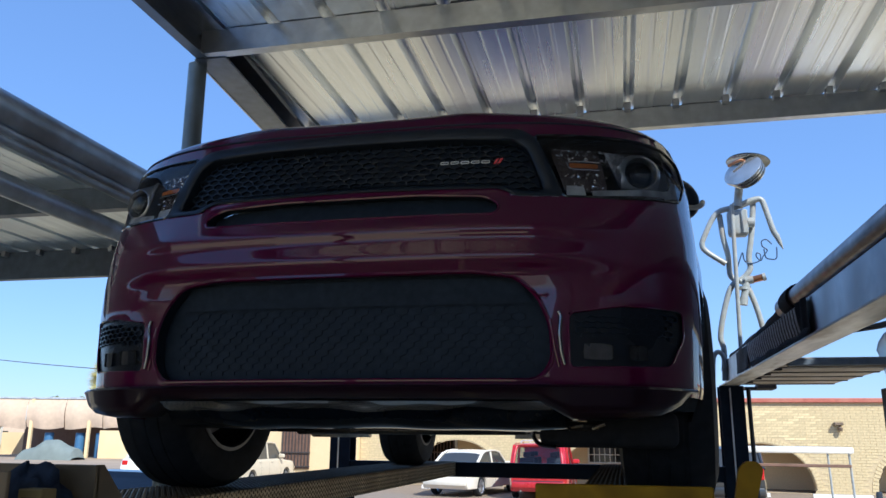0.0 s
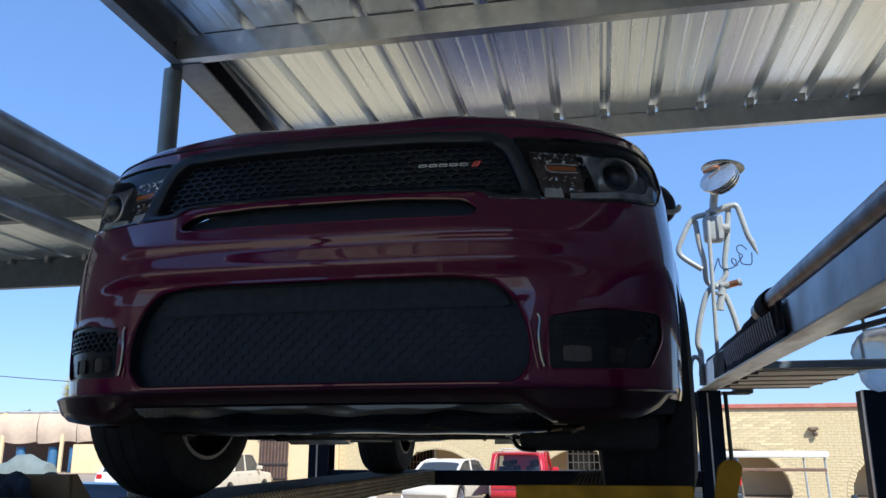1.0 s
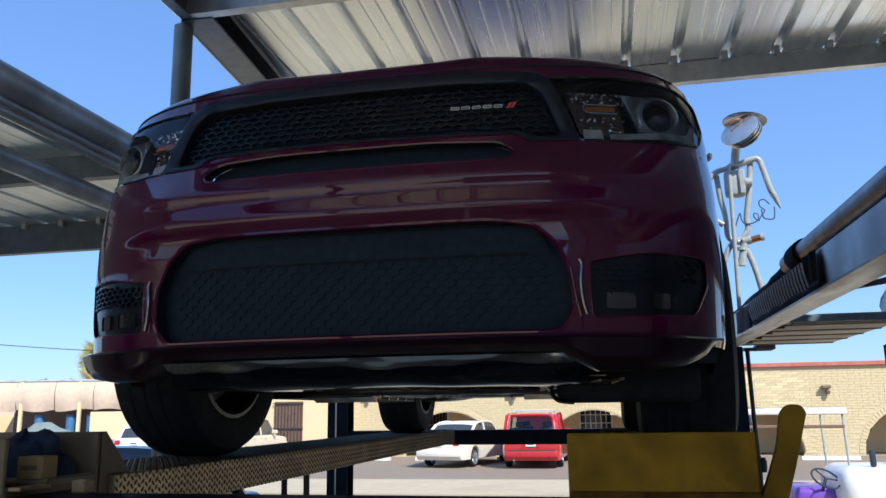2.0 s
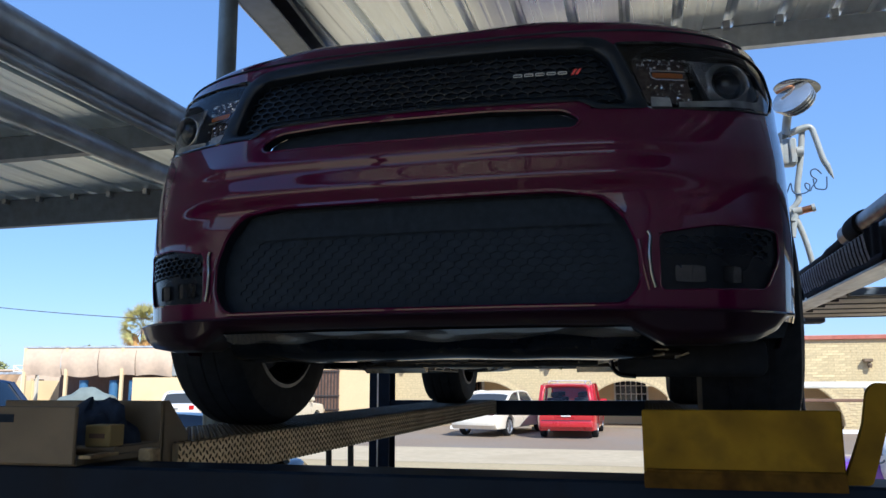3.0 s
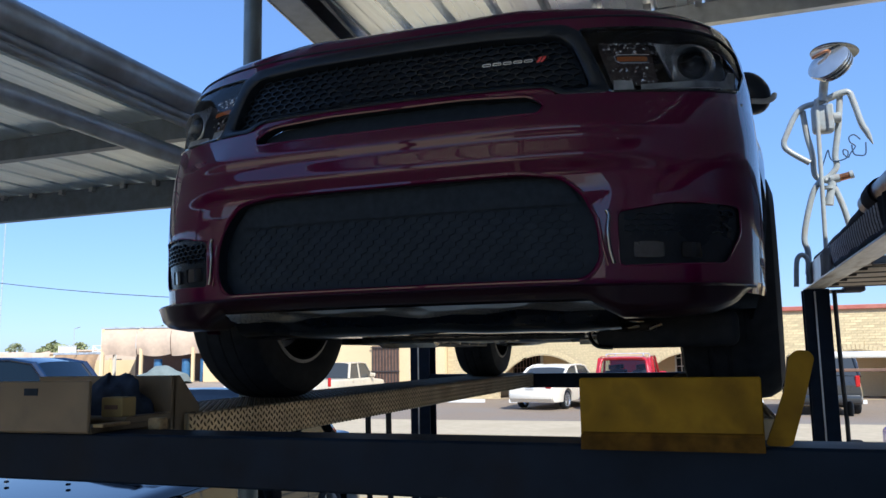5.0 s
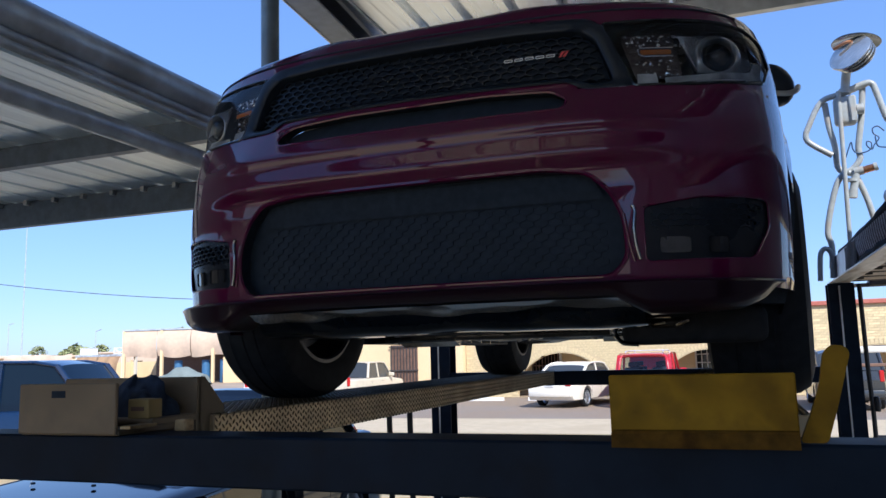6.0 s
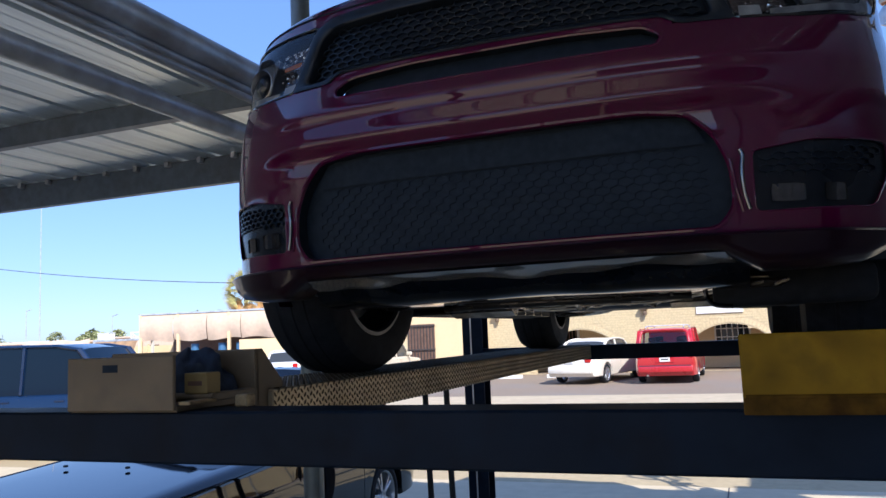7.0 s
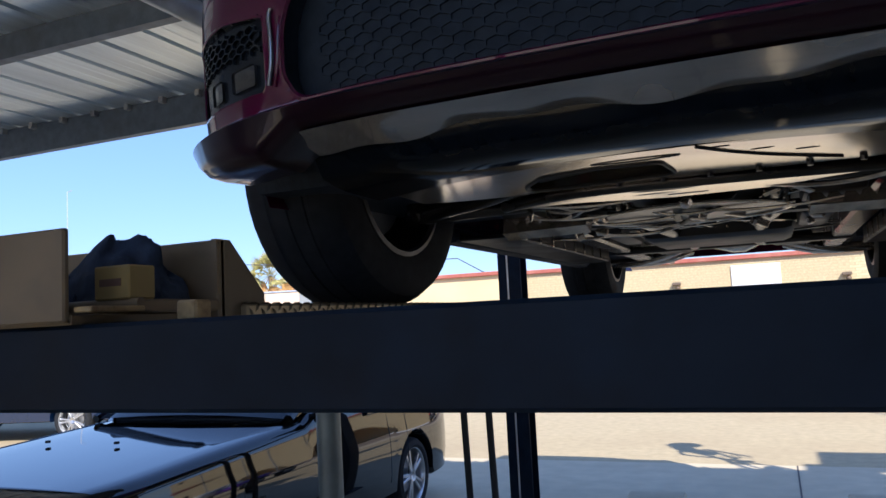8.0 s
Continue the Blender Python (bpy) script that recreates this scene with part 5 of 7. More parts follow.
    bm = cover(mk(), hole, lambda x, y: Vector((x, y, 0.237)), 0.02)
    part("beam_slot", bm, UNDER_DARK, cross)
    part("beam_bar", tube(mk(), smooth_path([(-0.42, 0.76, 0.235), (-0.2, 0.655, 0.238), (0.15, 0.675, 0.238), (0.45, 0.73, 0.24)]), 0.016, 10), UNDER_STEEL, cross, smooth=True)
    # dark oval shield with a bright rim
    oval = [(-0.02 + 0.30 * math.cos(q), 1.42 + 0.26 * math.sin(q)) for q in np.linspace(0, 2 * math.pi, 40, endpoint=False)]
    bm = cover(mk(), oval, lambda x, y: Vector((x, y, 0.25)), 0.05)
    shield = part("oval_shield", bm, POCKET, c, smooth=40)
    part("shield_rim", tube(mk(), [Vector((x, y, 0.248)) for x, y in oval], 0.006, 6, closed=True), UNDER_ALU, shield, smooth=True)
    # notched brackets
    for s in (1, -1):
        outline = [(0.0, 0.0), (0.30, 0.0), (0.30, 0.05)]
        for k in range(6):
            outline += [(0.285 - 0.045 * k, 0.05), (0.27 - 0.045 * k, 0.022), (0.255 - 0.045 * k, 0.05)]
        outline.append((0.0, 0.05))
        part("notched_bracket", prism(mk(), outline, 0.05, Matrix.Translation((s * 0.48 - 0.15, 1.36, 0.232)) @ pose(0, 0, 0, -25, 0, 8 * s)), UNDER_ALU, c)
    rng = random.Random(21)
    for k in range(34):
        x, y = rng.uniform(-0.55, 0.55), rng.uniform(0.98, 2.1)
        w, d = rng.uniform(0.004, 0.013), rng.uniform(0.01, 0.035)
        part("clip", box(mk(), -w, w, -d, d, -0.008, 0.02, 0.004, Matrix.Translation((x, y, rng.uniform(0.235, 0.28))) @ pose(0, 0, 0, rng.uniform(-30, 30), rng.uniform(-30, 30), rng.uniform(0, 180))), UNDER_ALU, c)
    # folded edges of the shields, lying crosswise
    rng = random.Random(33)
    for k in range(22):
        x, y, w = rng.uniform(-0.5, 0.42), 0.70 + 0.062 * k + rng.uniform(-0.02, 0.02), rng.uniform(0.07, 0.22)
        z, bend = rng.uniform(0.238, 0.254), rng.uniform(-0.05, 0.05)
        run = smooth_path([(x - w, y + bend, z + 0.012), (x - w * 0.3, y, z), (x + w * 0.4, y - bend * 0.3, z + 0.002), (x + w, y + bend * 0.8, z + 0.014)])
        part("folded_edge", tube(mk(), run, rng.uniform(0.003, 0.007), 6), UNDER_ALU, c, smooth=True)
    # subframe and arms
    for y, z in ((1.16, 0.29),):
        part("crossmember", box(mk(), -0.56, 0.56, y - 0.05, y + 0.05, z, z + 0.06, 0.015, seg=2), UNDER_STEEL, c, smooth=30)
    for s in (1, -1):
        bm = mk()
        tube(bm, smooth_path([(s * 0.34, 0.75, 0.30), (s * 0.5, 0.84, 0.28), (s * 0.80, 1.0, 0.27)]), 0.028, 10)
        tube(bm, smooth_path([(s * 0.34, 1.16, 0.30), (s * 0.52, 1.06, 0.28), (s * 0.80, 1.0, 0.27)]), 0.026, 10)
        part("control_arm", bm, UNDER_STEEL, c, smooth=40)
        part("tie_rod", tube(mk(), [(s * 0.25, 0.70, 0.36), (s * 0.72, 0.78, 0.36)], 0.011, 8), UNDER_STEEL, c, smooth=True)
        bm = mk()
        tube(bm, [(s * 0.66, 0.95, 0.33), (s * 0.60, 0.97, 0.86)], 0.035, 12)
        lathe(bm, [(0.06, 0.45), (0.065, 0.5), (0.06, 0.85)], 16, 'Z', Matrix.Translation((s * 0.63, 0.96, 0)))
        part("strut", bm, UNDER_STEEL, c, smooth=30)
        bm = mk()
        box(bm, s * 0.765 - 0.03, s * 0.765 + 0.03, 0.93, 1.07, 0.25, 0.54, 0.02)
        part("knuckle", bm, UNDER_STEEL, c, smooth=30)
        part("half_shaft", tube(mk(), [(s * 0.2, 1.0, 0.42), (s * 0.80, 1.0, 0.41)], [0.02, 0.02], 10), UNDER_STEEL, c, smooth=True)
        part("frame_rail", box(mk(), s * 0.55 - 0.05, s * 0.55 + 0.05, 1.25, 4.6, 0.27, 0.37, 0.012), UNDER_STEEL, c)
        part("side_shield", box(mk(), s * 0.75 - 0.10, s * 0.75 + 0.10, 1.50, 3.35, 0.235, 0.25, 0.006), UNDER_DARK, c)
        bm = mk()
        tube(bm, smooth_path([(s * 0.25, 3.95, 0.34), (s * 0.5, 4.1, 0.28), (s * 0.80, 4.25, 0.27)]), 0.03, 10)
        tube(bm, smooth_path([(s * 0.3, 4.55, 0.34), (s * 0.5, 4.4, 0.28), (s * 0.80, 4.25, 0.27)]), 0.028, 10)
        part("rear_arm", bm, UNDER_ALU, c, smooth=40)
        for k in range(9):
            y = 1.5 + 0.2 * k
            part("shield_rib", box(mk(), s * 0.652 - 0.004, s * 0.652 + 0.004, y, y + 0.016, 0.24, 0.31, 0.002), UNDER_ALU, c)
        part("shield_flange", box(mk(), s * 0.66 - 0.006, s * 0.66 + 0.006, 1.48, 3.36, 0.25, 0.315, 0.003), UNDER_DARK, c)
    # splash box behind the bumper
    bm = box(mk(), 0.525, 0.96, 0.46, 0.58, 0.186, 0.30, 0.03, seg=3)
    part("splash_shield", bm, RUBBER, c, "rounded black plastic splash box", smooth=50)
    part("splash_loop", tube(mk(), smooth_path([(0.55, 0.45, 0.275), (0.515, 0.45, 0.262), (0.508, 0.45, 0.225), (0.53, 0.45, 0.195), (0.58, 0.45, 0.188)]), 0.007, 8), GLOSS_BLACK, c, smooth=True)
    # cut in the splash box with a bright wire and clips in it
    part("splash_cut", box(mk(), 0.555, 0.72, 0.452, 0.462, 0.238, 0.268, 0.012, seg=2), UNDER_DARK, c)
    part("harness_wire", tube(mk(), smooth_path([(0.545, 0.447, 0.300), (0.58, 0.446, 0.276), (0.63, 0.446, 0.270), (0.68, 0.446, 0.268)]), 0.0035, 6), UNDER_ALU, c, smooth=True)
    part("harness_wire", tube(mk(), smooth_path([(0.53, 0.44, 0.292), (0.62, 0.43, 0.301), (0.75, 0.43, 0.302), (0.88, 0.43, 0.300)]), 0.004, 6), UNDER_ALU, c, smooth=True)
    for x, a in ((0.645, -8), (0.715, -20)):
        part("clip", box(mk(), -0.022, 0.022, -0.004, 0.004, -0.006, 0.005, 0.002, Matrix.Translation((x, 0.447, 0.252)) @ pose(0, 0, 0, 30, a, 0)), UNDER_ALU, c)
    # engine, gearbox, pans
    bm = mk()
    box(bm, -0.22, 0.24, 0.75, 1.25, 0.31, 0.62, 0.04, seg=2)
    part("oil_pan", bm, UNDER_DARK, c, smooth=30)
    bm = lathe(mk(), [(0.17, 1.2), (0.19, 1.35), (0.15, 1.7), (0.11, 2.1), (0.09, 2.15), (0.001, 2.16)], 18, 'Y', Matrix.Translation((0.0, 0, 0.43)))
    part("gearbox", bm, UNDER_DARK, c, smooth=40)
    part("prop_shaft", tube(mk(), [(0, 2.15, 0.42), (0, 3.7, 0.40)], 0.045, 14), UNDER_STEEL, c, smooth=True)
    bm = lathe(mk(), [(0.001, -0.16), (0.09, -0.15), (0.13, -0.02), (0.13, 0.05), (0.08, 0.16), (0.001, 0.17)], 16, 'X', Matrix.Translation((0.02, 3.95, 0.40)))
    part("differential", bm, UNDER_ALU, c, smooth=40)
    for s in (1, -1):
        pts = smooth_path([(s * 0.22, 1.15, 0.34), (s * 0.25, 1.7, 0.30), (s * 0.18, 2.3, 0.29), (s * 0.16, 3.2, 0.29), (s * 0.35, 3.7, 0.32), (s * 0.45, 4.5, 0.33), (s * 0.5, 5.05, 0.32)])
        part("exhaust_pipe", tube(mk(), pts, 0.034, 12), UNDER_STEEL, c, smooth=True)
    bm = mk()
    box(bm, -0.32, 0.32, 2.35, 2.95, 0.245, 0.37, 0.05, seg=2)
    part("silencer", bm, UNDER_DARK, c, smooth=30)
    for y in (1.75, 3.3):
        bm = mk()
        box(bm, -0.6, 0.6, y - 0.05, y + 0.05, 0.262, 0.30, 0.012)
        part("crossmember", bm, UNDER_DARK, c)
    # randomly strewn pale tubes that imitate bright glints along underbody edges
    rng = random.Random(9)
    for k in range(22):
        x0, x1 = rng.uniform(-0.55, 0.1), rng.uniform(0.0, 0.55)
        y0 = rng.uniform(1.1, 3.4)
        pts = smooth_path([(x0, y0, 0.30), ((x0 + x1) / 2, y0 + rng.uniform(-0.2, 0.5), 0.285), (x1, y0 + rng.uniform(0.1, 0.9), 0.30)])
        part("bright_edge_line", tube(mk(), pts, rng.uniform(0.003, 0.006), 6), UNDER_ALU, c, smooth=True)
    for x, y, w, d in ((-0.38, 1.45, 0.16, 0.22), (0.40, 1.5, 0.18, 0.26), (0.38, 2.2, 0.12, 0.5), (-0.4, 2.4, 0.10, 0.6), (-0.3, 3.5, 0.2, 0.2), (0.32, 3.45, 0.2, 0.22)):
        bm = mk()
        box(bm, x - w / 2, x + w / 2, y - d / 2, y + d / 2, 0.268, 0.34, 0.02, seg=2)
        part("heat_shield", bm, UNDER_DARK, c, smooth=30)
    part("floor_pan", box(mk(), -0.61, 0.61, 0.30, 5.3, 0.40, 0.44, 0.01), UNDER_DARK, c)


suv()


# ---- the building across the parking strip ----
WALL_Y, WALL_TOP = 33.0, 3.35


def arch_outline(cx, half, spring, top):
    return [(cx - half, 0.0)] + [(cx - half * math.cos(a), spring + (top - spring) * math.sin(a)) for a in np.linspace(0, math.pi, 25)] + [(cx + half, 0.0)]


ARCHES = [-6.7, -0.75, 5.2, 11.15, 17.1]


def arcade():
    w = thing("arcade_building", pose(0, 0, 0), "low cream brick building with arched arcade and red roof edge", "building")
    holes = [arch_outline(cx, 1.92, 0.08, 1.82) for cx in ARCHES]
    front = lambda x, z: Vector((x, WALL_Y, z))
    bm = holed(mk(), list(np.linspace(-10.9, 22, 168)), list(np.linspace(0, WALL_TOP, 24)), holes, front)
    for h in holes:
        rim(bm, h, front, lambda x, z: Vector((x, WALL_Y + 0.3, z)), 0.2)
    wall = part("brick_wall", bm, MORTAR, w)
    part("back_wall", box(mk(), -10.9, 22, WALL_Y + 2.4, WALL_Y + 2.6, 0, WALL_TOP), STUCCO, w)
    part("arcade_ceiling", box(mk(), -10.9, 22, WALL_Y + 0.31, WALL_Y + 2.4, 2.5, 2.6), STUCCO, w)
    part("roof", box(mk(), -20, 22, WALL_Y + 0.2, WALL_Y + 9, WALL_TOP - 0.1, WALL_TOP + 0.02), RED_TRIM, w)
    part("roof_edge", box(mk(), -10.9, 22, WALL_Y - 0.14, WALL_Y + 0.2, WALL_TOP, WALL_TOP + 0.17, 0.02), RED_TRIM, w, "faded red roof edge")
    # stucco wing
    wing = part("stucco_wall", box(mk(), -20, -10.92, WALL_Y - 0.35, WALL_Y + 0.1, 0, WALL_TOP + 0.05), STUCCO, w)
    part("roof_edge", box(mk(), -20, -10.92, WALL_Y - 0.5, WALL_Y + 0.15, WALL_TOP + 0.05, WALL_TOP + 0.22, 0.02), RED_TRIM, w)
    # barred door in the wing
    d = part("barred_door", box(mk(), -14.35, -13.05, WALL_Y - 0.40, WALL_Y - 0.35, 0.55, 2.35, 0.01), BROWN_DOOR, w, "brown door behind an iron grille")
    for k in range(9):
        x = -14.30 + k * 0.15
        part("bar", box(mk(), x - 0.018, x + 0.018, WALL_Y - 0.45, WALL_Y - 0.42, 0.55, 2.33), IRON, d)
    for z in (0.62, 1.2, 2.25):
        part("bar", box(mk(), -14.4, -13.0, WALL_Y - 0.47, WALL_Y - 0.44, z, z + 0.05), IRON, d)
    # window and barred door under the arcade
    f = part("window_frame", box(mk(), -1.42, 0.02, WALL_Y + 2.34, WALL_Y + 2.40, 0.9, 2.05, 0.01), WHITE_PAINT, w)
    part("pane", box(mk(), -1.36, -0.04, WALL_Y + 2.325, WALL_Y + 2.34, 0.96, 1.99), CAR_GLASS, f)
    for k in range(7):
        x = -1.36 + k * 0.22
        part("bar", box(mk(), x - 0.015, x + 0.015, WALL_Y + 2.29, WALL_Y + 2.32, 0.9, 2.05), WHITE_PAINT, f)
    for z in (1.25, 1.6):
        part("bar", box(mk(), -1.42, 0.02, WALL_Y + 2.26, WALL_Y + 2.287, z, z + 0.03), WHITE_PAINT, f)
    d = part("doorway", box(mk(), -8.52, -7.26, WALL_Y + 2.3, WALL_Y + 2.395, 0, 2.15), CAR_GLASS, w, "dark doorway behind an iron grille")
    for k in range(9):
        x = -8.47 + k * 0.145
        part("bar", box(mk(), x - 0.016, x + 0.016, WALL_Y + 2.26, WALL_Y + 2.29, 0, 2.12), BROWN_DOOR, d)
    for z in (0.5, 1.25, 2.0):
        part("bar", box(mk(), -8.5, -7.28, WALL_Y + 2.23, WALL_Y + 2.257, z, z + 0.04), BROWN_DOOR, d)
    part("door_jamb", box(mk(), -7.25, -7.14, WALL_Y + 2.28, WALL_Y + 2.39, 0, 2.2, 0.01), WHITE_PAINT, w)
    # sign panel and wall lamps
    part("sign_board", box(mk(), -1.95, -0.20, WALL_Y - 0.07, WALL_Y - 0.01, 2.24, 3.13, 0.01), WHITE_PAINT, w, "blank white sign board")
    for x in (-10.25, -3.98, 2.0, 8.05):
        bm = mk()
        box(bm, x - 0.16, x + 0.16, WALL_Y - 0.26, WALL_Y - 0.01, 2.50, 2.62, 0.02)
        lathe(bm, [(0.001, 0.0), (0.07, 0.0), (0.10, 0.12), (0.04, 0.2), (0.001, 0.21)], 12, 'Z', Matrix.Translation((x + 0.05, WALL_Y - 0.15, 2.28)))
        part("wall_lamp", bm, BRONZE, w, "bronze flood lamp on the wall")
    return wall


BRICK_WALL = arcade()


# ---- parked cars ----
def car_side(z, half):
    """Half width of a bulging car flank at height z."""
    return half * (1 - 0.055 * ((z - 0.55) / 0.45) ** 2) - (0.006 if z > 0.80 else 0.0)


def car_body(bm, prof, half, arches, radius, opening):
    """A body lofted along y from a side outline [(y, z)], with open wheel arches and rounded shoulders."""
    L = max(p[0] for p in prof)
    tail = max(range(len(prof)), key=lambda i: prof[i][0])
    upper = prof[1:tail + 1]
    lower = [prof[1], prof[0]] + prof[:tail - 1:-1]
    ys = set(np.linspace(0.0, L, 60)) | {p[0] for p in upper} | {0.012, 0.03, L - 0.005, L - 0.015, L - 0.04}
    for c in arches:
        ys |= {c + opening * math.cos(math.pi * k / 16) for k in range(17)}
    rows = []
    for y in sorted(ys):
        zt = float(np.interp(y, [p[0] for p in upper], [p[1] for p in upper]))
        zb = float(np.interp(y, [p[0] for p in lower], [p[1] for p in lower]))
        for c in arches:
            if abs(y - c) < opening:
                zb = max(zb, radius + math.sqrt(opening ** 2 - (y - c) ** 2))
        zb = min(zb, zt - 0.004)
        e = max(0.0, (y - (L - 0.55)) / 0.55, (0.5 - y) / 0.5)
        k = 1 - 0.13 * e * e
        d = min(0.06, 0.3 * (zt - zb))
        ring = [(0.0, zb), (0.55 * half, zb), (car_side(zb, half) - 0.035, zb), (car_side(zb, half), zb + 0.3 * d)]
        z0, z2 = zb + 0.3 * d, zt - d
        z1 = min(max(2 * radius + 0.075, z0), z2)
        for z in [z0 + (z1 - z0) * f for f in (0.35, 0.7, 1.0)] + [z1 + (z2 - z1) * f for f in (0.3, 0.6, 0.85, 1.0)]:
            ring.append((car_side(z, half), z))
        x = ring[-1][0]
        ring += [(x - 0.012, zt - 0.6 * d), (x - 0.035, zt - 0.27 * d), (x - 0.075, zt - 0.07 * d), (x - 0.15, zt), (0.5 * half, zt + 0.006), (0.0, zt + 0.008)]
        ring = ring + [(-px, pz) for px, pz in ring[-2:0:-1]]
        rows.append([bm.verts.new((px * k, y, pz)) for px, pz in ring])
    n = len(rows[0])
    for p, q in zip(rows, rows[1:]):
        for i in range(n):
            bm.faces.new((p[i], p[(i + 1) % n], q[(i + 1) % n], q[i]))
    bm.faces.new(rows[0])
    bm.faces.new(rows[-1])


def parked_car(name, m, label, paint, L=4.7, Wd=1.80, H=1.45, kind="sedan", group="", lift=0.0, pane_mat=None, cowl=0.0):
    """Nose at y = 0 looking towards -y, tail at y = L."""
    c = thing(name, m, label, "car", group)
    hw = Wd / 2
    window = pane_mat or PARKED_GLASS
    r = 0.32 if kind != "van" else 0.34
    fa, ra = 0.19 * L, 0.79 * L
    belt = {"sedan": 0.93, "van": 1.02, "suv": 1.10, "pickup": 1.05}[kind]
    hood = {"sedan": 0.88, "van": 0.98, "suv": 1.08, "pickup": 1.02}[kind]
    belt, hood = belt + lift, hood + lift
    if kind == "sedan":
        low = [(0.06, 0.25), (0.0, 0.45), (0.03, 0.70 + lift * 0.8), (0.22, 0.80 + lift * 0.9), (1.35 + lift * 1.3 + cowl, hood), (1.45 + lift * 1.3 + cowl, belt), (L - 0.95, belt + 0.04), (L - 0.35, belt + 0.03), (L - 0.12, belt - 0.03), (L - 0.01, 0.74), (L, 0.60), (L - 0.02, 0.42), (L - 0.1, 0.25)]
        top = [(1.25 + lift * 1.3 + cowl, belt - 0.03), (1.95 + lift + cowl * 1.6, H - 0.06), (2.3 + cowl * 1.25, H - 0.01), (2.75 + cowl * 0.6, H), (3.2 + cowl * 0.2, H - 0.03), (3.5, H - 0.11), (L - 0.72, belt + 0.02)]
    elif kind == "van":
        low = [(0.06, 0.25), (0.0, 0.45), (0.05, 0.70), (0.25, 0.82), (1.0, hood), (1.1, belt), (L - 0.05, belt), (L, 0.8), (L - 0.02, 0.4), (L - 0.08, 0.25)]
        top = [(0.9, belt - 0.03), (1.75, H - 0.06), (2.3, H), (4.2, H - 0.02), (L - 0.35, H - 0.08), (L - 0.06, belt)]
    elif kind == "suv":
        low = [(0.06, 0.30), (0.0, 0.5), (0.04, 0.85), (0.2, 0.98), (1.25, hood), (1.35, belt), (L - 0.05, belt), (L, 0.85), (L - 0.02, 0.45), (L - 0.08, 0.3)]
        top = [(1.2, belt - 0.03), (1.9, H - 0.06), (2.4, H), (3.6, H - 0.02), (4.0, H - 0.09), (L - 0.10, belt)]
    else:
        low = [(0.06, 0.30), (0.0, 0.5), (0.04, 0.82), (0.15, 0.92), (1.25, hood), (1.35, belt), (L - 0.03, belt), (L, 0.7), (L - 0.02, 0.45), (L - 0.08, 0.35)]
        top = [(1.2, belt - 0.03), (1.8, H - 0.04), (2.2, H), (3.25, H - 0.02), (3.5, belt)]
    # lower body with wheel openings
    bm = mk()
    car_body(bm, low, hw, (fa, ra), r, r + 0.05)
    body = part("body", bm, paint, c, smooth=38)
    # dark liners inside the arches
    for s in (1, -1):
        for y in (fa, ra):
            part("wheel_arch", box(mk(), s * (hw - 0.27) - 0.01, s * (hw - 0.27) + 0.01, y - r - 0.03, y + r + 0.03, 0.24, r * 2 + 0.03), BLACK_PLASTIC, c)
    # greenhouse: tapered, with glass bands and painted roof
    tw = hw - (0.20 if kind in ("sedan", "pickup", "van") else 0.14)
    ys, zs = [p[0] for p in top], [p[1] for p in top]
    roofm = mk()
    k = len(top)
    zr = max(zs)
    for i in range(k - 1):
        (ya, za), (yb, zb) = top[i], top[i + 1]
        glassy = min(za, zb) < belt + 0.1
        pane = mk() if glassy else None
        tgt = pane if glassy else roofm
        pa, pb = [], []
        for y, z, lst in ((ya, za, pa), (yb, zb, pb)):
            f = max(0, (z - belt) / (H - belt))
            w = (hw - 0.12) * (1 - f) + tw * f
            lst += [tgt.verts.new((w * t, y, z + 0.03 * (1 - t * t) - (0.045 * t ** 8 if z > belt + 0.1 else 0))) for t in (-1, -0.9, -0.75, -0.4, 0, 0.4, 0.75, 0.9, 1)]
        for j in range(8):
            tgt.faces.new((pa[j], pa[j + 1], pb[j + 1], pb[j]))
        if glassy:
            part("windscreen" if i < k / 2 - 1 else "rear_window", pane, window, c, smooth=50)
    part("roof", roofm, paint, c, smooth=50)
    for s in (1, -1):
        gm = mk()
        lo_ = [gm.verts.new((s * (hw - 0.12), y, belt - 0.03)) for y, z in top]
        hi_ = []
        for y, z in top:
            f = max(0, (z - belt) / (H - belt))
            hi_.append(gm.verts.new((s * ((hw - 0.12) * (1 - f) + tw * f), y, max(z, belt))))
        for i in range(k - 1):
            gm.faces.new((lo_[i], lo_[i + 1], hi_[i + 1], hi_[i]))
        part("side_glass", gm, window, c)
        def slab(y0, z0, y1, z1, w_):
            f0, f1 = max(0, (z0 - belt) / (H - belt)), max(0, (z1 - belt) / (H - belt))
            a = Vector((s * ((hw - 0.11) * (1 - f0) + (tw + 0.01) * f0), y0, z0))
            b = Vector((s * ((hw - 0.11) * (1 - f1) + (tw + 0.01) * f1), y1, z1))
            return tube(mk(), [a, b], w_, 6)
        part("pillar", slab(top[0][0], top[0][1], top[1][0], top[1][1], 0.035), paint, c)
        mid = (top[1][0] + top[-2][0]) / 2
        part("pillar", slab(mid, belt, mid + 0.05, H - 0.03, 0.04), paint, c)
        part("pillar", slab(top[-1][0], top[-1][1], top[-2][0], top[-2][1], 0.05), paint, c)
        for i in range(1, k - 2):
            part("roof_rail", slab(top[i][0], top[i][1], top[i + 1][0], top[i + 1][1], 0.03), paint, c)
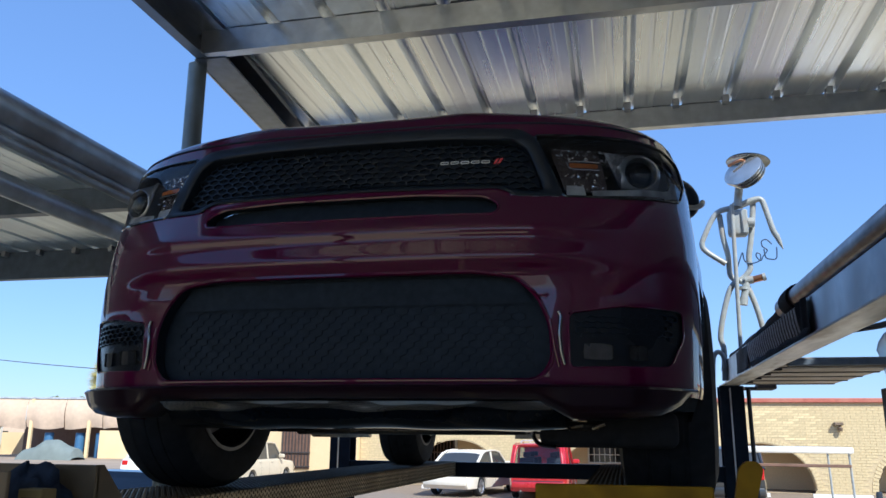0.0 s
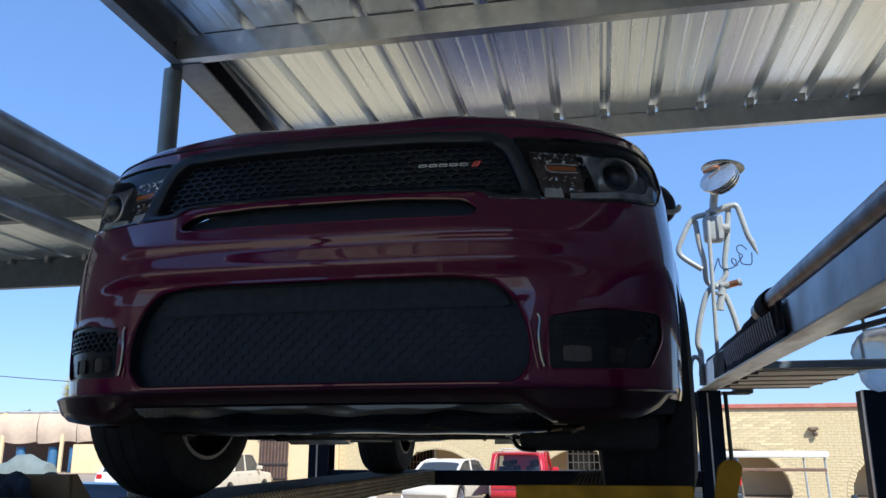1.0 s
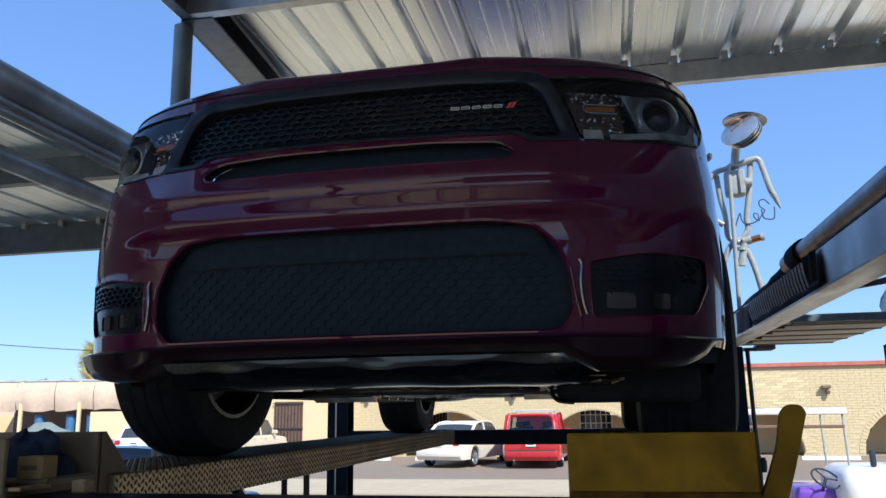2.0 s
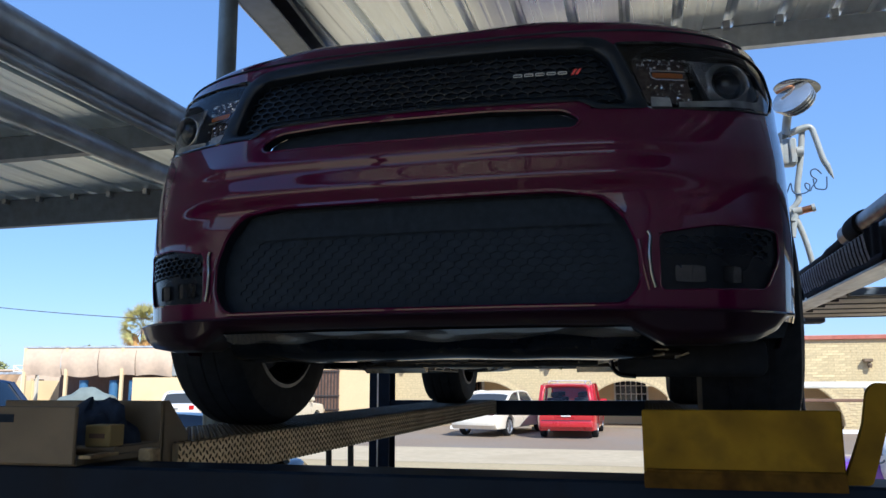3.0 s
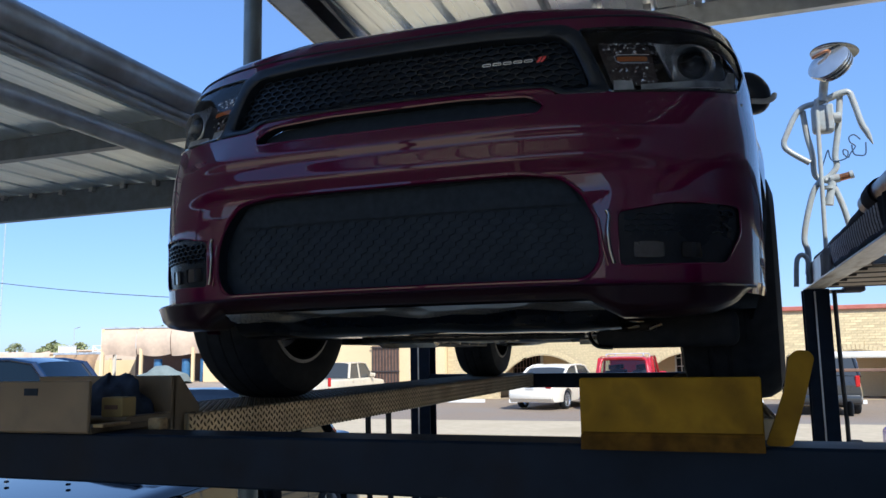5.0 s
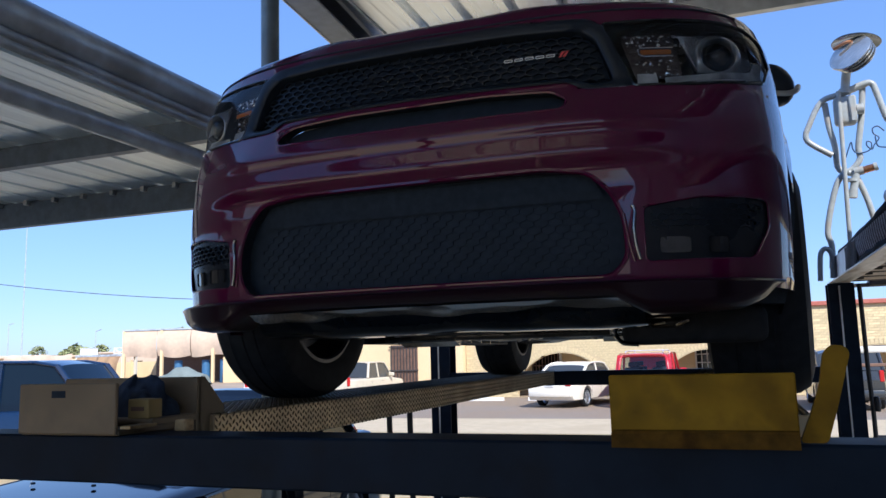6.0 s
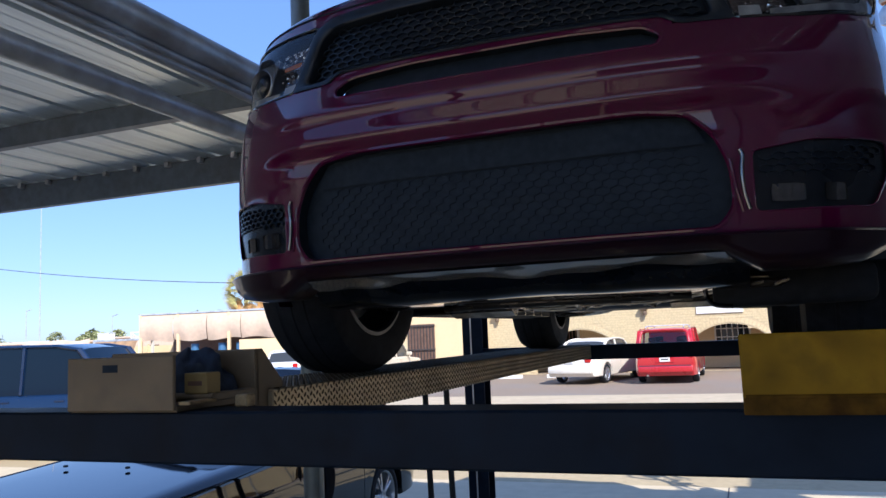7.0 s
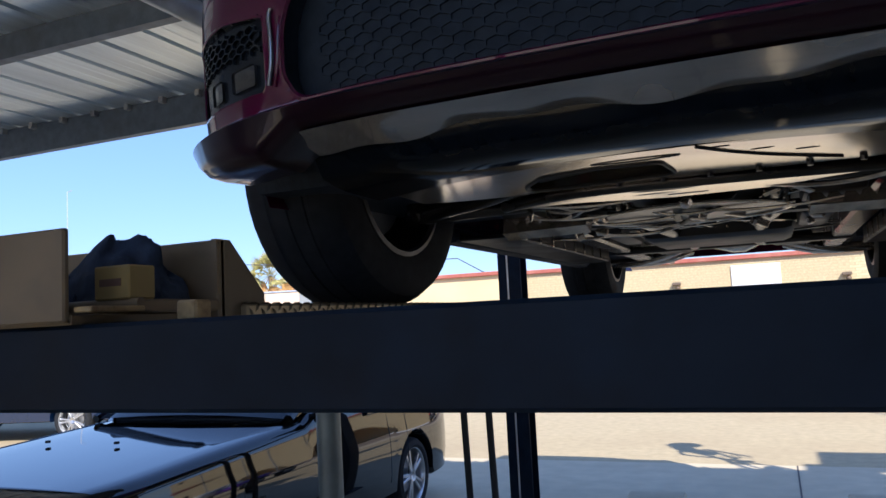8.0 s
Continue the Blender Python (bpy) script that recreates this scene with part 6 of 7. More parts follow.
        # lamps
        part("tail_lamp", box(mk(), min(s * (hw - 0.15), s * (hw - 0.36)), max(s * (hw - 0.15), s * (hw - 0.36)), L - 0.08, L + 0.012, 0.72, 0.90, 0.02) if kind == "sedan" else box(mk(), min(s * (hw - 0.12), s * (hw - 0.24)), max(s * (hw - 0.12), s * (hw - 0.24)), L - 0.06, L + 0.014, 0.80, 1.12, 0.02), RED_LENS, c)
        part("headlamp", box(mk(), min(s * (hw - 0.06), s * (hw - 0.42)), max(s * (hw - 0.06), s * (hw - 0.42)), -0.005, 0.2, 0.60, 0.72, 0.03), ALLOY, c)
        part("door_mirror", box(mk(), min(s * (hw - 0.08), s * (hw + 0.16)), max(s * (hw - 0.08), s * (hw + 0.16)), top[0][0] + 0.35, top[0][0] + 0.45, belt + 0.02, belt + 0.17, 0.03), paint, c)
        hx = car_side(belt - 0.115, hw)
        for y in (mid - 0.35, mid + 0.65):
            part("door_handle", box(mk(), min(s * (hx - 0.008), s * (hx + 0.025)), max(s * (hx - 0.008), s * (hx + 0.025)), y, y + 0.18, belt - 0.13, belt - 0.10, 0.008), paint, c)
        for y in (top[0][0] + 0.3, mid, top[-2][0] - 0.02):
            part("door_gap", tube(mk(), [(s * (car_side(z, hw) - 0.002), y, z) for z in (0.36, 0.45, 0.55, 0.65, 0.75, belt - 0.07)], 0.004, 5), BLACK_PLASTIC, c)
        for y in (fa, ra):
            wheel(c, Matrix.Translation((s * (hw - 0.125), y, r)) @ (pose(0, 0, 0, 20, 0, 0) if s > 0 else pose(0, 0, 0, 0, 0, 180)), r, 0.21, ALLOY, q=0.73)
    part("bumper", box(mk(), -hw + 0.13, hw - 0.13, L - 0.05, L + 0.05, 0.36, 0.58, 0.04, seg=2), paint, c, smooth=40)
    part("bumper", box(mk(), -hw + 0.06, hw - 0.06, -0.05, 0.1, 0.30, 0.50, 0.04, seg=2), paint, c, smooth=40)
    part("grille", box(mk(), -0.4, 0.4, -0.02, 0.06, 0.52, 0.68, 0.02), BLACK_PLASTIC, c)
    pl = part("number_plate", box(mk(), -0.16, 0.16, L + 0.012, L + 0.03 if kind != "sedan" else L + 0.02, 0.70, 0.84, 0.004), WHITE_PAINT, c)
    part("plate_bar", box(mk(), -0.11, 0.11, L + 0.03, L + 0.033, 0.75, 0.79), GREY_PAINT, pl)
    return c


def at(x, y, rz=0.0, z=0.0):
    """Places a car by the middle of its tail, which looks towards -y."""
    return pose(x, y, z, 0, 0, rz + 180)


van = parked_car("minivan", at(-2.62, 26.1, 0) @ pose(0, -5.1, 0), "red minivan parked nose-in, seen from behind", RED_PAINT, 5.1, 1.95, 1.76, "van", group="parked cars", pane_mat=TINTED)
for x, y in ((-0.45, 4.1), (0.45, 4.1), (-0.42, 3.0), (0.42, 3.0), (-0.42, 1.9), (0.42, 1.9)):
    seat = part("seat", box(mk(), x - 0.24, x + 0.24, y, y + 0.12, 1.0, 1.28, 0.04, seg=2), BLACK_PLASTIC, van, smooth=40)
    part("headrest", box(mk(), x - 0.12, x + 0.12, y + 0.01, y + 0.10, 1.30, 1.46, 0.03, seg=2), BLACK_PLASTIC, seat, smooth=40)
for s in (-1, 1):
    part("roof_rack", tube(mk(), smooth_path([(s * 0.60, 1.8, 1.75), (s * 0.60, 1.95, 1.82), (s * 0.60, 4.2, 1.82), (s * 0.60, 4.4, 1.74)]), 0.02, 8), OLD_GALV, van, smooth=True)
part("hatch_frame", tube(mk(), smooth_path([(-0.80, 5.05, 1.04), (-0.755, 4.93, 1.40), (-0.71, 4.80, 1.61), (-0.58, 4.765, 1.665), (0, 4.76, 1.685), (0.58, 4.765, 1.665), (0.71, 4.80, 1.61), (0.755, 4.93, 1.40), (0.80, 5.05, 1.04)]), 0.05, 10), RED_PAINT, van, smooth=True)
part("rear_spoiler", box(mk(), -0.62, 0.62, 4.74, 4.88, 1.68, 1.72, 0.015, seg=2), RED_PAINT, van, smooth=40)
part("roof_bar", tube(mk(), [(-0.60, 3.9, 1.835), (0.60, 3.9, 1.835)], 0.016, 8), OLD_GALV, van, smooth=True)
part("rear_wiper", tube(mk(), [(-0.05, 5.06, 1.05), (0.38, 5.03, 1.11)], 0.010, 6), BLACK_PLASTIC, van)
part("bumper_step", box(mk(), -0.80, 0.80, 5.06, 5.15, 0.56, 0.585, 0.008), BLACK_PLASTIC, van)
part("plate_recess", box(mk(), -0.30, 0.30, 5.085, 5.105, 0.66, 0.90, 0.01), RED_PAINT, van)
part("body_crease", box(mk(), -0.86, 0.86, 5.085, 5.11, 0.93, 0.955, 0.008), RED_PAINT, van)
part("exhaust_tip", tube(mk(), [(0.55, 5.0, 0.28), (0.55, 5.14, 0.27)], 0.03, 10), CHROME, van, smooth=True)
parked_car("coupe", at(-5.75, 26.4, -14) @ pose(0, -4.9, 0), "cream white sedan with grey rear glass parked nose-in", CREAM_PAINT, 4.9, 1.85, 1.48, "sedan", group="parked cars")
parked_car("pickup_truck", at(-13.95, 26.3, 0) @ pose(0, -5.0, 0), "cream white pickup truck parked nose-in near the stucco wing", TAN_PAINT, 5.0, 1.75, 1.65, "pickup", group="parked cars")
black_sedan = parked_car("sedan", pose(-4.29, 3.58, 0, 0, 0, 1.0), "glossy black sedan with silver alloy wheels parked beside the lift", BLACK_PAINT, 4.6, 1.88, 1.56, "sedan", lift=0.13, pane_mat=CAR_GLASS, cowl=0.45)
for s in (-0.45, 0.11):
    part("washer_nozzle", box(mk(), s - 0.014, s + 0.014, 1.10, 1.125, 0.985, 1.000, 0.003), BLACK_PLASTIC, black_sedan)
for s in (-0.24, 0.24):
    part("wiper", tube(mk(), smooth_path([(s - 0.45, 1.98, 1.03), (s, 2.01, 1.05), (s + 0.35, 2.04, 1.06)]), 0.010, 6), BLACK_PLASTIC, black_sedan)
part("cowl", box(mk(), -0.72, 0.72, 1.94, 2.05, 1.005, 1.030, 0.01), BLACK_PLASTIC, black_sedan)
parked_car("blue_suv", pose(-14.85, 10.35, 0, 0, 0, -75), "blue sport utility car reflecting the sky", BLUE_PAINT, 4.7, 1.90, 1.93, "suv", pane_mat=NAVY_GLASS)
parked_car("white_sedan", at(-18.6, 28.8, 18) @ pose(0, -4.6, 0), "white sedan seen from behind, red tail lamps", WHITE_PAINT, 4.6, 1.78, 1.45, "sedan", group="parked cars")
parked_car("dark_suv", at(3.22, 25.0, 0) @ pose(0, -4.7, 0), "dark grey sport utility car parked nose-in", GREY_PAINT, 4.7, 1.85, 1.72, "suv", group="parked cars")


# ---- pipe figure on the rack ----
def pipe_figure():
    bm = mk()
    Y = 7.35

    def t(pts, r, y=Y, n=5, seg=12):
        tube(bm, smooth_path([(x, y, z) for x, z in pts], n), r, seg)
    t([(1.39, 4.03), (1.184, 3.96), (1.008, 3.91), (0.889, 3.70), (0.864, 3.61), (0.908, 3.545), (1.055, 3.435)], 0.025)
    t([(1.20, 3.965), (1.321, 4.015), (1.396, 4.014), (1.427, 3.925), (1.472, 3.735), (1.503, 3.665)], 0.026, Y - 0.01)
    tube(bm, [(1.497, Y - 0.01, 3.68), (1.522, Y - 0.01, 3.61), (1.545, Y - 0.01, 3.545)], [0.027, 0.020, 0.003], 10)
    t([(1.034, 3.90), (1.053, 3.684), (1.084, 3.51), (1.089, 3.34), (1.142, 3.283)], 0.025, Y + 0.03)
    t([(1.332, 4.0), (1.303, 3.746), (1.259, 3.495), (1.262, 3.39), (1.20, 3.311), (1.142, 3.283)], 0.026, Y + 0.03)
    t([(1.142, 3.283), (1.07, 3.194), (1.0, 2.968), (0.965, 2.78), (0.985, 2.66), (0.975, 2.40)], 0.025)
    t([(1.160, 3.275), (1.214, 3.236), (1.277, 3.055), (1.32, 2.85), (1.36, 2.60), (1.38, 2.40)], 0.025)
    t([(1.136, 3.97), (1.129, 3.379), (1.112, 2.40)], 0.0185, Y - 0.05)
    t([(0.968, 2.48), (0.976, 2.59), (0.950, 2.64), (0.915, 2.64), (0.888, 2.58), (0.873, 2.38)], 0.021, Y - 0.02)
    box(bm, 1.095, 1.268, Y - 0.05, Y + 0.06, 3.68, 3.93, 0.035, seg=3)
    box(bm, 1.205, 1.262, Y - 0.075, Y - 0.045, 3.69, 3.92, 0.012)
    tube(bm, [(1.26, Y - 0.03, 3.80), (1.315, Y - 0.03, 3.80)], 0.045, 14)
    tube(bm, [(1.215, Y - 0.02, 3.26), (1.178, Y - 0.03, 3.10)], 0.032, 12)
    tube(bm, [(1.178, Y - 0.03, 3.115), (1.169, Y - 0.03, 3.055)], 0.038, 14)
    tube(bm, [(1.20, Y - 0.02, 3.272), (1.27, Y - 0.03, 3.28)], 0.036, 12)
    tube(bm, [(1.345, Y - 0.05, 3.293), (1.372, Y - 0.055, 3.299)], [0.036, 0.034], 12)
    tube(bm, [(1.186, Y - 0.03, 3.215), (1.183, Y - 0.03, 3.19)], 0.040, 14)
    tube(bm, [(1.190, Y, 3.955), (1.196, Y, 3.99)], 0.050, 14)
    tube(bm, smooth_path([(1.196, Y, 3.97), (1.205, Y - 0.01, 4.06), (1.222, Y - 0.10, 4.20)]), 0.036, 14)
    nface = len(bm.faces)
    # dished head and round hat
    m = Matrix.Translation((1.225, Y - 0.17, 4.262)) @ Vector((-0.55, -0.66, 0.50)).to_track_quat("Z", "Y").to_matrix().to_4x4() @ Matrix.Diagonal((1.08, 1.08, 1.0, 1.0))
    lathe(bm, [(0.002, 0.014), (0.06, 0.012), (0.12, 0.004), (0.160, -0.012), (0.164, -0.020), (0.15, -0.026), (0.002, -0.02)], 36, 'Z', m)
    for k in range(1, 4):
        m2 = m @ Matrix.Translation((0.010 * k, -0.004 * k, -0.030 * k))
        lathe(bm, [(0.002, -0.012), (0.10, -0.012), (0.158 - 0.010 * k, -0.002), (0.168 - 0.010 * k, 0.006), (0.170 - 0.010 * k, -0.004), (0.150 - 0.010 * k, -0.02), (0.002, -0.03)], 36, 'Z', m2)
    nhead = len(bm.faces)
    m = Matrix.Translation((1.315, Y, 4.385)) @ pose(0, 0, 0, -6, 7, 0) @ Matrix.Diagonal((0.93, 0.93, 1.0, 1.0))
    lathe(bm, [(0.002, 0.045), (0.08, 0.042), (0.15, 0.026), (0.20, 0.004), (0.206, -0.004), (0.198, -0.010), (0.15, 0.006), (0.08, 0.024), (0.002, 0.026)], 36, 'Z', m)
    nmetal = len(bm.faces)
    tube(bm, [(1.265, Y - 0.03, 3.278), (1.345, Y - 0.05, 3.293)], 0.030, 12)
    # copper bar modelled in place of the orange reflection under the hat
    tube(bm, smooth_path([(1.12, Y - 0.12, 4.315), (1.22, Y - 0.15, 4.35), (1.32, Y - 0.10, 4.365)]), 0.014, 8)
    ncop = len(bm.faces)
    tube(bm, smooth_path([(1.150, Y, 3.40), (1.176, Y, 3.47), (1.203, Y, 3.533), (1.212, Y, 3.47), (1.240, Y, 3.435), (1.300, Y, 3.436), (1.345, Y, 3.46), (1.352, Y, 3.51), (1.322, Y, 3.525), (1.318, Y, 3.49), (1.352, Y, 3.455), (1.372, Y, 3.49), (1.412, Y, 3.545), (1.375, Y, 3.585), (1.372, Y, 3.63), (1.412, Y, 3.645), (1.455, Y, 3.60)], 6), 0.006, 6)
    tube(bm, smooth_path([(1.385, Y, 3.56), (1.395, Y, 3.485), (1.43, Y, 3.465), (1.483, Y, 3.471), (1.493, Y, 3.572)], 6), 0.006, 6)
    bm.faces.ensure_lookup_table()
    for i, f in enumerate(bm.faces):
        f.material_index = 0 if i < nface else 1 if i < nhead else 4 if i < nmetal else 2 if i < ncop else 3
    ob = part("pipe_sculpture", bm, [WHITE_PIPE, DISH, COPPER, WIRE_BLUE, HAT], None, smooth=40)
    tagged(ob, "abstract sculpture of bent white pipes with round metal discs", "sculpture")


pipe_figure()


# ---- golf cart and things beyond the rack ----
def golf_cart():
    c = thing("golf_cart", pose(2.85, 12.6, 0, 0, 0, 0), "golf cart with white roof, purple body and steering wheel", "golf cart")
    part("roof", box(mk(), -1.16, 0.42, -0.1, 1.3, 1.73, 1.82, 0.03, seg=2), WHITE_PAINT, c, smooth=40)
    for x, y in ((-1.08, 1.2), (0.36, -0.04), (0.36, 1.2), (-1.08, -0.04)):
        part("roof_post", tube(mk(), smooth_path([(x * 1.08, y, 0.42), (x * 1.04, y, 1.2), (x, y, 1.75)]), 0.016, 8), WHITE_PIPE, c, smooth=True)
    part("roof_rail", box(mk(), -1.10, 0.36, -0.12, -0.08, 1.54, 1.585, 0.008), BROWN_DOOR, c)
    part("floor", box(mk(), -0.95, 0.5, -0.1, 1.4, 0.36, 0.41, 0.01), BLACK_PLASTIC, c)
    part("body", box(mk(), -0.38, 0.40, -0.1, 0.9, 0.40, 0.72, 0.08, seg=3), PURPLE, c, smooth=40)
    part("cowl", box(mk(), 0.15, 1.5, -0.5, 0.9, 0.40, 1.02, 0.22, seg=3), WHITE_PAINT, c, smooth=40)
    m = Matrix.Translation((0.0, -0.25, 0.86)) @ pose(0, 0, 0, 35, 20, 0)
    bm = mk()
    tube(bm, [m @ Vector((0.19 * math.cos(a), 0.19 * math.sin(a), 0)) for a in np.linspace(0, 2 * math.pi, 32, endpoint=False)], 0.014, 8, closed=True)
    for a in (0.3, 2.4, 4.5):
        tube(bm, [m @ Vector((0, 0, 0)), m @ Vector((0.19 * math.cos(a), 0.19 * math.sin(a), 0))], 0.010, 6)
    tube(bm, [m @ Vector((0, 0, 0)), m @ Vector((0.1, 0.1, -0.5))], 0.02, 8)
    part("steering_wheel", bm, BLACK_PLASTIC, c, smooth=40)
    part("mirror", box(mk(), -0.04, 0.04, -0.03, 0.03, -0.12, 0.10, 0.025, Matrix.Translation((0.62, -0.3, 1.14)), seg=2), BLACK_PLASTIC, c, smooth=40)
    for s in (-0.75, 1.2):
        for y in (-0.2, 0.8):
            wheel(c, Matrix.Translation((s, y, 0.26)) @ (pose(0, 0, 0) if s > 0 else pose(0, 0, 0, 0, 0, 180)), 0.26, 0.2, ALLOY)


golf_cart()

bm = mk()
lathe(bm, [(0.002, 0.30), (0.05, 0.297), (0.09, 0.28), (0.125, 0.245), (0.15, 0.20), (0.163, 0.14), (0.167, 0.08), (0.16, 0.02), (0.14, -0.035), (0.11, -0.075), (0.06, -0.097), (0.002, -0.10)], 48)
for v in bm.verts:
    v.co += Vector((noise.noise(v.co * 7), noise.noise(v.co * 7 + Vector((7, 0, 0))), noise.noise(v.co * 7 + Vector((0, 3, 0))))) * 0.030 + v.co.normalized() * 0.012 * noise.noise(v.co * 22)
tagged(part("plastic_bag", bm, POLY, None, smooth=True, m=pose(1.95, 5.75, 2.33) @ Matrix.Diagonal((1.15, 1.15, 1.05, 1))), "crumpled clear plastic bag tied over the rack end", "bag")
c = thing("steel_post", pose(1.90, 6.0, 0), "dark blue steel post with bright edge beside the rack", "post")
part("shaft", box(mk(), -0.07, 0.20, -0.09, 0.09, 0.0, 2.25, 0.004), BLUE_STEEL, c)
part("edge_strip", box(mk(), -0.078, -0.071, -0.09, -0.05, 0.02, 2.25), RACK_ALU, c)
part("base_plate", box(mk(), -0.16, 0.29, -0.18, 0.18, 0.0, 0.015), BLUE_STEEL, c)

# out-of-view panel, added only to throw its shadow onto the yard
c = thing("pole_awning", pose(4.3, 6.0, 0), "unseen slatted panel on a pole, added to cast the yard shadow", "awning")
part("pole", tube(mk(), [(3.2, 0, 0), (3.2, 0, 5.0)], 0.045, 12), OLD_GALV, c, smooth=True)
part("arm", box(mk(), -1.15, 3.23, -0.03, 0.03, 4.94, 4.99), OLD_GALV, c)
for k in range(11):
    part("slat", box(mk(), -1.15, 1.2, -0.55 + 0.1 * k, -0.455 + 0.1 * k, 4.99, 5.005), DARK_FRAME, c)

# concrete wheel stops along the arcade and blocks in the yard
proto = thing("parking_stop", pose(0.8, 30.6, 0), "white painted concrete parking stop", "parking stop", "parking stops")
part("bar", prism(mk(), [(-0.08, 0), (0.08, 0), (0.06, 0.13), (-0.06, 0.13)], 1.9, pose(-0.95, 0, 0, 0, 0, -90)), WHITE_PAINT, proto)
for x in (-9.5, -6.6, -3.4, 4.1, 7.4):
    copy_thing(proto, pose(x, 30.6, 0))
proto = thing("concrete_block", pose(-1.45, 7.35, 0, 0, 0, 4), "pale rough concrete block lying in the yard", "block", "yard blocks")
part("body", box(mk(), -0.22, 0.22, -0.16, 0.16, 0, 0.2, 0.015), CONCRETE, proto)
copy_thing(proto, pose(0.10, 7.5, 0, 0, 0, -3))


# ---- far left: shade structure, palms, poles, low houses ----
def shade_structure():
    c = thing("shade_structure", pose(-43.0, 58, 0, 0, 0, 12), "tan canvas shade structure with yellow posts and low wall", "shed")
    for k in range(4):
        def cloth(u, v, k=k):
            return Vector((-8.2 + k * 3.2 + u * 3.18, -0.25 * math.sin(v * 3.1) + 0.10 * math.sin(u * 9 + k) * (1 - v), 2.35 + v * 2.35 + 0.10 * math.sin(u * 5 + 2 * k) * (1 - v)))
        part("canvas", grid(mk(), 14, 8, cloth), CANVAS, c, smooth=True)
    part("corrugated_panel", grid(mk(), 192, 1, lambda u, v: Vector((4.6 + 3.9 * u, -0.25 + 0.05 * math.sin(u * 151), 2.35 + 2.35 * v))), WHITE_PIPE, c, smooth=True)
    part("roof_beam", box(mk(), -8.4, 8.6, -0.1, 6.0, 4.72, 4.85), OLD_GALV, c)
    for x in (-8.2, -4.6, 0.2, 4.6, 8.4):
        part("post", box(mk(), x - 0.12, x + 0.12, -0.1, 0.15, 0, 4.7), STUCCO, c)
    part("low_wall", box(mk(), 1.6, 9.5, -1.0, -0.8, 0, 2.2), STUCCO, c)
    part("back_wall", box(mk(), -8.2, 8.4, 5.8, 6.0, 0, 4.7), BROWN_DOOR, c)
    for x in (-3.4, -0.8, 0.9):
        part("barrel", lathe(mk(), [(0.001, 2.0), (0.34, 2.0), (0.36, 1.9), (0.36, 0.0)], 16, 'Z', Matrix.Translation((x, 0.8, 0))), BLUE_PLASTIC, c, smooth=True)
    return c


shade_structure()


def covered_car():
    bm = mk()

    def f(u, v):
        y = (u - 0.5) * 4.6
        a = v * math.pi
        prof = interp(u, [0, 0.05, 0.25, 0.4, 0.62, 0.8, 0.97, 1], [0.2, 0.75, 0.95, 1.45, 1.5, 1.05, 0.85, 0.2])
        return Vector((y, -0.95 * math.cos(a) * (1 - 0.25 * math.sin(a)), max(0.0, prof * math.sin(a) ** 0.55)))
    grid(bm, 30, 14, f)
    tagged(part("covered_car", bm, COVER, None, smooth=True, m=pose(-42.5, 53.5, -0.02, 0, 0, 5)), "car under a pale grey dust cover", "car cover")


covered_car()


def palm(m, h, r=3.0, seed=1):
    c = thing("palm_tree", m, "tall fan palm with green fronds and orange dry skirt", "palm tree", "palms")
    rng = random.Random(seed)
    part("trunk", tube(mk(), smooth_path([(0, 0, 0), (0.1, 0, h * 0.5), (0.05, 0.05, h)]), 0.26, 12), PALM_TRUNK, c, smooth=True)
    green, dry = mk(), mk()
    for k in range(74):
        el = rng.uniform(-1.15, 1.35)
        az = rng.uniform(0, 2 * math.pi)
        bm = dry if el < -0.55 else green
        d = Vector((math.cos(az) * math.cos(el), math.sin(az) * math.cos(el), math.sin(el)))
        L = r * rng.uniform(0.45, 0.6)
        base = Vector((0.05, 0.05, h)) + d * 0.25
        tip = base + d * L
        tube(bm, [base, tip], 0.025, 4)
        side = d.orthogonal().normalized()
        up = d.cross(side)
        ra = rng.uniform(0, math.pi)
        sx = side * math.cos(ra) + up * math.sin(ra)
        for q in range(11):
            a = (q - 5) * 0.23
            dd = (d * math.cos(a) + sx * math.sin(a)).normalized()
            n = dd.cross(sx.cross(d)).normalized() * 0.05
            e = tip + dd * r * rng.uniform(0.38, 0.5) + Vector((0, 0, -0.25 * abs(a)))
            vs = [bm.verts.new(tip - n), bm.verts.new(tip + n), bm.verts.new((tip + e) / 2 + n), bm.verts.new(e), bm.verts.new((tip + e) / 2 - n)]
            bm.faces.new(vs)
    part("crown", green, LEAF, c)
    part("dry_skirt", dry, DRY_LEAF, c, "hanging orange dry fronds")
    return c


palm(pose(-56.6, 80, 0), 8.0, 3.0, 1)
palm(pose(-60.5, 92, 0), 8.4, 3.0, 4)


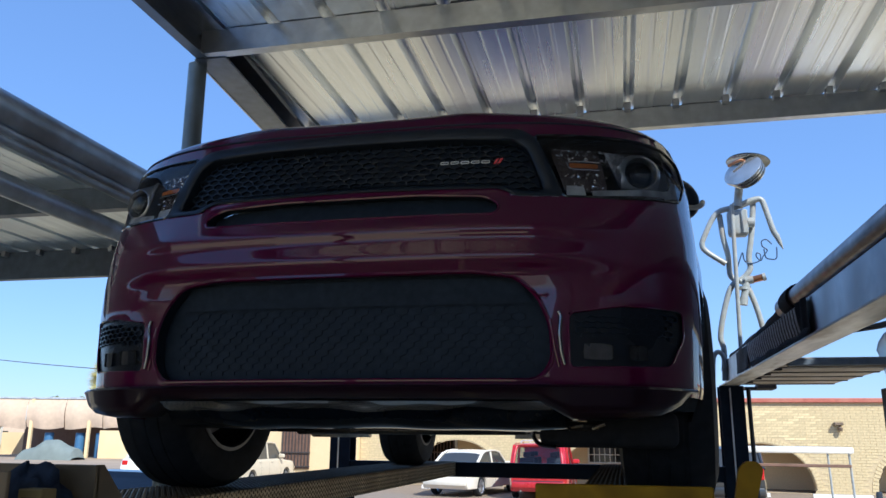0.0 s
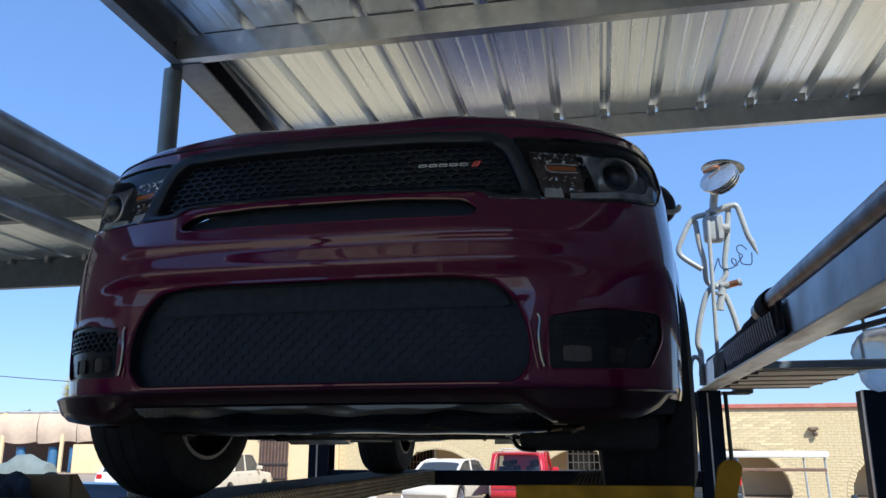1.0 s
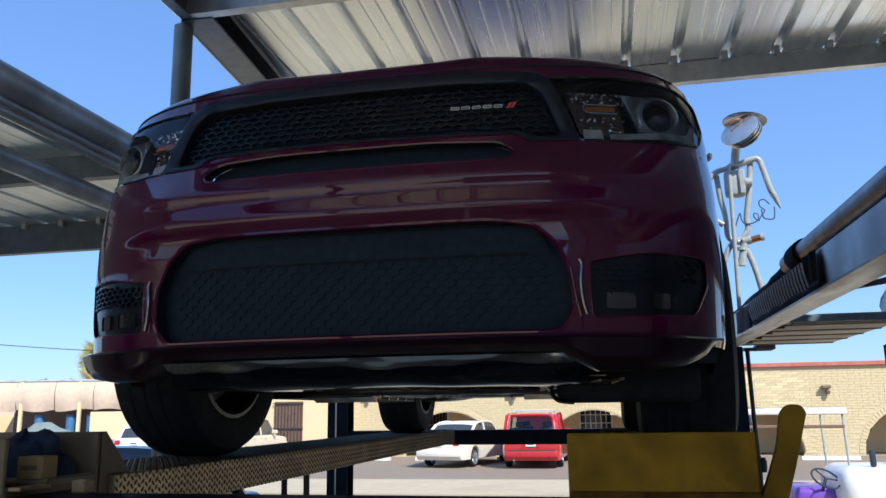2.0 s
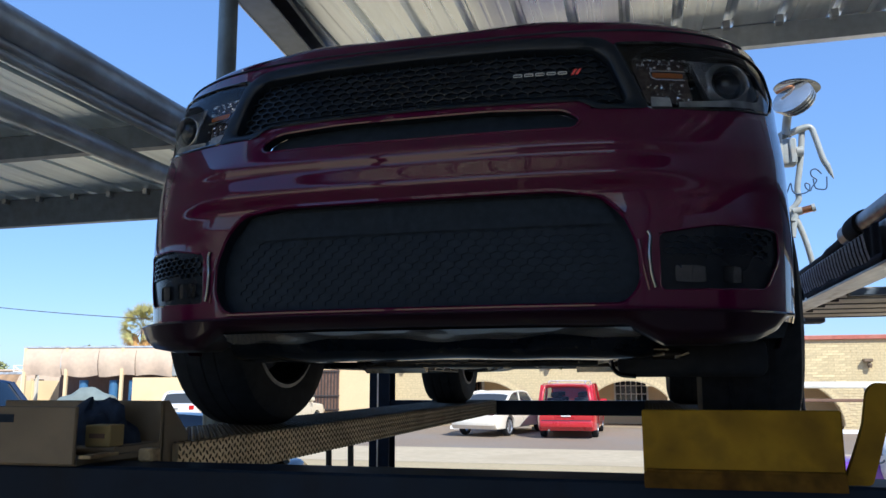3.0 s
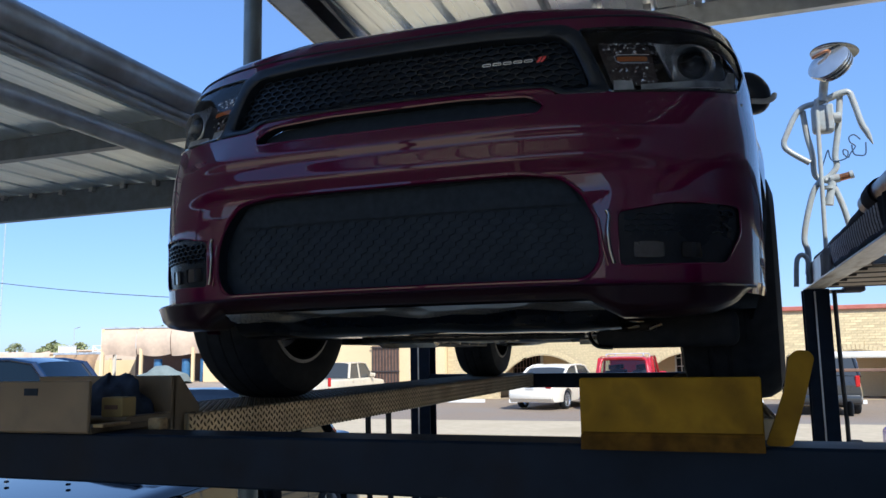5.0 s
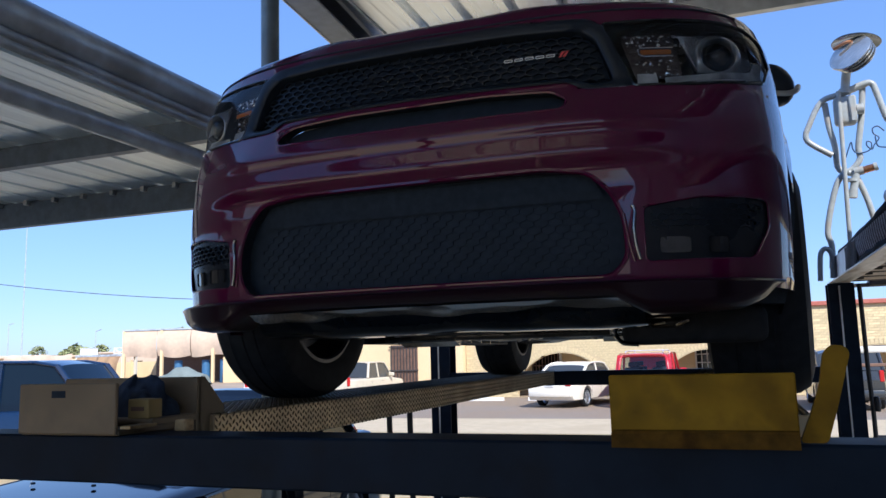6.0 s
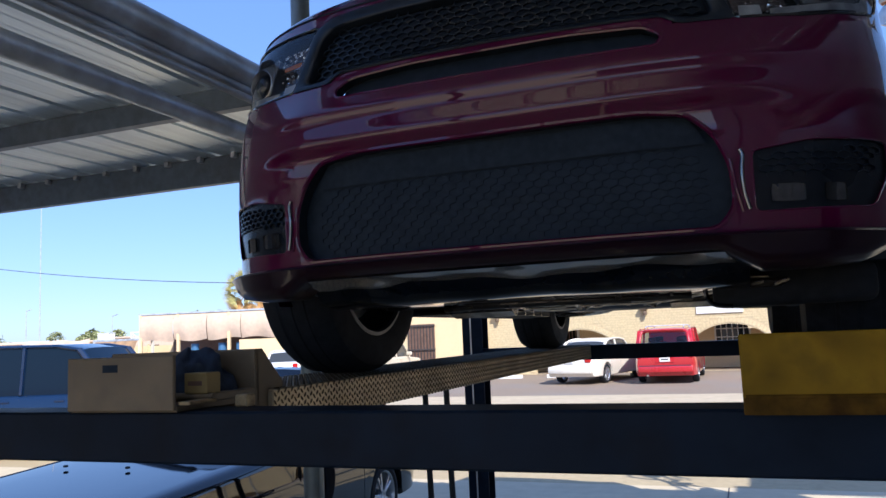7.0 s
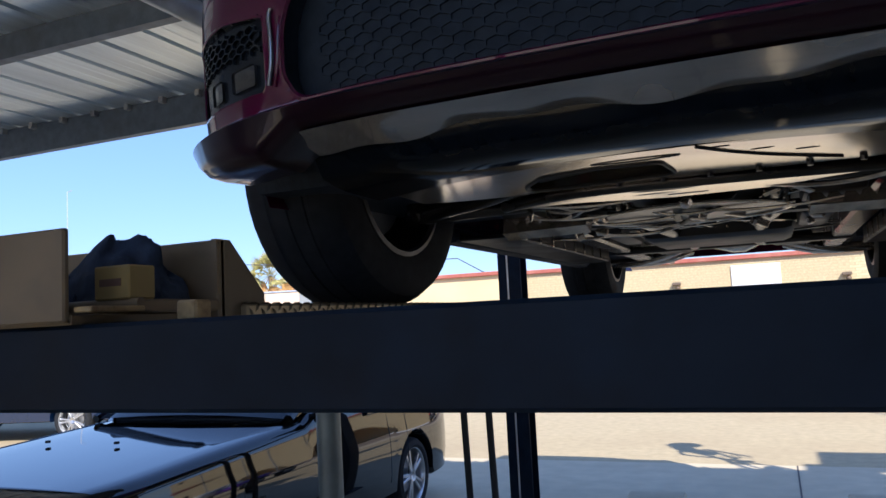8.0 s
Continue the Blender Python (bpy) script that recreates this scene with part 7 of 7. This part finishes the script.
def shrub(m, r, seed, base=None):
    base = r * 0.35 if base is None else base
    bm = mk()
    rng = random.Random(seed)
    for k in range(420):
        a, e, q = rng.uniform(0, 2 * math.pi), rng.uniform(0, 1.5), rng.uniform(0.55, 1.0)
        p = Vector((math.cos(a) * math.cos(e) * r * 1.4, math.sin(a) * math.cos(e) * r, math.sin(e) * r)) * q + Vector((0, 0, base))
        p += Vector((noise.noise(p), noise.noise(p + Vector((3, 0, 0))), noise.noise(p + Vector((0, 5, 0))))) * r * 0.35
        s = r * rng.uniform(0.10, 0.2)
        n = Vector((rng.gauss(0, 1), rng.gauss(0, 1), rng.gauss(0, 1))).normalized()
        u = n.orthogonal().normalized()
        w = n.cross(u)
        bm.faces.new([bm.verts.new(p + u * s), bm.verts.new(p + w * s * 0.6), bm.verts.new(p - u * s), bm.verts.new(p - w * s * 0.6)])
    c = thing("tree", m, "far green desert tree above the roofs", "tree", "far trees")
    part("trunk", tube(mk(), [(0, 0, 0), (0.1, 0, base + r * 0.25)], [0.25, 0.12], 8), PALM_TRUNK, c)
    part("crown", bm, SHRUB, c)


for i, (x, y, r) in enumerate(((-155, 120, 5.5), (-148, 118, 4.2), (-126, 125, 4.0), (-64, 98, 4.5), (-175, 125, 5.0))):
    shrub(pose(x, y, 0), r, i)
for i, (x, r, base) in enumerate(((-109, 1.2, 3.8), (-101.7, 1.3, 3.4), (-95.9, 1.5, 3.3), (-79.8, 1.3, 5.9), (-75.7, 1.3, 5.8))):
    shrub(pose(x, 100, 0), r, 20 + i, base)


def far_house(m, w, d, h, wall, label):
    c = thing("house", m, label, "house", "far houses")
    part("wall", box(mk(), 0, w, 0, d, 0, h), wall, c)
    part("roof", box(mk(), -0.3, w + 0.3, -0.3, d + 0.3, h, h + 0.25, 0.05), CANVAS, c)
    for k in range(int(w / 4)):
        win = part("window", box(mk(), 1.2 + k * 4, 2.6 + k * 4, -0.04, 0.0, 1.0, 2.2), CAR_GLASS, c)
        part("sill", box(mk(), 1.1 + k * 4, 2.7 + k * 4, -0.1, -0.04, 0.9, 1.0), WHITE_PAINT, win)


far_house(pose(-108, 84, 0, 0, 0, 15), 22, 8, 3.0, STUCCO, "low tan stucco house far off")
far_house(pose(-84, 88, 0, 0, 0, 8), 16, 8, 3.3, CANVAS, "low pinkish house far off")
far_house(pose(-150, 100, 0, 0, 0, 25), 30, 9, 3.6, WHITE_PAINT, "low white house far off")
c = thing("yard_fence", pose(-72, 62, 0, 0, 0, 8), "tan block fence before the houses", "fence")
for k in range(8):
    part("panel", box(mk(), k * 3.0, k * 3.0 + 2.9, 0, 0.2, 0, 2.0), STUCCO, c)
for k in range(9):
    part("post", box(mk(), k * 3.0 - 0.1, k * 3.0, -0.1, 0.25, 0, 2.2), STUCCO, c)


def lean_to():
    """Draped yard roof in front of the fence, with things stored on it."""
    c = thing("lean_to", pose(-60.1, 60, 0), "low yard roof with cream posts and brown hanging tarps", "shed")
    part("roof_beam", box(mk(), -0.2, 5.8, -0.1, 1.9, 2.55, 2.76, 0.02), OLD_GALV, c)
    for x in (0.0, 5.6):
        for y in (0.0, 1.7):
            part("post", box(mk(), x - 0.13, x + 0.13, y - 0.1, y + 0.1, 0, 2.55), CREAM_PAINT, c)
    for k in range(2):
        def hang(u, v, k=k):
            return Vector((0.2 + 2.7 * k + 2.6 * u - 0.35 * (1 - v), -0.16 - 0.30 * math.sin(v * 3.1) - 0.07 * math.sin(u * 13 + k), 0.45 + 2.1 * v + 0.12 * math.sin(u * 4 + k) * (1 - v)))
        part("tarp", grid(mk(), 16, 8, hang), TARP, c, smooth=True)
    part("drape", grid(mk(), 40, 8, lambda u, v: Vector((-9.0 + 8.8 * u, -0.4 - 0.35 * math.sin(v * 3.1) * (0.6 + 0.4 * math.sin(u * 17)), 1.75 + 1.1 * v + 0.25 * math.sin(u * 6 + 1.0) * (1 - v) + 0.10 * math.sin(u * 14)))), CANVAS, c, "pinkish canvas drape", smooth=True)
    for x in (-9.0, -5.9, -3.0):
        part("post", box(mk(), x - 0.1, x + 0.1, -0.35, -0.15, 0, 2.8), CREAM_PAINT, c)
    return c


lean_to()
c = thing("clothes_stand", pose(-55.7, 60.8, 2.76), "white steel pipe stand set on the yard roof", "stand")
for a, b in (((-0.63, 0), (-0.63, 0.66)), ((0.63, 0), (0.63, 0.66)), ((-0.63, 0.6), (0.63, 0.6)), ((-0.63, 0.05), (0.63, 0.05)), ((-0.63, 0.6), (0.2, 0.05))):
    part("pipe", tube(mk(), [(a[0], 0, a[1]), (b[0], 0, b[1])], 0.05, 8), CREAM_PAINT, c, smooth=True)
crate = part("storage_box", box(mk(), -0.7, 0.7, -0.45, 0.45, 0, 0.62, 0.03), WHITE_PAINT, None, m=pose(-59.45, 60.8, 2.76))
tagged(crate, "white storage box standing on the yard roof", "box")
part("lid", box(mk(), -0.73, 0.73, -0.48, 0.48, 0.624, 0.68, 0.02), WHITE_PAINT, crate)

for x, y, h, r in ((-90, 80, 22, 0.09), (-92.5, 80, 7.6, 0.09), (-77.3, 80, 6.2, 0.07), (-110, 50, 20.6, 0.14)):
    c = thing("utility_pole", pose(x, y, 0), "slim grey steel pole", "pole", "poles")
    part("shaft", tube(mk(), [(0, 0, 0), (0, 0, h)], [r, r * 0.6], 8), OLD_GALV, c)
    part("arm", tube(mk(), [(0, 0, h - 0.1), (0.9, 0, h + 0.1)], 0.05, 6), OLD_GALV, c)
c = thing("overhead_wire", pose(0, 0, 0), "thin black overhead cable", "cable")
part("cable", tube(mk(), [(-110 + 90 * u, 50, 17.6 - 14.7 * u + 3.2 * (2 * u - 1) ** 2 - 0.4) for u in np.linspace(0, 1, 40)] + [(-16.5, 45, 4.4), (-13, 40, WALL_TOP + 0.03)], 0.03, 5), IRON, c)

# unseen walls added beside and behind the camera to shape light and reflections
tagged(part("wall_south", box(mk(), -0.9, 3.5, -6.6, -6.3, 0, 1.6), ADDED_WALL), "unseen plain grey wall added behind the camera to darken the bay", "wall", kind="structure")
tagged(part("wall_east", box(mk(), 3.2, 3.5, -6.29, -0.4, 0, 5.6), ADDED_WALL), "unseen plain grey side wall added to darken the bay", "wall", kind="structure")
tagged(part("wall_east_2", box(mk(), 3.2, 3.5, -0.39, 5.6, 0, 5.3), ADDED_WALL), "unseen plain grey wall added beside the lift to darken reflections", "wall", kind="structure")
tagged(part("wall_west", box(mk(), -8.95, -8.65, -2.4, 4.6, 0, 3.1), ADDED_WALL), "unseen plain grey wall added under the lower canopy to darken reflections", "wall", kind="structure")
tagged(part("wall_west_2", box(mk(), -16, -9, -14.3, -14.0, 0, 4.2), STUCCO), "unseen plain stucco wall added to shape light and reflections", "wall", kind="structure")


# ---- blocks of the brick wall, piece by piece ----
def brick_field():
    holes = [(cx, 1.92 + 0.24, 0.08, 1.82 + 0.24) for cx in ARCHES]
    bw, bh, d = 0.40, 0.102, 0.012
    unit = box(mk(), -bw / 2 + 0.007, bw / 2 - 0.007, -d, 0.004, -bh / 2 + 0.007, bh / 2 - 0.007)
    me = bpy.data.meshes.new("brick")
    unit.to_mesh(me)
    unit.free()
    me.materials.append(BRICK)
    near, V, F = 0, [], []
    for j in range(int(WALL_TOP / bh)):
        z = (j + 0.5) * bh
        for i in range(83):
            x = -10.68 + (i + (0.5 if j % 2 else 0)) * bw
            if x > 21.7:
                continue
            skip = False
            for cx, hw, sp, tp in holes:
                u = abs(x - cx) - bw * 0.35
                if u < hw and (z < sp or ((max(u, 0)) / hw) ** 2 + (max(0, z - sp - 0.02) / (tp - sp)) ** 2 < 1):
                    skip = True
            if skip:
                continue
            if near < 300 and 2.2 < x < 7.5 and z > 1.6:
                shared("brick", me, BRICK_WALL, pose(x, WALL_Y, z))
                near += 1
            else:
                k = len(V)
                for dz in (-bh / 2 + 0.007, bh / 2 - 0.007):
                    for dx in (-bw / 2 + 0.007, bw / 2 - 0.007):
                        V += [(x + dx, WALL_Y - d, z + dz), (x + dx, WALL_Y + 0.004, z + dz)]
                F += [(k, k + 2, k + 6, k + 4), (k, k + 1, k + 3, k + 2), (k + 4, k + 6, k + 7, k + 5), (k, k + 4, k + 5, k + 1), (k + 2, k + 3, k + 7, k + 6)]
    rest = bpy.data.meshes.new("bricks")
    rest.from_pydata(V, [], F)
    rest.materials.append(BRICK)
    ob = new("brickwork", rest)
    ob.parent = BRICK_WALL
    tagged(ob, kind="stuff")
    bm = mk()
    for cx, hw, sp, tp in holes:
        for k in range(44):
            a = math.pi * (k + 0.5) / 44
            p = Vector((cx - (hw - 0.12) * math.cos(a), WALL_Y, sp + (tp - sp - 0.10) * math.sin(a)))
            nrm = math.atan2((hw) * math.sin(a), -(tp - sp) * math.cos(a))
            box(bm, -0.055, 0.055, -0.018, 0.004, -0.10, 0.10, 0, Matrix.Translation(p) @ pose(0, 0, 0, 0, 90 - math.degrees(nrm), 0))
    ob = part("arch_brickwork", bm, BRICK, BRICK_WALL)
    tagged(ob, kind="stuff")


brick_field()
